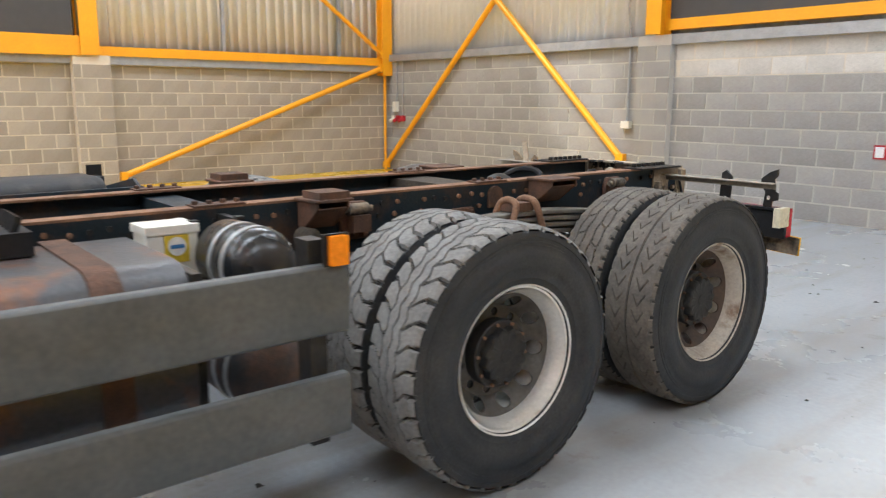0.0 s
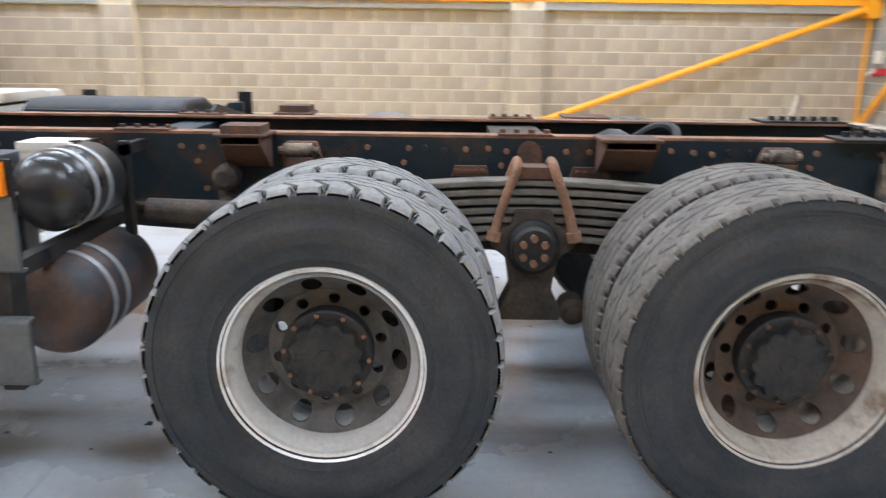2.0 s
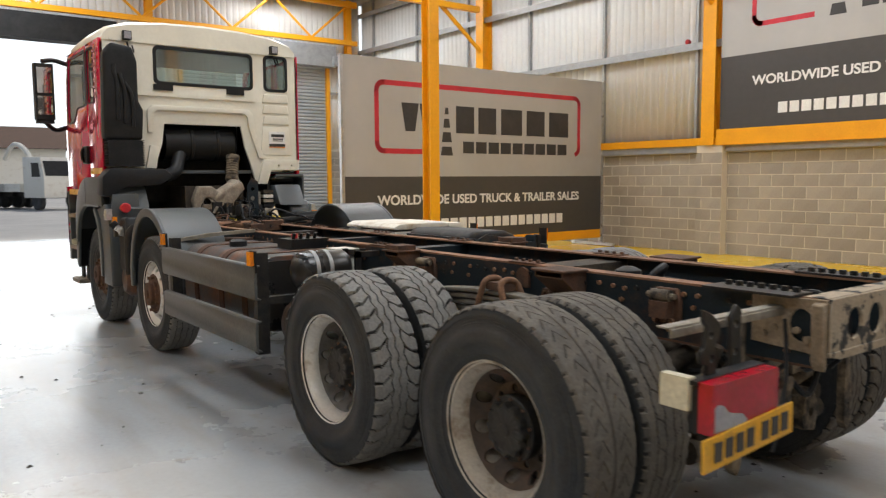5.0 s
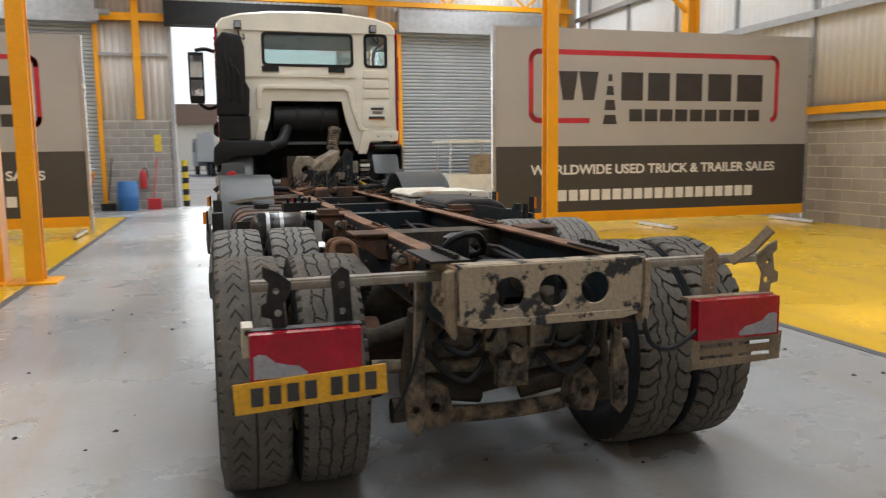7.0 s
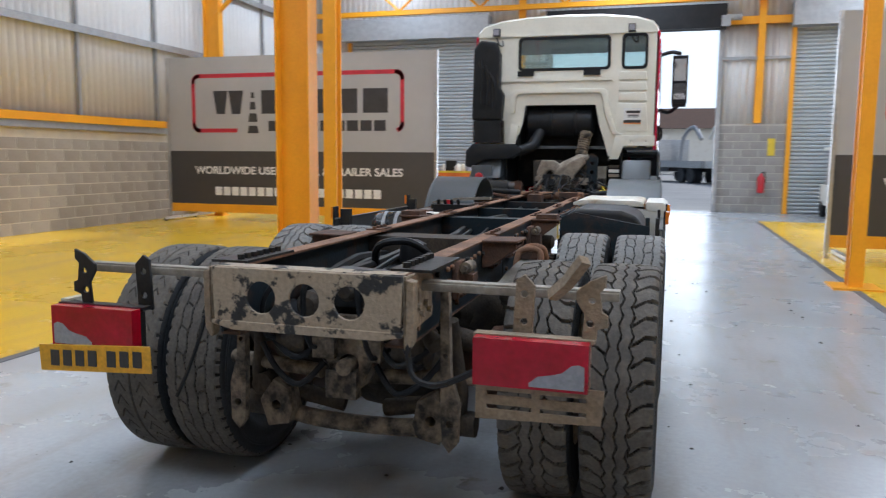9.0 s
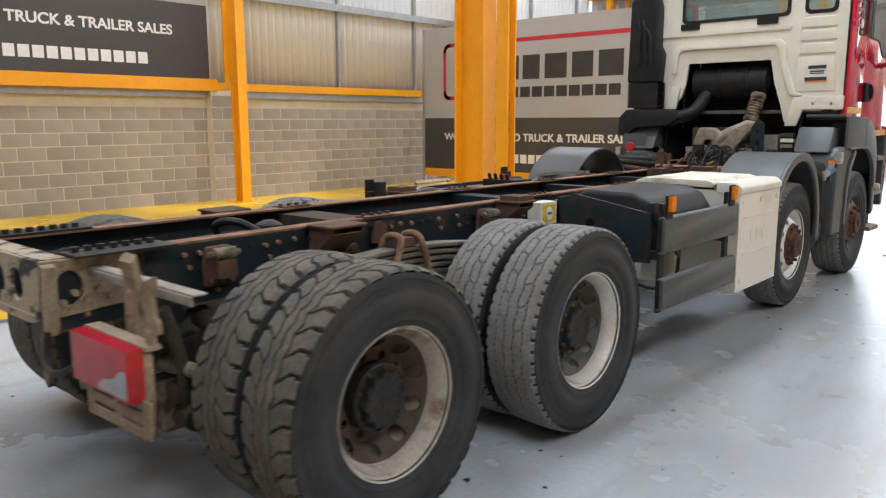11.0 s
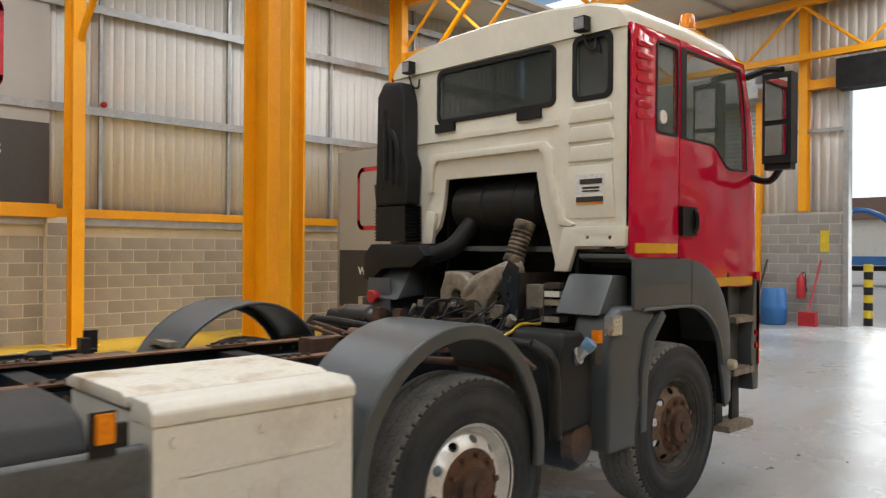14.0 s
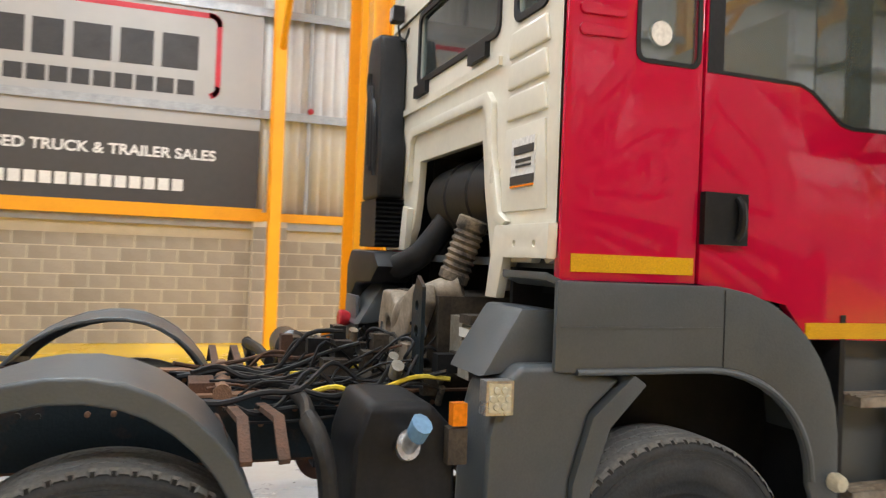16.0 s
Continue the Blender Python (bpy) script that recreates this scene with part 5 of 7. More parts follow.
tube(bm, [(-0.47, -0.9, 0.98), (-0.5, -0.93, 0.8), (-0.56, -0.95, 0.62), (-0.62, -0.95, 0.5)], 0.008, 6)
part("lamp_cable", bm, BLACK, truck)

# hoses and wiring between the rails
random.seed(4)
for k in range(12):
    x, z = random.uniform(-0.28, 0.28), random.uniform(0.86, 0.96)
    bm = B()
    pts = [(x + 0.05 * math.sin(1.7 * i + k), -0.6 + 0.75 * i, z + 0.035 * math.sin(2.3 * i + 2 * k)) for i in range(12)]
    tube(bm, pts, random.choice((0.012, 0.016, 0.022)), 6, 3)
    part("air_hose", bm, BLACK, truck)
bm = B()
tube(bm, [(-0.15, 0.1, 0.9), (-0.1, 0.0, 1.04), (0.05, 0.05, 1.06), (0.14, 0.2, 0.95), (0.05, 0.35, 0.9)], 0.02, 8)
lathe(bm, [(0.85, 0.05), (0.9, 0.075), (1.03, 0.07), (1.05, 0.03)], 14, "z", (0.0, 0.25, 0))
part("valve_block", bm, BLACK, truck)
for p0, p1, r in (((0, 0.2, 0.55), (0, 1.15, 0.58), 0.06), ((0, 1.6, 0.6), (0, 4.4, 0.78), 0.055), ((0, 4.4, 0.78), (0, 6.2, 0.86), 0.06)):
    bm = B()
    cyl(bm, p0, p1, r, 14)
    part("prop_shaft", bm, GRIME, truck)

# left side: fuel tank, guards, air tanks
bm = B()
plate(bm, ring(-0.98, 0.855, 0.14, 7, a0=90, a1=180) + ring(-0.98, 0.6, 0.14, 7, a0=180, a1=270) + [(-0.5, 0.46), (-0.46, 0.5), (-0.46, 0.965), (-0.5, 0.995)], "y", 2.61, 4.15)
tank = part("fuel_tank", bm, TANK_STEEL, truck, "rust-streaked steel fuel tank with straps", bev=0.03, seg=3)
for y in (2.85, 3.3, 3.85):
    bm = B()
    o = ring(-0.98, 0.855, 0.147, 7, a0=90, a1=180) + ring(-0.98, 0.6, 0.147, 7, a0=180, a1=270)
    i = ring(-0.98, 0.855, 0.139, 7, a0=90, a1=180) + ring(-0.98, 0.6, 0.139, 7, a0=180, a1=270)
    plate(bm, [(-0.46, 1.003)] + o + [(-0.46, 0.453), (-0.46, 0.461)] + i[::-1] + [(-0.46, 0.995)], "y", y - 0.045, y + 0.045)
    part("strap", bm, RUST, tank, "rusty tank strap")
bm = B()
lathe(bm, [(0.985, 0.07), (1.035, 0.07), (1.05, 0.05)], 18, "z", (-0.85, 3.62, 0))
part("filler_cap", bm, BLACK, tank)
bm = B()
box(bm, -1.1, -0.62, 2.575, 2.605, 0.48, 0.965)
part("tank_end", bm, BLACK_GLOSS, tank, bev=0.02)


def air_tank(x0, x1, y, z, r, material, label):
    """A domed air tank lying across the truck, with a pair of straps round its inner half."""
    bm = B()
    d = r * 0.55
    prof = [(x0, 0.01), (x0 + 0.12 * d, r * 0.5), (x0 + 0.5 * d, r * 0.85), (x0 + d, r), (x1 - d, r), (x1 - 0.5 * d, r * 0.85), (x1 - 0.12 * d, r * 0.5), (x1, 0.01)]
    lathe(bm, prof, 32, "x", (0, y, z))
    t = part("air_tank", bm, material, truck, label)
    for x in (x0 + d + 0.06, x0 + d + 0.16):
        bm = B()
        lathe(bm, [(x - 0.014, r), (x - 0.014, r + 0.005), (x + 0.014, r + 0.005), (x + 0.014, r)], 32, "x", (0, y, z), caps=False)
        part("strap", bm, STEEL_GREY, t, "thin steel strap")
    return t


t = air_tank(-1.01, -0.58, 2.29, 0.92, 0.128, BLACK_GLOSS, "black air tank with silver straps")
bm = B()
box(bm, -0.968, -0.955, 2.2, 2.26, 0.955, 0.995)
part("paper_label", bm, INK_WHITE, t)
air_tank(-1.08, -0.46, 2.28, 0.56, 0.165, TANK_BROWN, "rusty lower air tank")
for y in (2.2, 2.38):
    bm = B()
    box(bm, -0.58, -0.54, y - 0.015, y + 0.015, 0.6, 1.04)
    box(bm, -0.58, -0.39, y - 0.015, y + 0.015, 0.99, 1.03)
    part("tank_bracket", bm, HUB, truck, "dark steel bracket behind the air tank", bev=0.003, seg=1)
bm = B()
cyl(bm, (-0.62, 2.1, 0.8), (-0.62, 1.72, 0.79), 0.045, 16)
lathe(bm, [(-0.68, 0.03), (-0.675, 0.05), (-0.565, 0.05), (-0.56, 0.03)], 18, "x", (0, 1.69, 0.79))
part("rod_end", bm, GRIME, truck, "grimy tubular rod end")
bx = B()
box(bx, -0.6, -0.45, 2.385, 2.57, 0.8, 1.01)
wb = part("fluid_box", bx, BOX_WHITE, truck, "white plastic fluid box with a yellow warning label", bev=0.012)
bx = B()
box(bx, -0.607, -0.443, 2.378, 2.577, 1.005, 1.035)
part("lid", bx, BOX_WHITE, wb, bev=0.01)
bm = B()
box(bm, -0.605, -0.6, 2.42, 2.51, 0.9, 1.0)
part("warning_label", bm, LABEL_YELLOW, wb)
bm = B()
lathe(bm, [(-0.609, 0.034), (-0.605, 0.034)], 20, "x", (0, 2.465, 0.96))
part("label_mark", bm, INK_WHITE, wb)
bm = B()
box(bm, -0.613, -0.609, 2.44, 2.49, 0.953, 0.967)
part("label_bar", bm, BLUE, wb)
bm = B()
box(bm, -0.7, -0.38, 2.95, 3.2, 1.0, 1.075)
for k in range(4):
    cyl(bm, (-0.66 + 0.06 * k, 3.0, 1.07), (-0.66 + 0.06 * k, 2.98, 1.12), 0.014, 8)
part("valve_box", bm, BLACK, truck, "black valve block on the rail", bev=0.008)
bm = B()
cyl(bm, (-0.6, 3.1, 1.07), (-0.6, 3.1, 1.11), 0.025, 10)
part("red_button", bm, RED, truck, "small red button")


def guard(s, y0, y1, z0, z1):
    bm = B()
    x = s * (1.255 if s > 0 else 1.31)
    n = 8
    c = [(x, z0), (x + s * 0.012, z0 + 0.01), (x + s * 0.016, (z0 + z1) / 2), (x + s * 0.012, z1 - 0.01), (x, z1), (x - s * 0.03, z1), (x - s * 0.03, z1 - 0.008), (x - s * 0.006, z1 - 0.012), (x - s * 0.006, z0 + 0.012), (x - s * 0.03, z0 + 0.008), (x - s * 0.03, z0)]
    plate(bm, c, "y", y0, y1)
    g = part("side_guard", bm, GREY_PANEL, truck, "scuffed grey side guard rail", bev=0.002, seg=1)
    return g


guard(-1, 2.19, 4.09, 0.765, 0.987), guard(-1, 2.19, 4.07, 0.43, 0.63)
guard(1, 2.32, 3.58, 0.765, 0.985), guard(1, 2.32, 3.58, 0.42, 0.615)
for s, ys in ((-1, (2.28, 4.0)), (1, (2.4, 3.5))):
    for y in ys:
        bm = B()
        box(bm, min(s * (1.225 if s > 0 else 1.28), s * 1.2), max(s * (1.225 if s > 0 else 1.28), s * 1.2), y - 0.03, y + 0.03, 0.4, 1.06)
        box(bm, min(s * 0.4, s * 1.22), max(s * 0.4, s * 1.22), y - 0.025, y + 0.025, 0.72, 0.77)
        part("guard_bracket", bm, HUB, truck, bev=0.004)
for x, y, z in ((-1.33, 2.23, 1.03), (-1.32, 4.06, 1.05), (1.28, 2.38, 1.065), (1.29, 3.42, 1.065)):
    bm = B()
    box(bm, x - 0.012, x + 0.012, y - 0.03, y + 0.03, z - 0.045, z + 0.045)
    ob = part("side_marker", bm, AMBER, truck, "orange side marker lamp", bev=0.008)
    bm = B()
    box(bm, x - 0.025 if x > 0 else x + 0.012, x - 0.012 if x > 0 else x + 0.025, y - 0.045, y + 0.045, z - 0.09, z + 0.05)
    part("marker_base", bm, BLACK, ob, bev=0.004)

# right side: battery carrier, white locker
bm = B()
plate(bm, [(2.35, 1.06), (3.4, 1.06), (3.4, 0.62), (2.62, 0.62), (2.35, 0.86)], "x", 0.5, 0.52, [ring(2.5, 0.92, 0.05, 12)])
plate(bm, [(2.36, 1.06), (2.45, 1.06), (2.85, 0.76), (2.85, 0.68), (2.36, 0.98)], "x", 1.13, 1.16)
plate(bm, [(0.5, 1.04), (0.62, 1.09), (1.16, 1.0), (1.16, 0.7), (0.5, 0.66)], "y", 2.35, 2.37, [ring(0.75, 0.9, 0.04, 12)])
part("battery_carrier", bm, FRAME, truck, "dark steel battery carrier with rust patches", bev=0.004)
bm = B()
plate(bm, [(0.54, 0.72), (1.12, 0.72), (1.13, 0.96), (1.06, 1.06), (0.95, 1.1), (0.62, 1.105), (0.55, 1.07)], "y", 2.52, 3.44)
part("battery_box", bm, COVER, truck, "dusty black plastic battery cover", bev=0.035, seg=3)
bm = B()
box(bm, 0.8, 0.95, 3.05, 3.2, 0.5, 0.72)
lathe(bm, [(0.45, 0.05), (0.66, 0.06), (0.7, 0.03)], 14, "z", (1.02, 3.0, 0))
part("filter_bowl", bm, BOX_WHITE, truck, "pale filter bowl")
bm = B()
tube(bm, [(1.0, 2.36, 0.78), (1.04, 2.36, 0.6), (1.12, 2.5, 0.52), (1.18, 2.7, 0.55), (1.2, 2.72, 0.7)], 0.012, 6)
part("loose_cable", bm, BLACK, truck)
bm = B()
cyl(bm, (0.62, 1.9, 0.72), (0.66, 2.6, 0.74), 0.07, 14)
part("exhaust_pipe", bm, RUST_LIGHT, truck, "rusty exhaust pipe")
bm = B()
box(bm, 0.5, 1.27, 3.6, 4.5, 0.34, 1.06)
lk = part("locker", bm, BOX_WHITE, truck, "dirty white locker beside the chassis", bev=0.03, seg=3)
bm = B()
plate(bm, [(0.48, 1.075), (1.08, 1.075), (1.08, 1.115), (1.03, 1.128), (0.55, 1.128), (0.48, 1.1)], "y", 3.58, 4.52)
part("lid", bm, STAINED, lk, "white lid with brown stains", bev=0.012)
bm = B()
plate(bm, [(1.1, 1.04), (1.283, 1.04), (1.283, 1.085), (1.24, 1.118), (1.1, 1.118)], "y", 3.59, 4.51)
part("lid_edge", bm, BOX_WHITE, lk, "white folded outer edge of the lid", bev=0.012)
bm = B()
box(bm, 1.081, 1.099, 3.6, 4.5, 1.05, 1.098)
part("rust_seam", bm, RUST_LIGHT, lk, "rust-brown seam across the lid")
for y, z in ((3.68, 0.98), (4.42, 0.98), (3.68, 0.42), (4.42, 0.42), (4.05, 0.98)):
    bm = B()
    lathe(bm, [(1.268, 0.022), (1.276, 0.018), (1.278, 0.004)], 12, "x", (0, y, z))
    part("fastener", bm, BOX_WHITE, lk)
for z in (0.86, 0.6):
    bm = B()
    box(bm, 1.269, 1.276, 3.7, 4.4, z, z + 0.012)
    part("pressed_line", bm, BOX_WHITE, lk, bev=0.003)
for k in range(3):
    bm = B()
    box(bm, 1.269, 1.273, 3.86 + 0.13 * k, 3.95 + 0.13 * k, 0.69, 0.77)
    part("pressed_mark", bm, BOX_WHITE, lk, bev=0.002)
bm = B()
box(bm, 0.42, 0.52, 2.11, 2.31, 0.895, 1.035)
wb = part("label_box", bm, BOX_WHITE, truck, "small cream box with a yellow warning label", bev=0.012)
bm = B()
box(bm, 0.52, 0.524, 2.135, 2.285, 0.91, 1.02)
part("warning_label", bm, LABEL_YELLOW, wb)
bm = B()
lathe(bm, [(0.525, 0.042), (0.528, 0.042)], 18, "x", (0, 2.21, 0.965))
part("label_mark", bm, INK_WHITE, wb)
bm = B()
box(bm, 0.529, 0.532, 2.185, 2.235, 0.957, 0.973)
part("label_bar", bm, BLUE, wb)

# valve block and hoses between the rails behind the rear beam
bm = B()
plate(bm, [(-0.24, 0.7), (0.22, 0.7), (0.24, 0.9), (0.12, 0.99), (-0.1, 1.0), (-0.22, 0.92)], "y", -0.62, -0.42)
vb = part("valve_block", bm, BLACK, truck, "black brake valve block between the rails", bev=0.02)
for x, z, r in ((-0.15, 0.86, 0.06), (0.02, 0.93, 0.045), (0.15, 0.84, 0.055)):
    bm = B()
    lathe(bm, [(-0.71, 0.01), (-0.71, r * 0.6), (-0.68, r), (-0.62, r)], 18, "y", (x, 0, z))
    part("valve_cap", bm, GRIME, vb)
for k, (x, z) in enumerate(((-0.2, 0.95), (-0.08, 0.98), (0.08, 0.98), (0.19, 0.92))):
    bm = B()
    tube(bm, [(x, -0.6, z), (x * 1.2, -0.74, z + 0.03), (x * 1.5, -0.8, z - 0.06), (x * 1.7, -0.7, 0.72 - 0.03 * k), (x * 1.75, -0.4, 0.66)], 0.012, 7)
    part("air_hose", bm, BLACK, vb)

# mudguards over the second axle
for s in (-1, 1):
    cy, cz, r = 4.9, 0.6, 0.675
    bm = B()
    a = ring(cy, cz, r, 22, a0=-8, a1=188)
    b = ring(cy, cz, r - 0.02, 22, a0=188, a1=-8)
    plate(bm, a + b, "x", s * 0.68, s * 1.2)
    mg = part("mudguard", bm, FENDER, truck, "grey plastic mudguard over the second axle", bev=0.004, seg=1)
    bm = B()
    a = ring(cy, cz, r + 0.005, 22, a0=-8, a1=188)
    b = ring(cy, cz, r - 0.072, 22, a0=188, a1=-8)
    plate(bm, a + b, "x", s * 1.18, s * 1.215)
    part("lip", bm, FENDER, mg, bev=0.014, seg=3)
    for y in (4.4, 5.42):
        bm = B()
        tube(bm, [(s * 0.4, y, 0.98), (s * 0.8, y, 1.0), (s * 1.1, y, cz + 0.36)], 0.022, 8)
        part("stay", bm, RUST, mg)
    bm = B()
    for dy in (0.0, 0.035):
        tube(bm, [(s * 0.46, 4.2 + dy, 1.075), (s * 0.85, 4.3 + dy, 1.05), (s * 1.19, 4.4 + dy, 0.995)], 0.02, 4, 0)
    part("stay_strip", bm, WEATHERED, mg, "pale bare steel stay")
# ---- the cab ----
CY = 6.735
rear = B()
outer = [(-1.2, 1.72), (-1.21, 3.15), (-1.16, 3.28), (1.16, 3.28), (1.21, 3.15), (1.2, 1.7), (1.1, 1.68), (1.03, 1.76), (0.97, 1.68), (0.76, 1.68), (0.7, 1.55), (0.6, 1.56), (0.55, 1.75), (0.47, 2.0), (0.42, 2.26), (-0.52, 2.26), (-0.55, 2.02), (-0.6, 1.86), (-0.66, 1.8), (-0.74, 1.72)]


def rounded(x0, x1, z0, z1, r, n=5):
    return ring(x1 - r, z0 + r, r, n, a0=-90, a1=0) + ring(x1 - r, z1 - r, r, n, a0=0, a1=90) + ring(x0 + r, z1 - r, r, n, a0=90, a1=180) + ring(x0 + r, z0 + r, r, n, a0=180, a1=270)


W1, W2 = (-0.6, 0.572, 2.755, 3.165), (0.765, 1.045, 2.755, 3.175)
plate(rear, outer, "y", CY, CY + 0.05, [rounded(*W1, 0.05), rounded(*W2, 0.05)])
cab = part("cab_rear_wall", rear, CAB_WHITE, truck, "cream pressed-steel rear wall of the cab", bev=0.008)
for nm, (x0, x1, z0, z1) in (("rear_window", W1), ("rear_quarter_window", W2)):
    bm = B()
    plate(bm, rounded(x0 - 0.025, x1 + 0.025, z0 - 0.025, z1 + 0.025, 0.06), "y", CY - 0.012, CY + 0.004, [rounded(x0 + 0.012, x1 - 0.012, z0 + 0.012, z1 - 0.012, 0.045)])
    part("window_seal", bm, BLACK, cab, bev=0.003, seg=1)
    bm = B()
    plate(bm, rounded(x0, x1, z0, z1, 0.05), "y", CY + 0.015, CY + 0.021)
    ob = part(nm, bm, DARK_GLASS, cab, "dark tinted pane")
    ob.visible_shadow = False
# pressed ribs and swage lines
for z in (2.645, 2.505, 2.365):
    bm = B()
    plate(bm, [(0.71, z - 0.062), (1.08, z - 0.062), (1.055, z + 0.05), (0.735, z + 0.05)], "y", CY - 0.016, CY + 0.005)
    part("pressed_rib", bm, CAB_WHITE, cab, bev=0.014, seg=3)
bm = B()
plate(bm, [(0.68, 1.9), (1.1, 1.9), (1.07, 2.27), (0.71, 2.27)], "y", CY - 0.014, CY + 0.005)
part("pressed_panel", bm, CAB_WHITE, cab, bev=0.01)
bm = B()
box(bm, -0.95, 0.62, CY - 0.02, CY, 2.585, 2.625)
plate(bm, [(-0.66, 2.48), (0.52, 2.48), (0.58, 2.42), (0.6, 2.2), (0.7, 1.9), (0.78, 1.86), (0.74, 1.84), (0.64, 1.86), (0.53, 2.2), (0.5, 2.38), (0.46, 2.42), (-0.6, 2.42), (-0.64, 2.38), (-0.66, 2.15), (-0.72, 2.15), (-0.72, 2.42)], "y", CY - 0.035, CY + 0.003)
box(bm, -1.1, 1.12, CY - 0.018, CY, 3.2, 3.23)
part("swage", bm, CAB_WHITE, cab, bev=0.012)
bm = B()
plate(bm, [(0.62, 1.52), (0.74, 1.52), (0.8, 1.7), (1.19, 1.7), (1.2, 1.84), (0.7, 1.84)], "y", CY - 0.05, CY - 0.003, [ring(0.9, 1.76, 0.014, 8), ring(1.08, 1.76, 0.014, 8)])
part("lower_flange", bm, CAB_WHITE, cab, bev=0.008)
bm = B()
plate(bm, [(-0.76, 1.72), (-0.64, 1.72), (-0.6, 1.98), (-0.7, 2.0)], "y", CY - 0.05, CY - 0.003)
part("lower_flange", bm, CAB_WHITE, cab, bev=0.008)
for x in (-0.52, 0.36):
    bm = B()
    box(bm, x - 0.11, x + 0.11, CY - 0.03, CY, 2.66, 2.73)
    part("air_vent", bm, BLACK, cab, bev=0.012)
for x in (-0.92, 0.86):
    bm = B()
    box(bm, x - 0.045, x + 0.045, CY - 0.11, CY - 0.03, 3.21, 3.31)
    wl = part("work_lamp", bm, BLACK, truck, "black rear work lamp", bev=0.015)
    bm = B()
    box(bm, x - 0.037, x + 0.037, CY - 0.117, CY - 0.11, 3.22, 3.3)
    part("lens", bm, LENS_GREY, wl)
    bm = B()
    tube(bm, [(x, CY - 0.06, 3.19), (x + 0.03, CY - 0.05, 3.1), (x + 0.08, CY - 0.03, 3.08), (x + 0.07, CY, 3.16)], 0.009, 6)
    part("cable", bm, BLACK, wl)
bm = B()
box(bm, 0.79, 1.01, CY - 0.02, CY - 0.013, 2.0, 2.21)
stk = part("sticker", bm, INK_WHITE, truck, "white sticker with dark bars")
for q in ((0.82, 1.0, 2.14, 2.175), (0.84, 0.98, 2.105, 2.12), (0.84, 0.98, 2.085, 2.095), (0.79, 1.01, 2.012, 2.05)):
    bm = B()
    box(bm, q[0], q[1], CY - 0.024, CY - 0.021, q[2], q[3])
    part("sticker_bar", bm, INK_DARK, stk)
bm = B()
box(bm, 0.79, 1.01, CY - 0.024, CY - 0.021, 2.0, 2.01)
part("sticker_stripe", bm, AMBER, stk)
# roof
prof = [(-1.2, 3.2), (-1.19, 3.28), (-1.12, 3.36), (-0.9, 3.43), (-0.5, 3.475), (0, 3.49), (0.5, 3.475), (0.9, 3.43), (1.12, 3.36), (1.19, 3.28), (1.2, 3.2)]
bm = B()
ys = [(CY - 0.01, 0.985, -0.06), (CY + 0.06, 1.0, 0.0), (7.6, 1.0, 0.04), (8.3, 0.99, 0.02), (8.55, 0.95, -0.1), (8.62, 0.93, -0.2)]
rows = [[bm.verts.new((x * k, y, 3.2 + (z - 3.2) * (1 + dz) + (dz * 0.3 if z > 3.25 else 0))) for x, z in prof] for y, k, dz in ys]
for u, w in zip(rows, rows[1:]):
    for i in range(len(prof) - 1):
        bm.faces.new((u[i], u[i + 1], w[i + 1], w[i]))
bm.faces.new(rows[0]), bm.faces.new(rows[-1][::-1])
for u, w in zip(rows, rows[1:]):
    bm.faces.new((u[0], w[0], w[-1], u[-1]))
part("cab_roof", bm, CAB_WHITE, truck, "cream arched cab roof")
bm = B()
lathe(bm, [(3.44, 0.06), (3.5, 0.06), (3.56, 0.045), (3.58, 0.01)], 16, "z", (1.0, 7.9, 0))
part("beacon", bm, AMBER, truck, "orange roof beacon")
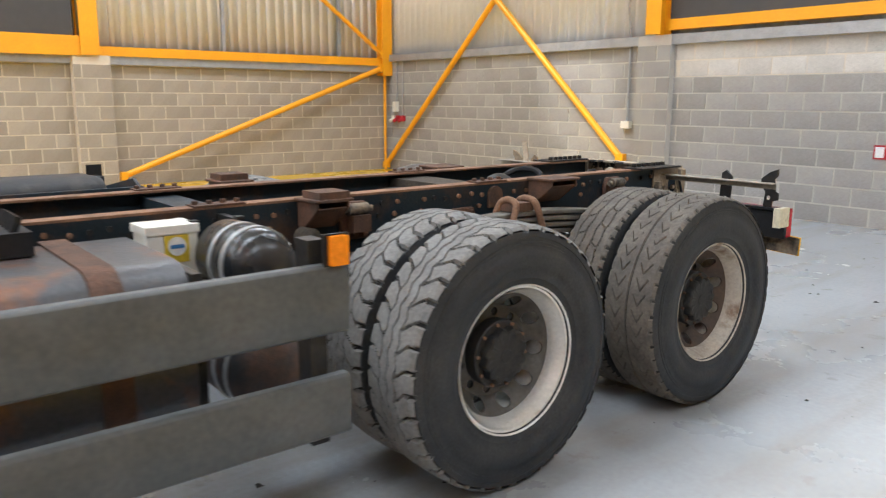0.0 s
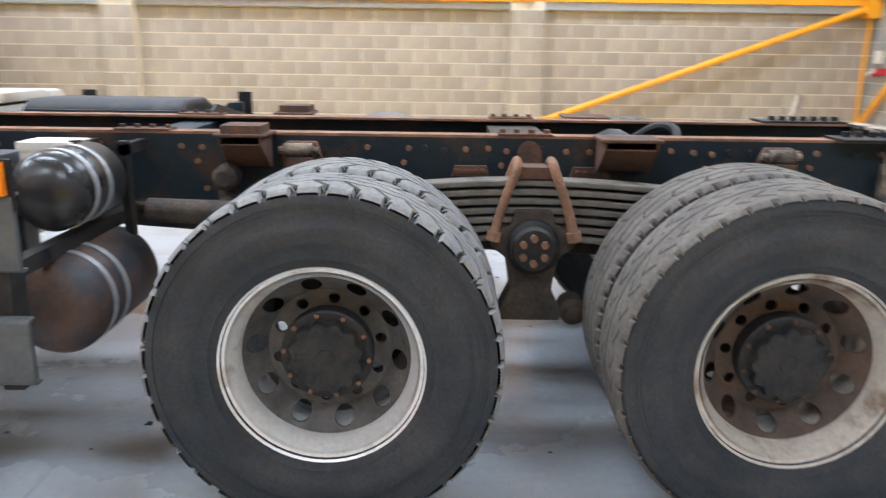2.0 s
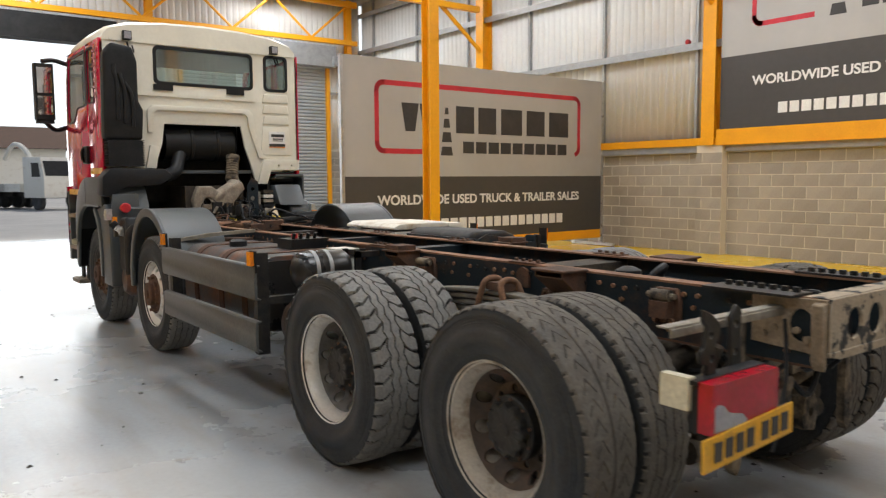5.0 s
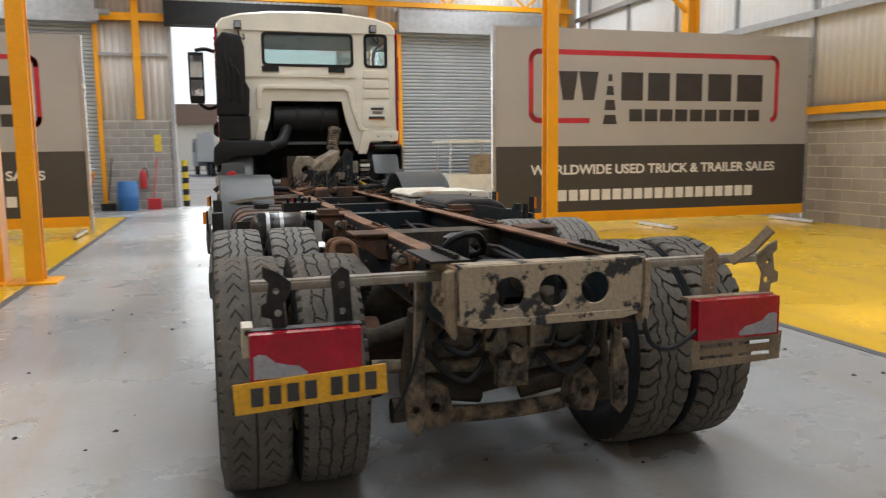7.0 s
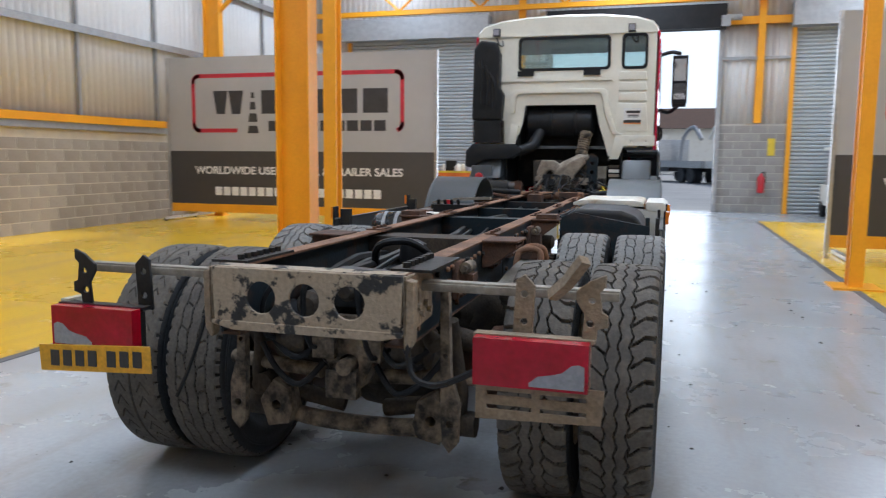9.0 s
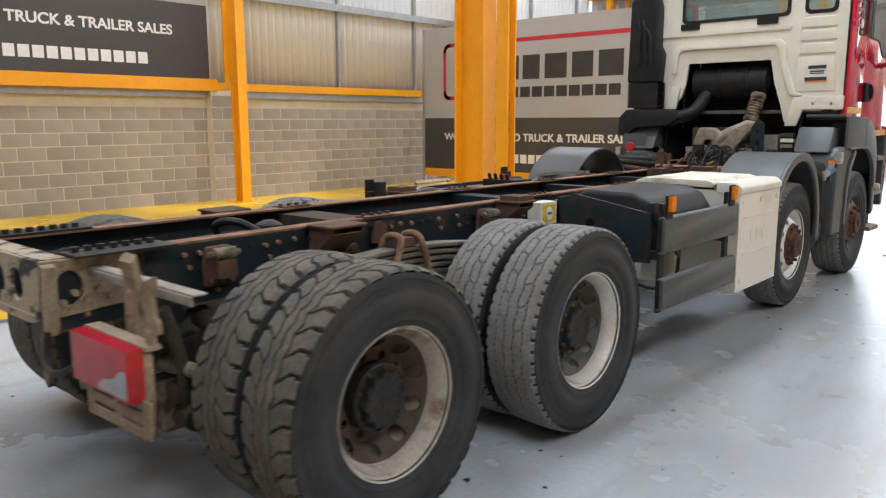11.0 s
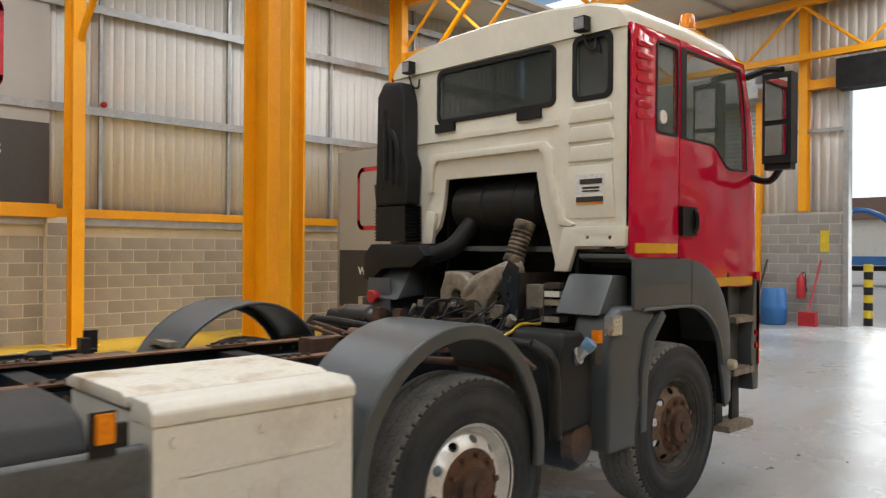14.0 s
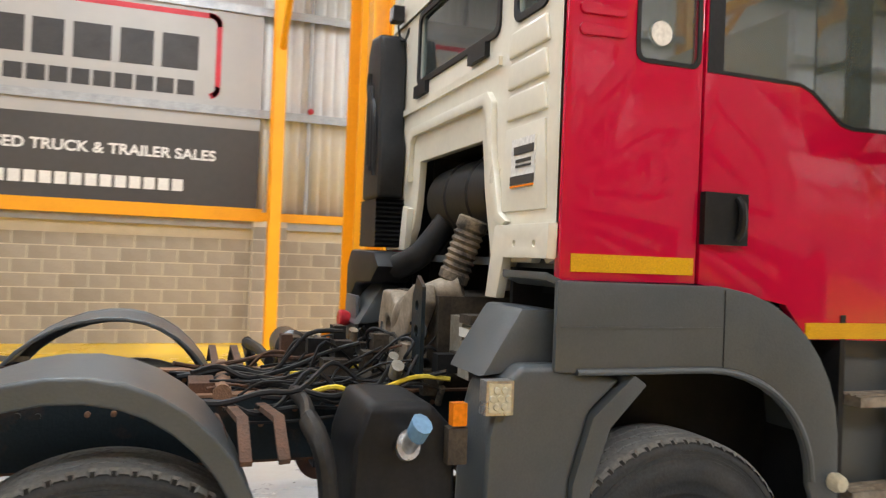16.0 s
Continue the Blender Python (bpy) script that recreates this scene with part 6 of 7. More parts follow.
# sides
for s in (-1, 1):
    x0, x1 = s * 1.17, s * 1.215
    bm = B()
    plate(bm, [(CY, 1.62), (7.37, 1.62), (7.378, 3.22), (CY, 3.22)], "x", x0, x1, [rounded(7.06, 7.35, 2.51, 3.15, 0.04)])
    side = part("cab_side_panel", bm, CAB_RED, truck, "glossy red cab side panel", bev=0.006)
    bm = B()
    plate(bm, rounded(7.048, 7.362, 2.498, 3.162, 0.045), "x", s * 1.21, s * 1.219, [rounded(7.066, 7.344, 2.516, 3.144, 0.035)])
    part("window_seal", bm, BLACK, side)
    bm = B()
    plate(bm, rounded(7.06, 7.35, 2.51, 3.15, 0.04), "x", s * 1.195, s * 1.2)
    o = part("side_window", bm, TEAL_GLASS, side)
    o.visible_shadow = False
    bm = B()
    lathe(bm, [(s * 1.2, 0.05), (s * 1.203, 0.05)], 20, "x", (0, 7.177, 2.63))
    part("round_sticker", bm, INK_WHITE, side)
    for k in range(7):
        z = 2.575 + 0.083 * k
        bm = B()
        plate(bm, ring(6.81, z + 0.02, 0.024, 6, a0=90, a1=270) + ring(6.985, z + 0.02, 0.016, 6, a0=-90, a1=90), "x", s * 1.205, s * 1.227)
        part("louvre", bm, CAB_RED, side, bev=0.011, seg=3)
    bm = B()
    box(bm, min(s * 1.215, s * 1.22), max(s * 1.215, s * 1.22), 6.785, 7.355, 1.655, 1.725)
    part("reflective_strip", bm, REFLECT_YELLOW, side, "yellow reflective strip")
    bm = B()
    win = [(7.475, 2.51), (7.88, 2.505), (7.96, 2.48), (8.03, 2.43), (8.13, 2.355), (8.2, 2.34), (8.49, 2.345), (8.47, 2.65), (8.41, 2.98), (8.35, 3.15), (7.475, 3.15)]
    plate(bm, [(7.388, 1.62), (7.85, 1.54), (7.98, 1.39), (8.64, 1.38), (8.67, 2.3), (8.6, 2.75), (8.44, 3.22), (7.388, 3.22)], "x", x0, x1, [win])
    door = part("cab_door", bm, CAB_RED, truck, "glossy red cab door, closed", bev=0.006)
    bm = B()
    plate(bm, [(7.396, 2.495), (7.885, 2.49), (7.95, 2.467), (8.02, 2.417), (8.125, 2.338), (8.2, 2.324), (8.507, 2.329), (8.487, 2.66), (8.425, 2.99), (8.36, 3.166), (7.396, 3.166)], "x", s * 1.212, s * 1.219, [win])
    part("window_seal", bm, BLACK, door)
    bm = B()
    plate(bm, win, "x", s * 1.195, s * 1.2)
    o = part("door_window", bm, TEAL_GLASS, door)
    o.visible_shadow = False
    bm = B()
    box(bm, min(s * 1.212, s * 1.245), max(s * 1.212, s * 1.245), 7.385, 7.605, 1.785, 2.0)
    hd = part("door_handle", bm, BLACK, truck, "black recessed door handle", bev=0.02)
    bm = B()
    tube(bm, [(s * 1.24, 7.55, 1.81), (s * 1.262, 7.56, 1.85), (s * 1.262, 7.56, 1.94), (s * 1.24, 7.55, 1.98)], 0.018, 8)
    part("grip", bm, BLACK, hd)
    bm = B()
    box(bm, min(s * 1.215, s * 1.221), max(s * 1.215, s * 1.221), 7.96, 8.61, 1.395, 1.465)
    part("reflective_strip", bm, REFLECT_YELLOW, door, "yellow reflective strip")
    # mirrors
    mx = s * 1.49
    bm = B()
    tube(bm, [(s * 1.2, 8.5, 3.12), (s * 1.35, 8.55, 3.17), (mx, 8.5, 3.14)], 0.03, 8)
    ma = part("mirror_arm", bm, BLACK, truck, "black mirror arm")
    bm = B()
    tube(bm, [(s * 1.2, 8.6, 2.3), (s * 1.35, 8.62, 2.26), (mx, 8.5, 2.36)], 0.03, 8)
    part("lower_arm", bm, BLACK, ma)
    bm = B()
    box(bm, mx - 0.11, mx + 0.11, 8.4, 8.53, 2.38, 3.1)
    part("mirror_housing", bm, BLACK, ma, "tall black mirror housing", bev=0.045, seg=3)
    bm = B()
    box(bm, mx - 0.085, mx + 0.085, 8.388, 8.398, 2.72, 3.05)
    box(bm, mx - 0.085, mx + 0.085, 8.388, 8.398, 2.44, 2.68)
    part("mirror_glass", bm, MIRROR, ma)
    bm = B()
    box(bm, mx - 0.1, mx + 0.1, 8.42, 8.52, 2.33, 2.39)
    part("mirror_foot", bm, BLACK, ma, bev=0.02)
    # grey wing and rear leg over the front axle
    top = [(6.7, 1.62), (7.45, 1.615)] + ring(7.45, 0.94, 0.67, 9, a0=85, a1=4) + [(8.13, 0.55), (8.04, 0.5)]
    inner = ring(7.4, 0.8, 0.555, 9, a0=0, a1=78, r2=0.46) + [(7.4, 1.26), (6.95, 1.26), (6.7, 1.275)]
    bm = B()
    plate(bm, top + [(7.98, 0.74)] + inner, "x", s * 1.235, s * 1.265)
    wing = part("wheel_wing", bm, FENDER, truck, "grey plastic wheel wing under the cab", bev=0.012)
    bm = B()
    shell = [(6.66, 1.65), (6.74, 1.62), (7.45, 1.615)] + ring(7.45, 0.94, 0.67, 9, a0=85, a1=4)
    plate(bm, shell + [(p, q - 0.03) for p, q in reversed(shell)], "x", s * 0.85, s * 1.24)
    part("wing_top", bm, FENDER, wing, bev=0.006)
    bm = B()
    box(bm, min(s * 1.262, s * 1.2665), max(s * 1.262, s * 1.2665), 7.48, 7.486, 1.275, 1.6)
    part("seam", bm, BLACK, wing)
    bm = B()
    box(bm, min(s * 1.262, s * 1.268), max(s * 1.262, s * 1.268), 6.72, 7.47, 1.44, 1.448)
    part("crease", bm, FENDER, wing, bev=0.002, seg=1)
    bm = B()
    rim = [(6.8, 1.275), (7.0, 1.275), (7.38, 1.275)] + ring(7.4, 0.8, 0.57, 9, a0=78, a1=2, r2=0.475)
    tube(bm, [(s * 1.268, p, q) for p, q in rim], 0.014, 8, 3)
    part("arch_bead", bm, FENDER, wing)
    bm = B()
    lip = [(6.86, 0.5), (6.88, 0.85), (6.96, 1.06), (7.12, 1.22)]
    plate(bm, [(6.79, 0.5), (6.8, 0.87), (6.88, 1.1), (7.06, 1.26)] + lip[::-1], "x", s * 1.1, s * 1.27)
    part("arch_lip", bm, FENDER, wing, bev=0.01)
    bm = B()
    plate(bm, [(6.4, 0.42), (6.8, 0.42), (6.8, 0.88), (6.88, 1.12), (7.02, 1.24), (6.74, 1.3), (6.56, 1.3), (6.46, 1.2), (6.42, 1.05)], "x", s * 0.95, s * 1.25)
    part("wing_leg", bm, FENDER, wing, "grey plastic splash panel behind the wheel", bev=0.03, seg=3)
    bm = B()
    plate(bm, [(6.42, 1.24), (6.8, 1.28), (6.8, 1.5), (6.6, 1.51), (6.5, 1.36)], "x", s * 0.8, s * 1.16)
    part("splash_top", bm, FENDER, wing, bev=0.03)
    # entry steps in front of the wheel: two in the box, the lowest one hanging on straps
    bm = B()
    plate(bm, [(8.2, 0.66), (8.66, 0.62), (8.7, 1.44), (8.25, 1.44)], "x", s * 0.85, s * 1.12)
    st = part("step_box", bm, FENDER, truck, "grey entry step box", bev=0.02)
    bm = B()
    plate(bm, [(8.6, 0.56), (8.7, 0.56), (8.74, 1.44), (8.62, 1.44), (8.56, 0.9)], "x", s * 1.1, s * 1.235, [rounded(8.62, 8.67, 0.98, 1.02, 0.015, 3), rounded(8.62, 8.67, 0.88, 0.92, 0.015, 3)])
    part("side_cheek", bm, FENDER, st, bev=0.012)
    for z, y0, y1 in ((0.29, 8.16, 8.6), (0.7, 8.24, 8.62), (1.09, 8.27, 8.62)):
        bm = B()
        comb = [(1.02, z), (1.24, z), (1.24, z + 0.045)]
        for k in range(5, -1, -1):
            comb += [(1.046 + 0.034 * k, z + 0.045), (1.044 + 0.034 * k, z + 0.054), (1.034 + 0.034 * k, z + 0.054), (1.032 + 0.034 * k, z + 0.045)]
        plate(bm, [(s * p, q) for p, q in comb] + [(s * 1.02, z + 0.045)], "y", y0, y1)
        part("step", bm, ALLOY, st, "worn alloy tread plate")
    for y in (8.2, 8.5):
        bm = B()
        plate(bm, [(y - 0.04, 0.72), (y + 0.07, 0.72), (y + 0.08, 0.33), (y - 0.06, 0.33)], "x", s * 1.1, s * 1.13)
        part("hanging_strap", bm, RUBBER, st, "black rubber strap", bev=0.006)
    bm = B()
    box(bm, min(s * 1.16, s * 1.235), max(s * 1.16, s * 1.235), 8.66, 8.72, 0.75, 1.5)
    part("corner_panel", bm, CAB_RED, st, "red front corner panel", bev=0.03)
    bm = B()
    lathe(bm, [(s * 1.265, 0.035), (s * 1.29, 0.04), (s * 1.32, 0.03), (s * 1.325, 0.005)], 14, "x", (0, 8.09, 0.81))
    part("corner_lamp", bm, LENS_CREAM, wing, "round white marker lamp")
    # work lamp, indicator and tank behind the leg
    bm = B()
    box(bm, s * 1.25 - 0.03, s * 1.25 + 0.03, 6.39, 6.51, 1.125, 1.25)
    wl = part("flood_lamp", bm, SILVER, truck, "square silver flood lamp with round diodes", bev=0.012)
    bm = B()
    box(bm, s * 1.281 - 0.002, s * 1.281 + 0.002, 6.402, 6.498, 1.135, 1.24)
    part("lens", bm, LENS_CREAM, wl)
    for k in range(7):
        bm = B()
        a = 2 * math.pi * k / 6
        rr = 0 if k == 6 else 0.034
        lathe(bm, [(s * 1.283, 0.014), (s * 1.289, 0.011)], 10, "x", (0, 6.45 + rr * math.cos(a), 1.187 + rr * math.sin(a)))
        part("diode", bm, LENS_CREAM, wl)
    bm = B()
    box(bm, s * 1.22 - 0.022, s * 1.22 + 0.022, 6.27, 6.33, 1.085, 1.165)
    ind = part("side_indicator", bm, AMBER, truck, "orange side indicator on a bracket", bev=0.01)
    bm = B()
    box(bm, s * 1.2 - 0.03, s * 1.2 + 0.03, 6.26, 6.34, 0.955, 1.075)
    part("bracket", bm, GRIME, ind, bev=0.005)
    bm = B()
    plate(bm, [(5.86, 0.6), (6.32, 0.6), (6.32, 1.05), (6.2, 1.16), (5.94, 1.17), (5.88, 1.02)], "x", s * 0.78, s * 1.18)
    rt = part("reservoir", bm, BLACK, truck, "black plastic reservoir beside the frame", bev=0.04, seg=3)
    bm = B()
    cyl(bm, (s * 1.17, 6.1, 1.01), (s * 1.21, 6.1, 1.025), 0.05, 18)
    cyl(bm, (s * 1.2, 6.1, 1.02), (s * 1.25, 6.115, 1.065), 0.034, 14)
    part("filler_neck", bm, SILVER, rt)
    bm = B()
    cyl(bm, (s * 1.25, 6.115, 1.065), (s * 1.285, 6.125, 1.11), 0.04, 10, 0.044)
    part("filler_cap", bm, BLUE_CAP if s > 0 else BLACK, rt, "pale blue filler cap" if s > 0 else "")
    bm = B()
    lathe(bm, [(s * 0.85, 0.05), (s * 0.9, 0.17), (s * 1.1, 0.17), (s * 1.16, 0.12), (s * 1.17, 0.02)], 24, "x", (0, 6.22, 0.5))
    part("air_drum", bm, TANK_RUST, truck, "rusty round air drum")
    bm = B()
    tube(bm, [(s * 1.05, 5.72, 1.1), (s * 1.16, 5.75, 1.04), (s * 1.18, 5.78, 0.9), (s * 1.18, 5.8, 0.6)], 0.04, 10)
    tube(bm, [(s * 0.42, 5.78, 1.08), (s * 0.8, 5.76, 1.1), (s * 1.05, 5.72, 1.1)], 0.03, 10)
    part("guard_tube", bm, HUB, truck)
    for y in (5.48, 5.62):
        bm = B()
        plate(bm, [(s * 0.42, 1.04), (s * 0.95, 1.1), (s * 1.12, 1.0), (s * 1.12, 0.985), (s * 0.95, 1.08), (s * 0.42, 1.02)], "y", y - 0.022, y + 0.022)
        part("stay_bar", bm, RUST, truck, "rusty flat stay bar")
# engine tunnel under the cab
for x in (-0.78, 0.74):
    bm = B()
    plate(bm, [(CY + 0.06, 1.5), (8.3, 1.5), (8.3, 2.36), (CY + 0.06, 2.36)], "x", x, x + 0.03)
    part("tunnel_wall", bm, BLACK, truck, "black lining of the engine tunnel", bev=0.004, seg=1)
bm = B()
plate(bm, [(-0.75, 1.1), (0.74, 1.1), (0.74, 2.34), (-0.75, 2.34)], "y", 7.55, 7.58)
part("tunnel_bulkhead", bm, BLACK, truck, bev=0.004, seg=1)
# front and interior of the cab
bm = B()
plate(bm, [(-1.19, 0.62), (1.19, 0.62), (1.19, 2.3), (-1.19, 2.3)], "y", 8.68, 8.74)
part("cab_front", bm, CAB_RED, truck, "red cab front", bev=0.01)
bm = B()
vs = [bm.verts.new(p) for p in ((-1.15, 8.7, 2.3), (1.15, 8.7, 2.3), (1.08, 8.5, 3.2), (-1.08, 8.5, 3.2))]
bm.faces.new(vs)
o = part("windscreen", bm, TEAL_GLASS, truck)
o.visible_shadow = False
bm = B()
box(bm, -1.16, 1.16, CY + 0.06, 8.66, 1.66, 1.7)
part("cab_floor", bm, FENDER, truck)
bm = B()
box(bm, -1.15, 1.15, 8.25, 8.64, 1.7, 2.2)
part("dashboard", bm, FENDER, truck, bev=0.06)
for x in (-0.62, 0.62):
    bm = B()
    box(bm, x - 0.26, x + 0.26, 7.45, 7.95, 1.7, 2.15)
    box(bm, x - 0.25, x + 0.25, 7.32, 7.46, 2.1, 2.75)
    part("cab_seat", bm, LINING, truck, "grey cloth cab seat", bev=0.05, seg=3)
bm = B()
n = 28
rows = []
for i in range(n):
    a = 2 * math.pi * i / n
    c = Vector((0.62 + 0.23 * math.cos(a), 8.1 + 0.1 * math.sin(a), 2.36 + 0.2 * math.sin(a)))
    rows.append(tuple(c))
tube(bm, rows + [rows[0]], 0.018, 6, 0)
part("steering_wheel", bm, BLACK, truck)
# two assumed pale panels, added so the cab looks brighter through its glass
bm = B()
box(bm, -1.08, 1.08, CY + 0.1, 8.3, 3.16, 3.19)
part("headlining", bm, LINING, truck, "pale grey cab headlining added to brighten the windows")
bm = B()
plate(bm, [(-1.15, 2.36), (1.15, 2.36), (1.15, 2.7), (-1.15, 2.7)], "y", CY + 0.06, CY + 0.08)
part("rear_trim", bm, LINING, truck, "pale grey cab rear trim added to brighten the windows")

# ---- behind the cab: intake tower, air filter, engine ----
bm = B()
plate(bm, [(-1.23, 2.05), (-0.82, 2.05), (-0.8, 2.4), (-0.85, 2.5), (-0.85, 2.95), (-0.9, 3.12), (-1.12, 3.15), (-1.21, 3.03)], "y", 6.54, 6.73)
tw = part("intake_tower", bm, BLACK, truck, "tall black plastic air intake tower", bev=0.035, seg=3)
for k in range(3):
    bm = B()
    tube(bm, [(-0.92 - 0.08 * k, 6.54, 2.2 + 0.04 * k), (-0.92 - 0.08 * k, 6.535, 2.5 + 0.1 * k), (-0.95 - 0.08 * k, 6.535, 2.62 + 0.1 * k), (-1.0 - 0.05 * k, 6.54, 2.7 + 0.1 * k)], 0.024, 8)
    part("snorkel_rib", bm, BLACK, tw)
bm = B()
zz = [1.74 + 0.0145 * k for k in range(22)]
plate(bm, [(-1.22 if k % 2 else -1.19, z) for k, z in enumerate(zz)] + [(-0.8 if k % 2 else -0.83, z) for k, z in reversed(list(enumerate(zz)))], "y", 6.53, 6.73)
part("bellows", bm, BLACK, tw)
bm = B()
plate(bm, [(-1.3, 1.4), (-1.29, 1.62), (-1.2, 1.72), (-0.6, 1.71), (-0.5, 1.62), (-0.66, 1.52), (-1.04, 1.5), (-1.2, 1.38)], "y", 6.46, 6.74)
part("intake_duct", bm, BLACK, truck, bev=0.03)
bm = B()
lathe(bm, [(-0.5, 0.08), (-0.49, 0.2), (-0.2, 0.21), (-0.19, 0.222), (-0.16, 0.222), (-0.15, 0.21), (0.12, 0.21), (0.13, 0.222), (0.16, 0.222), (0.17, 0.21), (0.36, 0.2), (0.4, 0.15), (0.41, 0.05)], 36, "x", (0, 6.98, 2.03))
part("air_filter", bm, BLACK, truck, "large black drum-shaped air filter")
bm = B()
tube(bm, [(-0.32, 6.86, 1.9), (-0.37, 6.78, 1.78), (-0.43, 6.7, 1.68), (-0.58, 6.62, 1.62)], 0.078, 16)
part("intake_hose", bm, BLACK, truck)
bm = B()
lathe(bm, [(-0.24, 0.058), (-0.14, 0.068), (-0.13, 0.082), (-0.1, 0.082)] + [(-0.09 + 0.0165 * k, 0.07 if k % 2 else 0.084) for k in range(15)] + [(0.16, 0.084), (0.19, 0.084), (0.2, 0.07)], 22, "z")
for v in bm.verts:
    v.co = pose(0.28, 6.7, 1.7, -16, 10, 0) @ v.co
part("ribbed_hose", bm, MUD_DARK, truck, "dusty ribbed intake hose")
bm = B()
tube(bm, [(0.3, 6.7, 1.55), (0.2, 6.55, 1.48), (0.05, 6.48, 1.4), (-0.05, 6.5, 1.3)], 0.075, 14)
part("cast_elbow", bm, ALLOY, truck, "cast alloy pipe elbow")
bm = B()
plate(bm, [(-0.28, 1.08), (0.14, 1.08), (0.2, 1.3), (0.34, 1.46), (0.3, 1.56), (0.16, 1.5), (0.04, 1.42), (-0.08, 1.5), (-0.24, 1.5), (-0.3, 1.34)], "y", 6.42, 6.55, [ring(-0.12, 1.3, 0.06, 14)])
part("cast_bracket", bm, ALLOY, truck, "dusty cast alloy engine bracket", bev=0.025, seg=3)
bm = B()
plate(bm, [(0.36, 1.1), (0.5, 1.1), (0.5, 1.55), (0.42, 1.6), (0.36, 1.5)], "y", 6.4, 6.42, [ring(0.43, 1.2, 0.025, 12), ring(0.43, 1.34, 0.03, 12), ring(0.43, 1.46, 0.025, 12)])
part("hose_bracket", bm, FRAME, truck, "dark bracket with round holes")
for k in range(5):
    bm = B()
    z = 1.16 + 0.06 * k
    box(bm, 0.63, 0.76, 6.55, 6.66, z, z + 0.04)
    part("terminal", bm, (WEATHERED, BLACK, ALLOY, BOX_WHITE, GRIME)[k], truck, bev=0.006)
bm = B()
box(bm, -0.36, 0.36, 6.55, 7.6, 0.95, 1.5)
part("engine_block", bm, GRIME, truck, "grimy engine block", bev=0.05, seg=2)
bm = B()
lathe(bm, [(5.6, 0.08), (5.75, 0.13), (6.1, 0.18), (6.35, 0.24), (6.55, 0.26)], 24, "y", (0, 0, 0.9))
part("gearbox", bm, GRIME, truck, "dirty cast alloy gearbox")
random.seed(11)
for k in range(34):
    x, y, z = random.uniform(-0.3, 0.55), random.uniform(5.95, 6.6), random.uniform(1.06, 1.26)
    a, b, c = random.uniform(0.02, 0.06), random.uniform(0.02, 0.07), random.uniform(0.02, 0.06)
    bm = B()
    if k % 3 == 2:
        cyl(bm, (x, y, z - c), (x + 0.05, y, z + c), a * 0.6, 12)
    else:
        box(bm, x - a, x + a, y - b, y + b, z - c, z + c)
    part("engine_fitting", bm, (GRIME, BLACK, MUD_DARK, HUB, ALLOY, WEATHERED)[k % 6], truck, bev=0.008)
for k in range(46):
    x0, z0, y = random.uniform(-0.3, 0.6), random.uniform(1.0, 1.1), random.uniform(5.2, 5.9)
    p = []
    for i in range(6):
        p.append((x0 + random.uniform(-0.09, 0.09), y, z0 + random.uniform(-0.02, 0.05) + (random.uniform(0, 0.2) if i > 3 else 0)))
        y += random.uniform(0.1, 0.24)
    bm = B()
    tube(bm, p, random.choice((0.006, 0.008, 0.011)), 6, 4)
    part("engine_cable", bm, (LABEL_YELLOW if k in (17, 29) else RUST if k % 9 == 4 else BLACK), truck)
for k in range(16):
    x0, z0, y0 = random.uniform(-0.3, 0.5), random.uniform(1.1, 1.3), random.uniform(6.25, 6.5)
    r = random.uniform(0.05, 0.12)
    bm = B()
    tube(bm, [(x0 + r * math.cos(a), y0 + 0.4 * r * math.sin(2 * a), z0 + r * math.sin(a)) for a in [i * 0.75 + k for i in range(7)]], random.choice((0.006, 0.009)), 6, 4)
    part("cable_loop", bm, BLACK, truck)
bm = B()
box(bm, 0.45, 0.6, 6.58, 6.7, 1.15, 1.42)
part("control_unit", bm, WEATHERED, truck, "bare metal control unit", bev=0.01)
bm = B()
plate(bm, [(-1.24, 1.06), (-0.9, 1.06), (-0.92, 1.42), (-1.2, 1.42)], "y", 6.44, 6.47)
kp = part("knob_panel", bm, FENDER, truck, "grey panel with a red knob", bev=0.01)
bm = B()
lathe(bm, [(6.36, 0.05), (6.37, 0.058), (6.41, 0.055), (6.44, 0.04)], 18, "y", (-1.08, 0, 1.26))
part("red_knob", bm, RED, kp, "red push knob")
bm = B()
lathe(bm, [(-0.75, 0.02), (-0.72, 0.1), (-0.4, 0.11), (-0.38, 0.09), (-0.25, 0.085)], 22, "x", (-0.2, 5.95, 1.12))
part("dryer_canister", bm, BLACK_GLOSS, truck, "black canister with silver bands")
for q in ((-0.5, -0.42, 5.85, 5.92, 1.06, 1.22), (-0.52, -0.44, 6.1, 6.16, 1.06, 1.2), (0.1, 0.3, 5.3, 5.42, 1.0, 1.1), (-0.2, -0.05, 4.9, 5.1, 1.0, 1.09)):
    bm = B()
    box(bm, *q)
    part("rail_fitting", bm, RUST, truck, bev=0.01)
bm = B()
plate(bm, [(-0.62, 1.3), (0.62, 1.3), (0.56, 2.3), (-0.58, 2.3)], "y", 7.25, 7.27)
box(bm, -0.6, 0.58, 6.86, 7.27, 2.3, 2.32)
box(bm, -0.62, -0.6, 6.86, 7.27, 1.5, 2.3)
box(bm, 0.58, 0.6, 6.86, 7.27, 1.5, 2.3)
part("engine_tunnel", bm, HUB, truck, "dark engine tunnel under the cab")
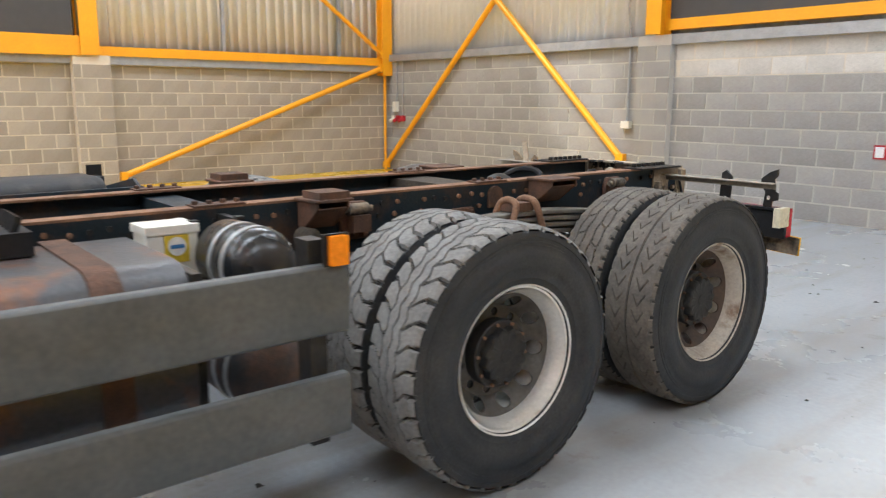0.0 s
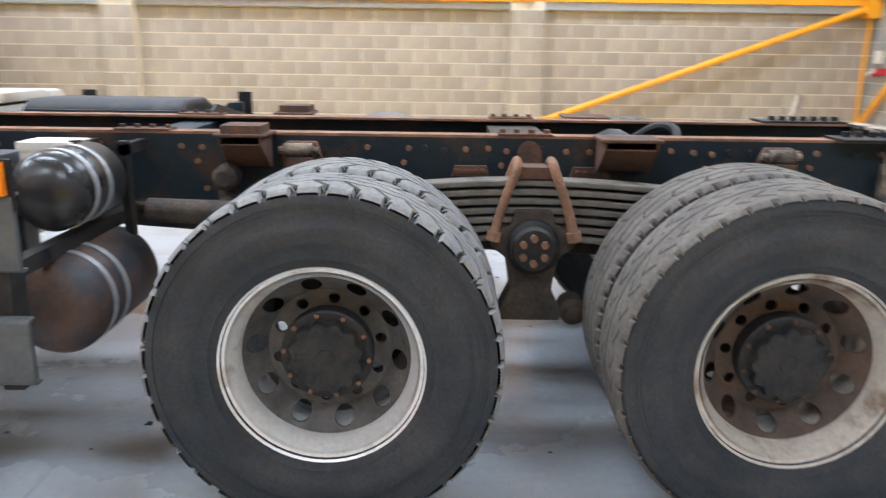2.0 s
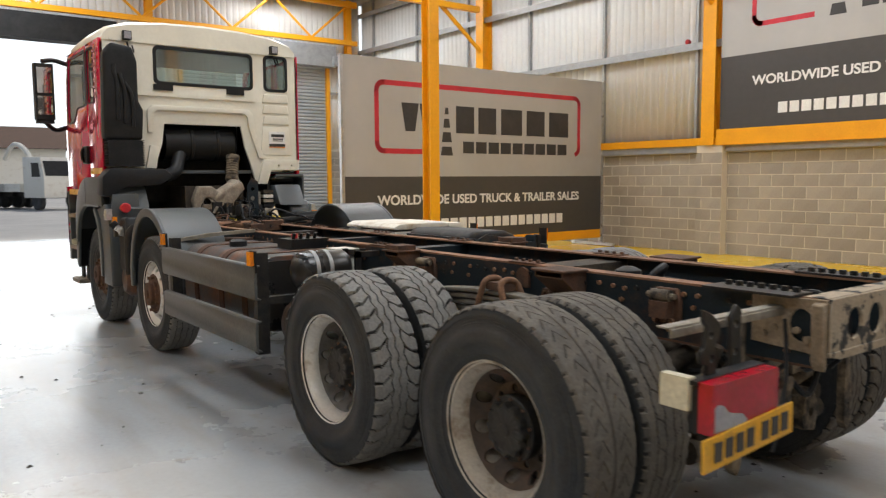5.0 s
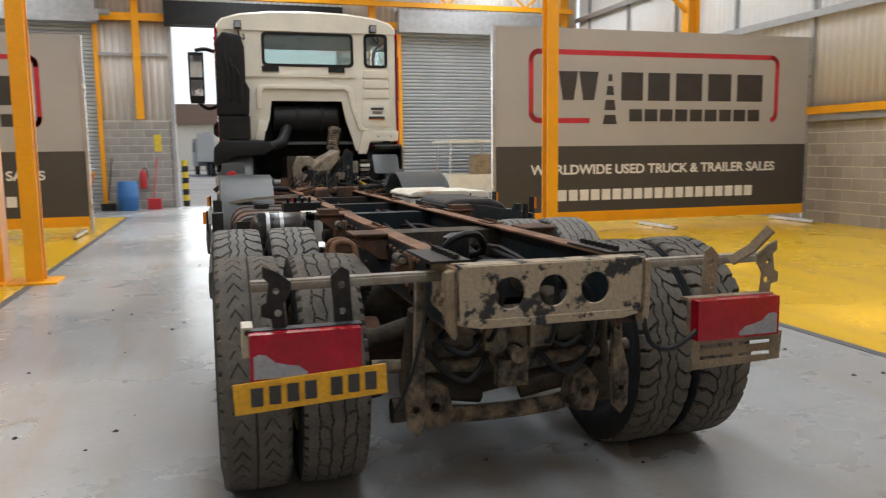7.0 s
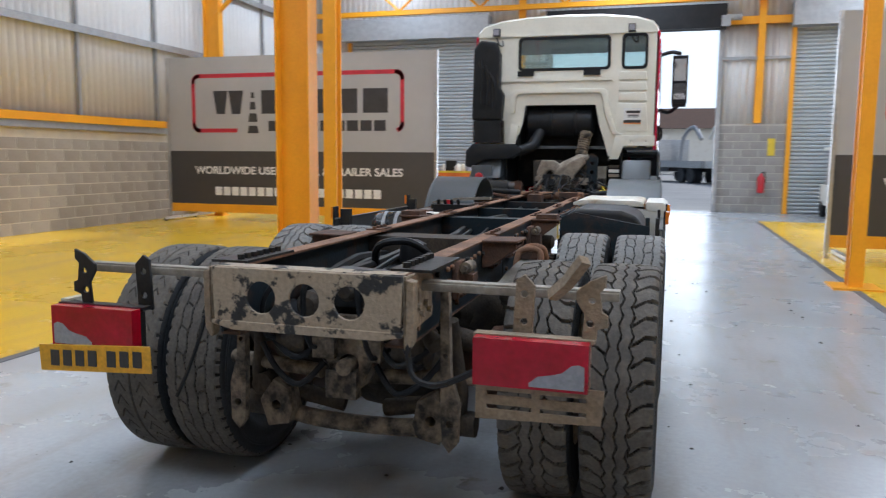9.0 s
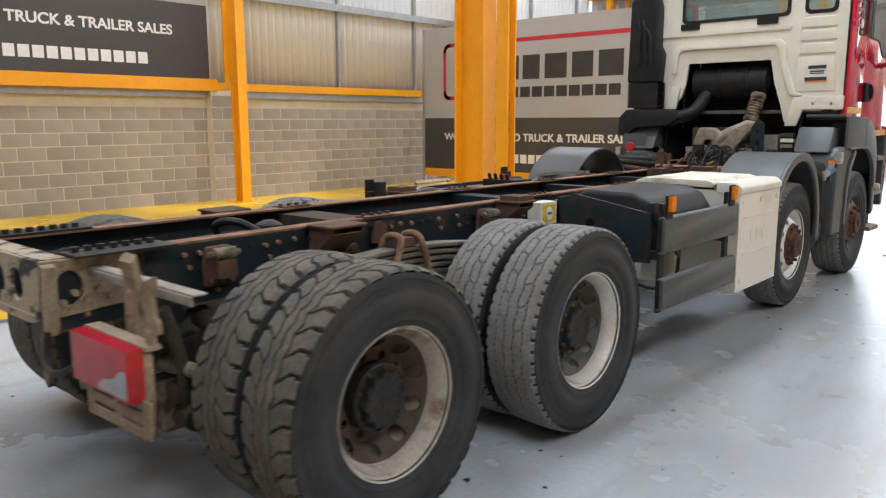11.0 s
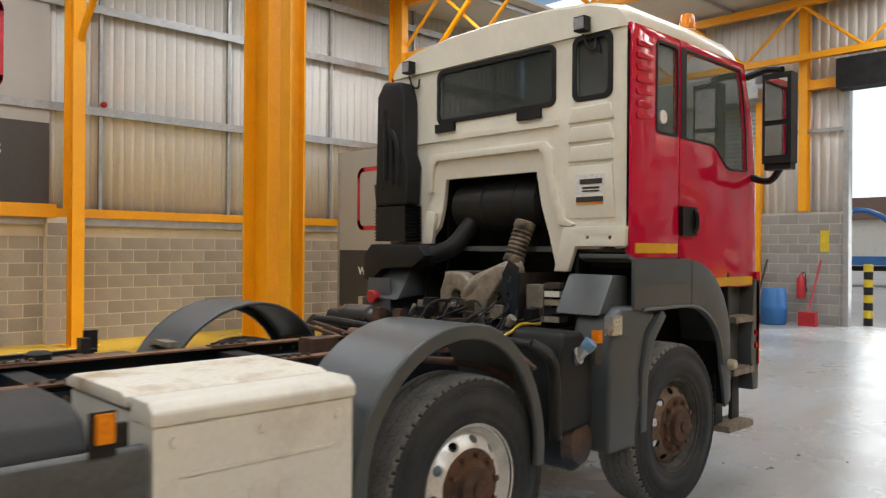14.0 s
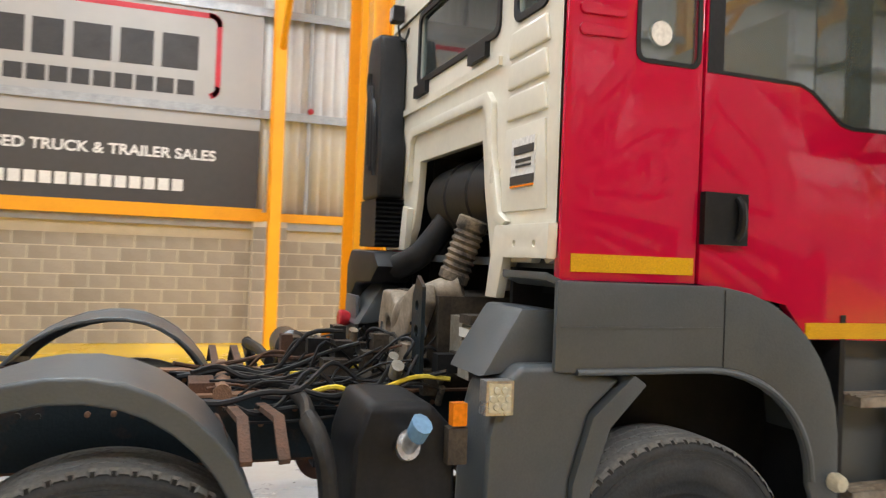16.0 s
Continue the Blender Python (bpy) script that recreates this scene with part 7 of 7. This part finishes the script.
for s in (-1, 1):
    bm = B()
    box(bm, min(s * 0.76, s * 0.79), max(s * 0.76, s * 0.79), 6.75, 8.24, 0.5, 1.66)
    al = part("arch_liner", bm, BLACK, truck, "black inner wheel arch")
    for q in ((0.79, 1.22, 8.16, 8.19, 0.5, 1.5), (0.79, 1.2, 6.9, 8.1, 1.55, 1.6)):
        bm = B()
        box(bm, min(s * q[0], s * q[1]), max(s * q[0], s * q[1]), *q[2:])
        part("liner_panel", bm, BLACK, al)
bm = B()
cyl(bm, (-0.36, 5.5, 1.06), (0.36, 5.45, 1.06), 0.045, 14)
part("cross_tube", bm, RUST_LIGHT, truck, "rusty cross tube")

truck.matrix_basis = Matrix.Translation((0, 3.5, 0.065))

# ---- things by the front wall and in the yard ----
ct = thing("tool_cart", "orange plastic hopper cart with tools beside the pier", "cart", (-4.95, 19.9, 0))
bm = B()
plate(bm, [(-5.7, 0.5), (-4.75, 0.5), (-4.55, 1.15), (-5.85, 1.15)], "y", 19.6, 20.2)
part("hopper", bm, TOOL_ORANGE, ct, bev=0.03)
for x in (-5.55, -4.9):
    bm = B()
    lathe(bm, [(19.62, 0.19), (19.72, 0.2), (19.82, 0.19)], 20, "y", (x, 0, 0.2))
    part("cart_wheel", bm, BLACK, ct)
    bm = B()
    box(bm, x - 0.03, x + 0.03, 19.8, 20.1, 0.2, 0.52)
    part("leg", bm, HUB, ct)
bm = B()
box(bm, -5.87, -4.53, 19.58, 19.6, 1.09, 1.15)
part("rim_strip", bm, LABEL_YELLOW, ct, "yellow strip along the hopper rim")
bm = B()
box(bm, -5.6, -4.8, 19.64, 19.7, 0.42, 0.48)
part("axle_bar", bm, TOOL_ORANGE, ct, bev=0.01)
bm = B()
box(bm, -5.5, -5.18, 19.8, 20.0, 1.15, 1.47)
part("black_crate", bm, BLACK, ct, "black crate with pale packets", bev=0.015)
for x, z, w, mt in ((-5.58, 1.15, 0.06, BOX_WHITE), (-5.1, 1.15, 0.12, BOX_WHITE), (-4.95, 1.15, 0.09, LENS_CREAM)):
    bm = B()
    lathe(bm, [(z, w), (z + 0.12, w), (z + 0.2, w * 0.6), (z + 0.23, w * 0.3)], 14, "z", (x, 19.85, 0))
    part("container", bm, mt, ct, "pale plastic container")
bm = B()
lathe(bm, [(1.15, 0.13), (1.17, 0.12), (1.34, 0.1), (1.35, 0.09)], 20, "z", (-4.72, 19.85, 0))
part("bucket", bm, LENS_GREY, ct, "pale blue-grey bucket")
br = thing("barrel", "blue plastic barrel standing by the pier", "barrel", (-3.75, 20.2, 0))
bm = B()
lathe(bm, [(0, 0.25), (0.05, 0.28), (0.35, 0.3), (0.4, 0.315), (0.45, 0.3), (0.75, 0.28), (0.85, 0.24)], 28, "z", (-3.75, 20.2, 0))
part("drum", bm, BLUE, br)
for x, col, lab, nm in ((-2.95, RED, "red shovel leaning on the block pier", "shovel"), (-3.35, RED, "red fire extinguisher on the block pier", "fire_extinguisher"), (-4.2, HUB, "dark broom leaning on the block pier", "broom"), (3.9, RED, "red fire extinguisher on the block pier", "fire_extinguisher")):
    th = thing(nm, lab, nm.replace("_", " "), (x, 20.7, 0))
    bm = B()
    if nm == "fire_extinguisher":
        lathe(bm, [(0.6, 0.08), (0.62, 0.1), (1.05, 0.1), (1.12, 0.05), (1.18, 0.03)], 18, "z", (x, 20.78, 0))
        part("cylinder", bm, col, th)
        bm = B()
        box(bm, x - 0.06, x + 0.06, 20.86, YF, 0.75, 0.85)
        part("wall_bracket", bm, HUB, th)
        bm = B()
        tube(bm, [(x, 20.78, 1.18), (x + 0.1, 20.75, 1.2), (x + 0.12, 20.74, 0.9)], 0.014, 6)
        part("hose", bm, BLACK, th)
    else:
        cyl(bm, (x - 0.1, 20.4, 0.3), (x, 20.9, 1.5), 0.02, 8)
        part("shaft", bm, col, th)
        bm = B()
        box(bm, x - 0.28, x + 0.1, 20.28, 20.46, 0.0, 0.32) if nm == "shovel" else box(bm, x - 0.3, x + 0.1, 20.3, 20.45, 0.0, 0.2)
        part("head", bm, col, th, bev=0.02)
for x in (-2.9, 4.15):
    bm = B()
    box(bm, x - 0.1, x + 0.1, YF - 0.02, YF - 0.012, 1.7, 2.2)
    single("notice", bm, LABEL_YELLOW, "yellow safety notice on the block pier", "sign")
bu = thing("utility_buggy", "white utility buggy with boxes parked by the shutter", "buggy", (6.2, 19.0, 0))
for nm, a, mt in (("body", (5.4, 7.2, 18.2, 20.2, 0.35, 0.9), BOX_WHITE), ("roof", (5.4, 7.1, 18.3, 20.0, 1.85, 1.93), BOX_WHITE), ("carton", (6.2, 6.9, 18.2, 18.7, 0.9, 1.5), MUD)):
    bm = B()
    box(bm, *a)
    part(nm, bm, mt, bu, bev=0.04)
for x in (5.5, 7.0):
    for y in (18.4, 19.9):
        bm = B()
        cyl(bm, (x, y, 0.9), (x + 0.05, y, 1.87), 0.03, 8)
        part("roof_post", bm, SILVER, bu)
        bm = B()
        lathe(bm, [(x - 0.12, 0.2), (x - 0.08, 0.24), (x + 0.08, 0.24), (x + 0.12, 0.2)], 20, "x", (0, y, 0.24))
        part("buggy_wheel", bm, BLACK, bu)


def lorry(x, y, turn, material, label, trailer):
    m = Matrix.Translation((x, y, 0)) @ pose(0, 0, 0, 0, 0, turn)
    lo = new("parked_lorry")
    lo.matrix_basis = m
    tagged(lo, label, "lorry", "parked lorries")

    def add(nm, bm, mt, bev=0.03):
        if bev:
            bevel(bm, bev)
        ob = new(nm, mesh_of(nm, bm, mt))
        ob.parent = lo

    bm = B()
    plate(bm, [(0, 0.7), (2.1, 0.7), (2.15, 1.9), (1.85, 3.0), (0, 3.05)], "x", -1.2, 1.2)
    add("cab", bm, material)
    bm = B()
    plate(bm, [(1.95, 1.95), (2.17, 1.95), (1.95, 2.8), (1.8, 2.8)], "x", -1.1, 1.1)
    add("windscreen", bm, BLACK, 0)
    for s in (-1, 1):
        bm = B()
        plate(bm, [(0.9, 1.9), (1.8, 1.9), (1.65, 2.7), (0.9, 2.7)], "x", s * 1.195, s * 1.21)
        add("side_window", bm, BLACK, 0)
    bm = B()
    box(bm, -0.4, 0.4, -6.5, 0.2, 0.75, 1.0)
    add("frame", bm, HUB)
    for yy in (1.2, -3.6, -5.0):
        for s in (-1, 1):
            bm = B()
            lathe(bm, [(s * 0.85, 0.3), (s * 0.88, 0.5), (s * 1.15, 0.5), (s * 1.18, 0.3), (s * 1.1, 0.1)], 20, "x", (0, yy, 0.5))
            add("wheel", bm, RUBBER, 0)
    bm = B()
    if trailer:
        box(bm, -1.25, 1.25, -7.0, -0.3, 1.1, 3.4)
        add("box_body", bm, BOX_WHITE)
    else:
        box(bm, -1.2, 1.2, -6.6, -0.4, 1.05, 1.5)
        add("tipper_body", bm, material)
        bm = B()
        tube(bm, [(0.3, -0.6, 1.4), (0.3, -0.9, 3.2), (0.3, -2.4, 3.9), (0.3, -3.6, 3.0)], 0.14, 8, 3)
        add("crane_arm", bm, material, 0)


lorry(-7.6, 46, -70, BLUE, "blue lorry with a crane arm parked in the yard", False)
lorry(1.6, 56, 25, STEEL_GREY, "pale grey tipper lorry parked in the yard", False)
lorry(-16.5, 54, -75, BOX_WHITE, "white lorry with a box body parked in the yard", True)
lorry(-1.6, 64, 12, STEEL_GREY, "grey box-bodied lorry parked across the yard", True)
lorry(5.4, 48, 200, BOX_WHITE, "pale flatbed lorry parked in the yard", False)
# hazy white sky behind the yard
glow = bpy.data.materials.new("hazy_sky")
glow.use_nodes = True
em = glow.node_tree.nodes.new("ShaderNodeEmission")
em.inputs[0].default_value, em.inputs[1].default_value = (0.86, 0.93, 1.0, 1), 1.5
glow.node_tree.links.new(em.outputs[0], glow.node_tree.nodes["Material Output"].inputs[0])
bm = B()
box(bm, -140, 140, 150, 151, -1, 62)
single("backdrop", bm, glow, "hazy white sky beyond the yard", "sky", "structure")
bd = thing("yard_building", "low red-roofed building across the yard", "building", (-22, 85, 0))
bm = B()
box(bm, -45, 14, 85, 95, 0, 5)
part("wall", bm, BOX_WHITE, bd)
bm = B()
plate(bm, [(84, 5), (96, 5), (90, 7.5)], "x", -46, 15)
part("roof", bm, RUST, bd)
bo = thing("bollard", "yellow and black striped bollard at the door jamb", "bollard", (-2.2, 21.75, 0))
for k in range(8):
    bm = B()
    cyl(bm, (-2.2, 21.75, 0.18 * k - 0.02), (-2.2, 21.75, 0.18 * k + 0.16), 0.1, 16)
    part("band", bm, LABEL_YELLOW if k % 2 else HUB, bo)
# a loose wire on the floor
bm = B()
tube(bm, [(0.2, 2.32, 0.006), (0.02, 2.13, 0.006), (-0.09, 2.0, 0.006), (-0.14, 1.82, 0.006), (-0.3, 1.66, 0.006)], 0.006, 6)
single("floor_wire", bm, BLACK, "thin black wire lying on the grey floor", "wire")
# crumbs and marks on the floor
random.seed(7)
verts, faces = [], []
for k in range(240):
    x, y = random.uniform(-3.2, 3.3), random.uniform(-5, 9)
    r = random.choice((0.006, 0.009, 0.014, 0.022))
    i = len(verts)
    for a in range(5):
        an = 2 * math.pi * a / 5 + random.random()
        verts.append((x + r * random.uniform(0.6, 1.3) * math.cos(an), y + r * random.uniform(0.6, 1.3) * math.sin(an), 0.001))
    verts.append((x, y, r * 0.6))
    faces += [(i + a, i + (a + 1) % 5, i + 5) for a in range(5)]
me = bpy.data.meshes.new("debris")
me.from_pydata(verts, [], faces)
me.materials.append(HUB)
tagged(new("debris", me), "small dark crumbs of dirt scattered on the floor", "debris", kind="stuff")
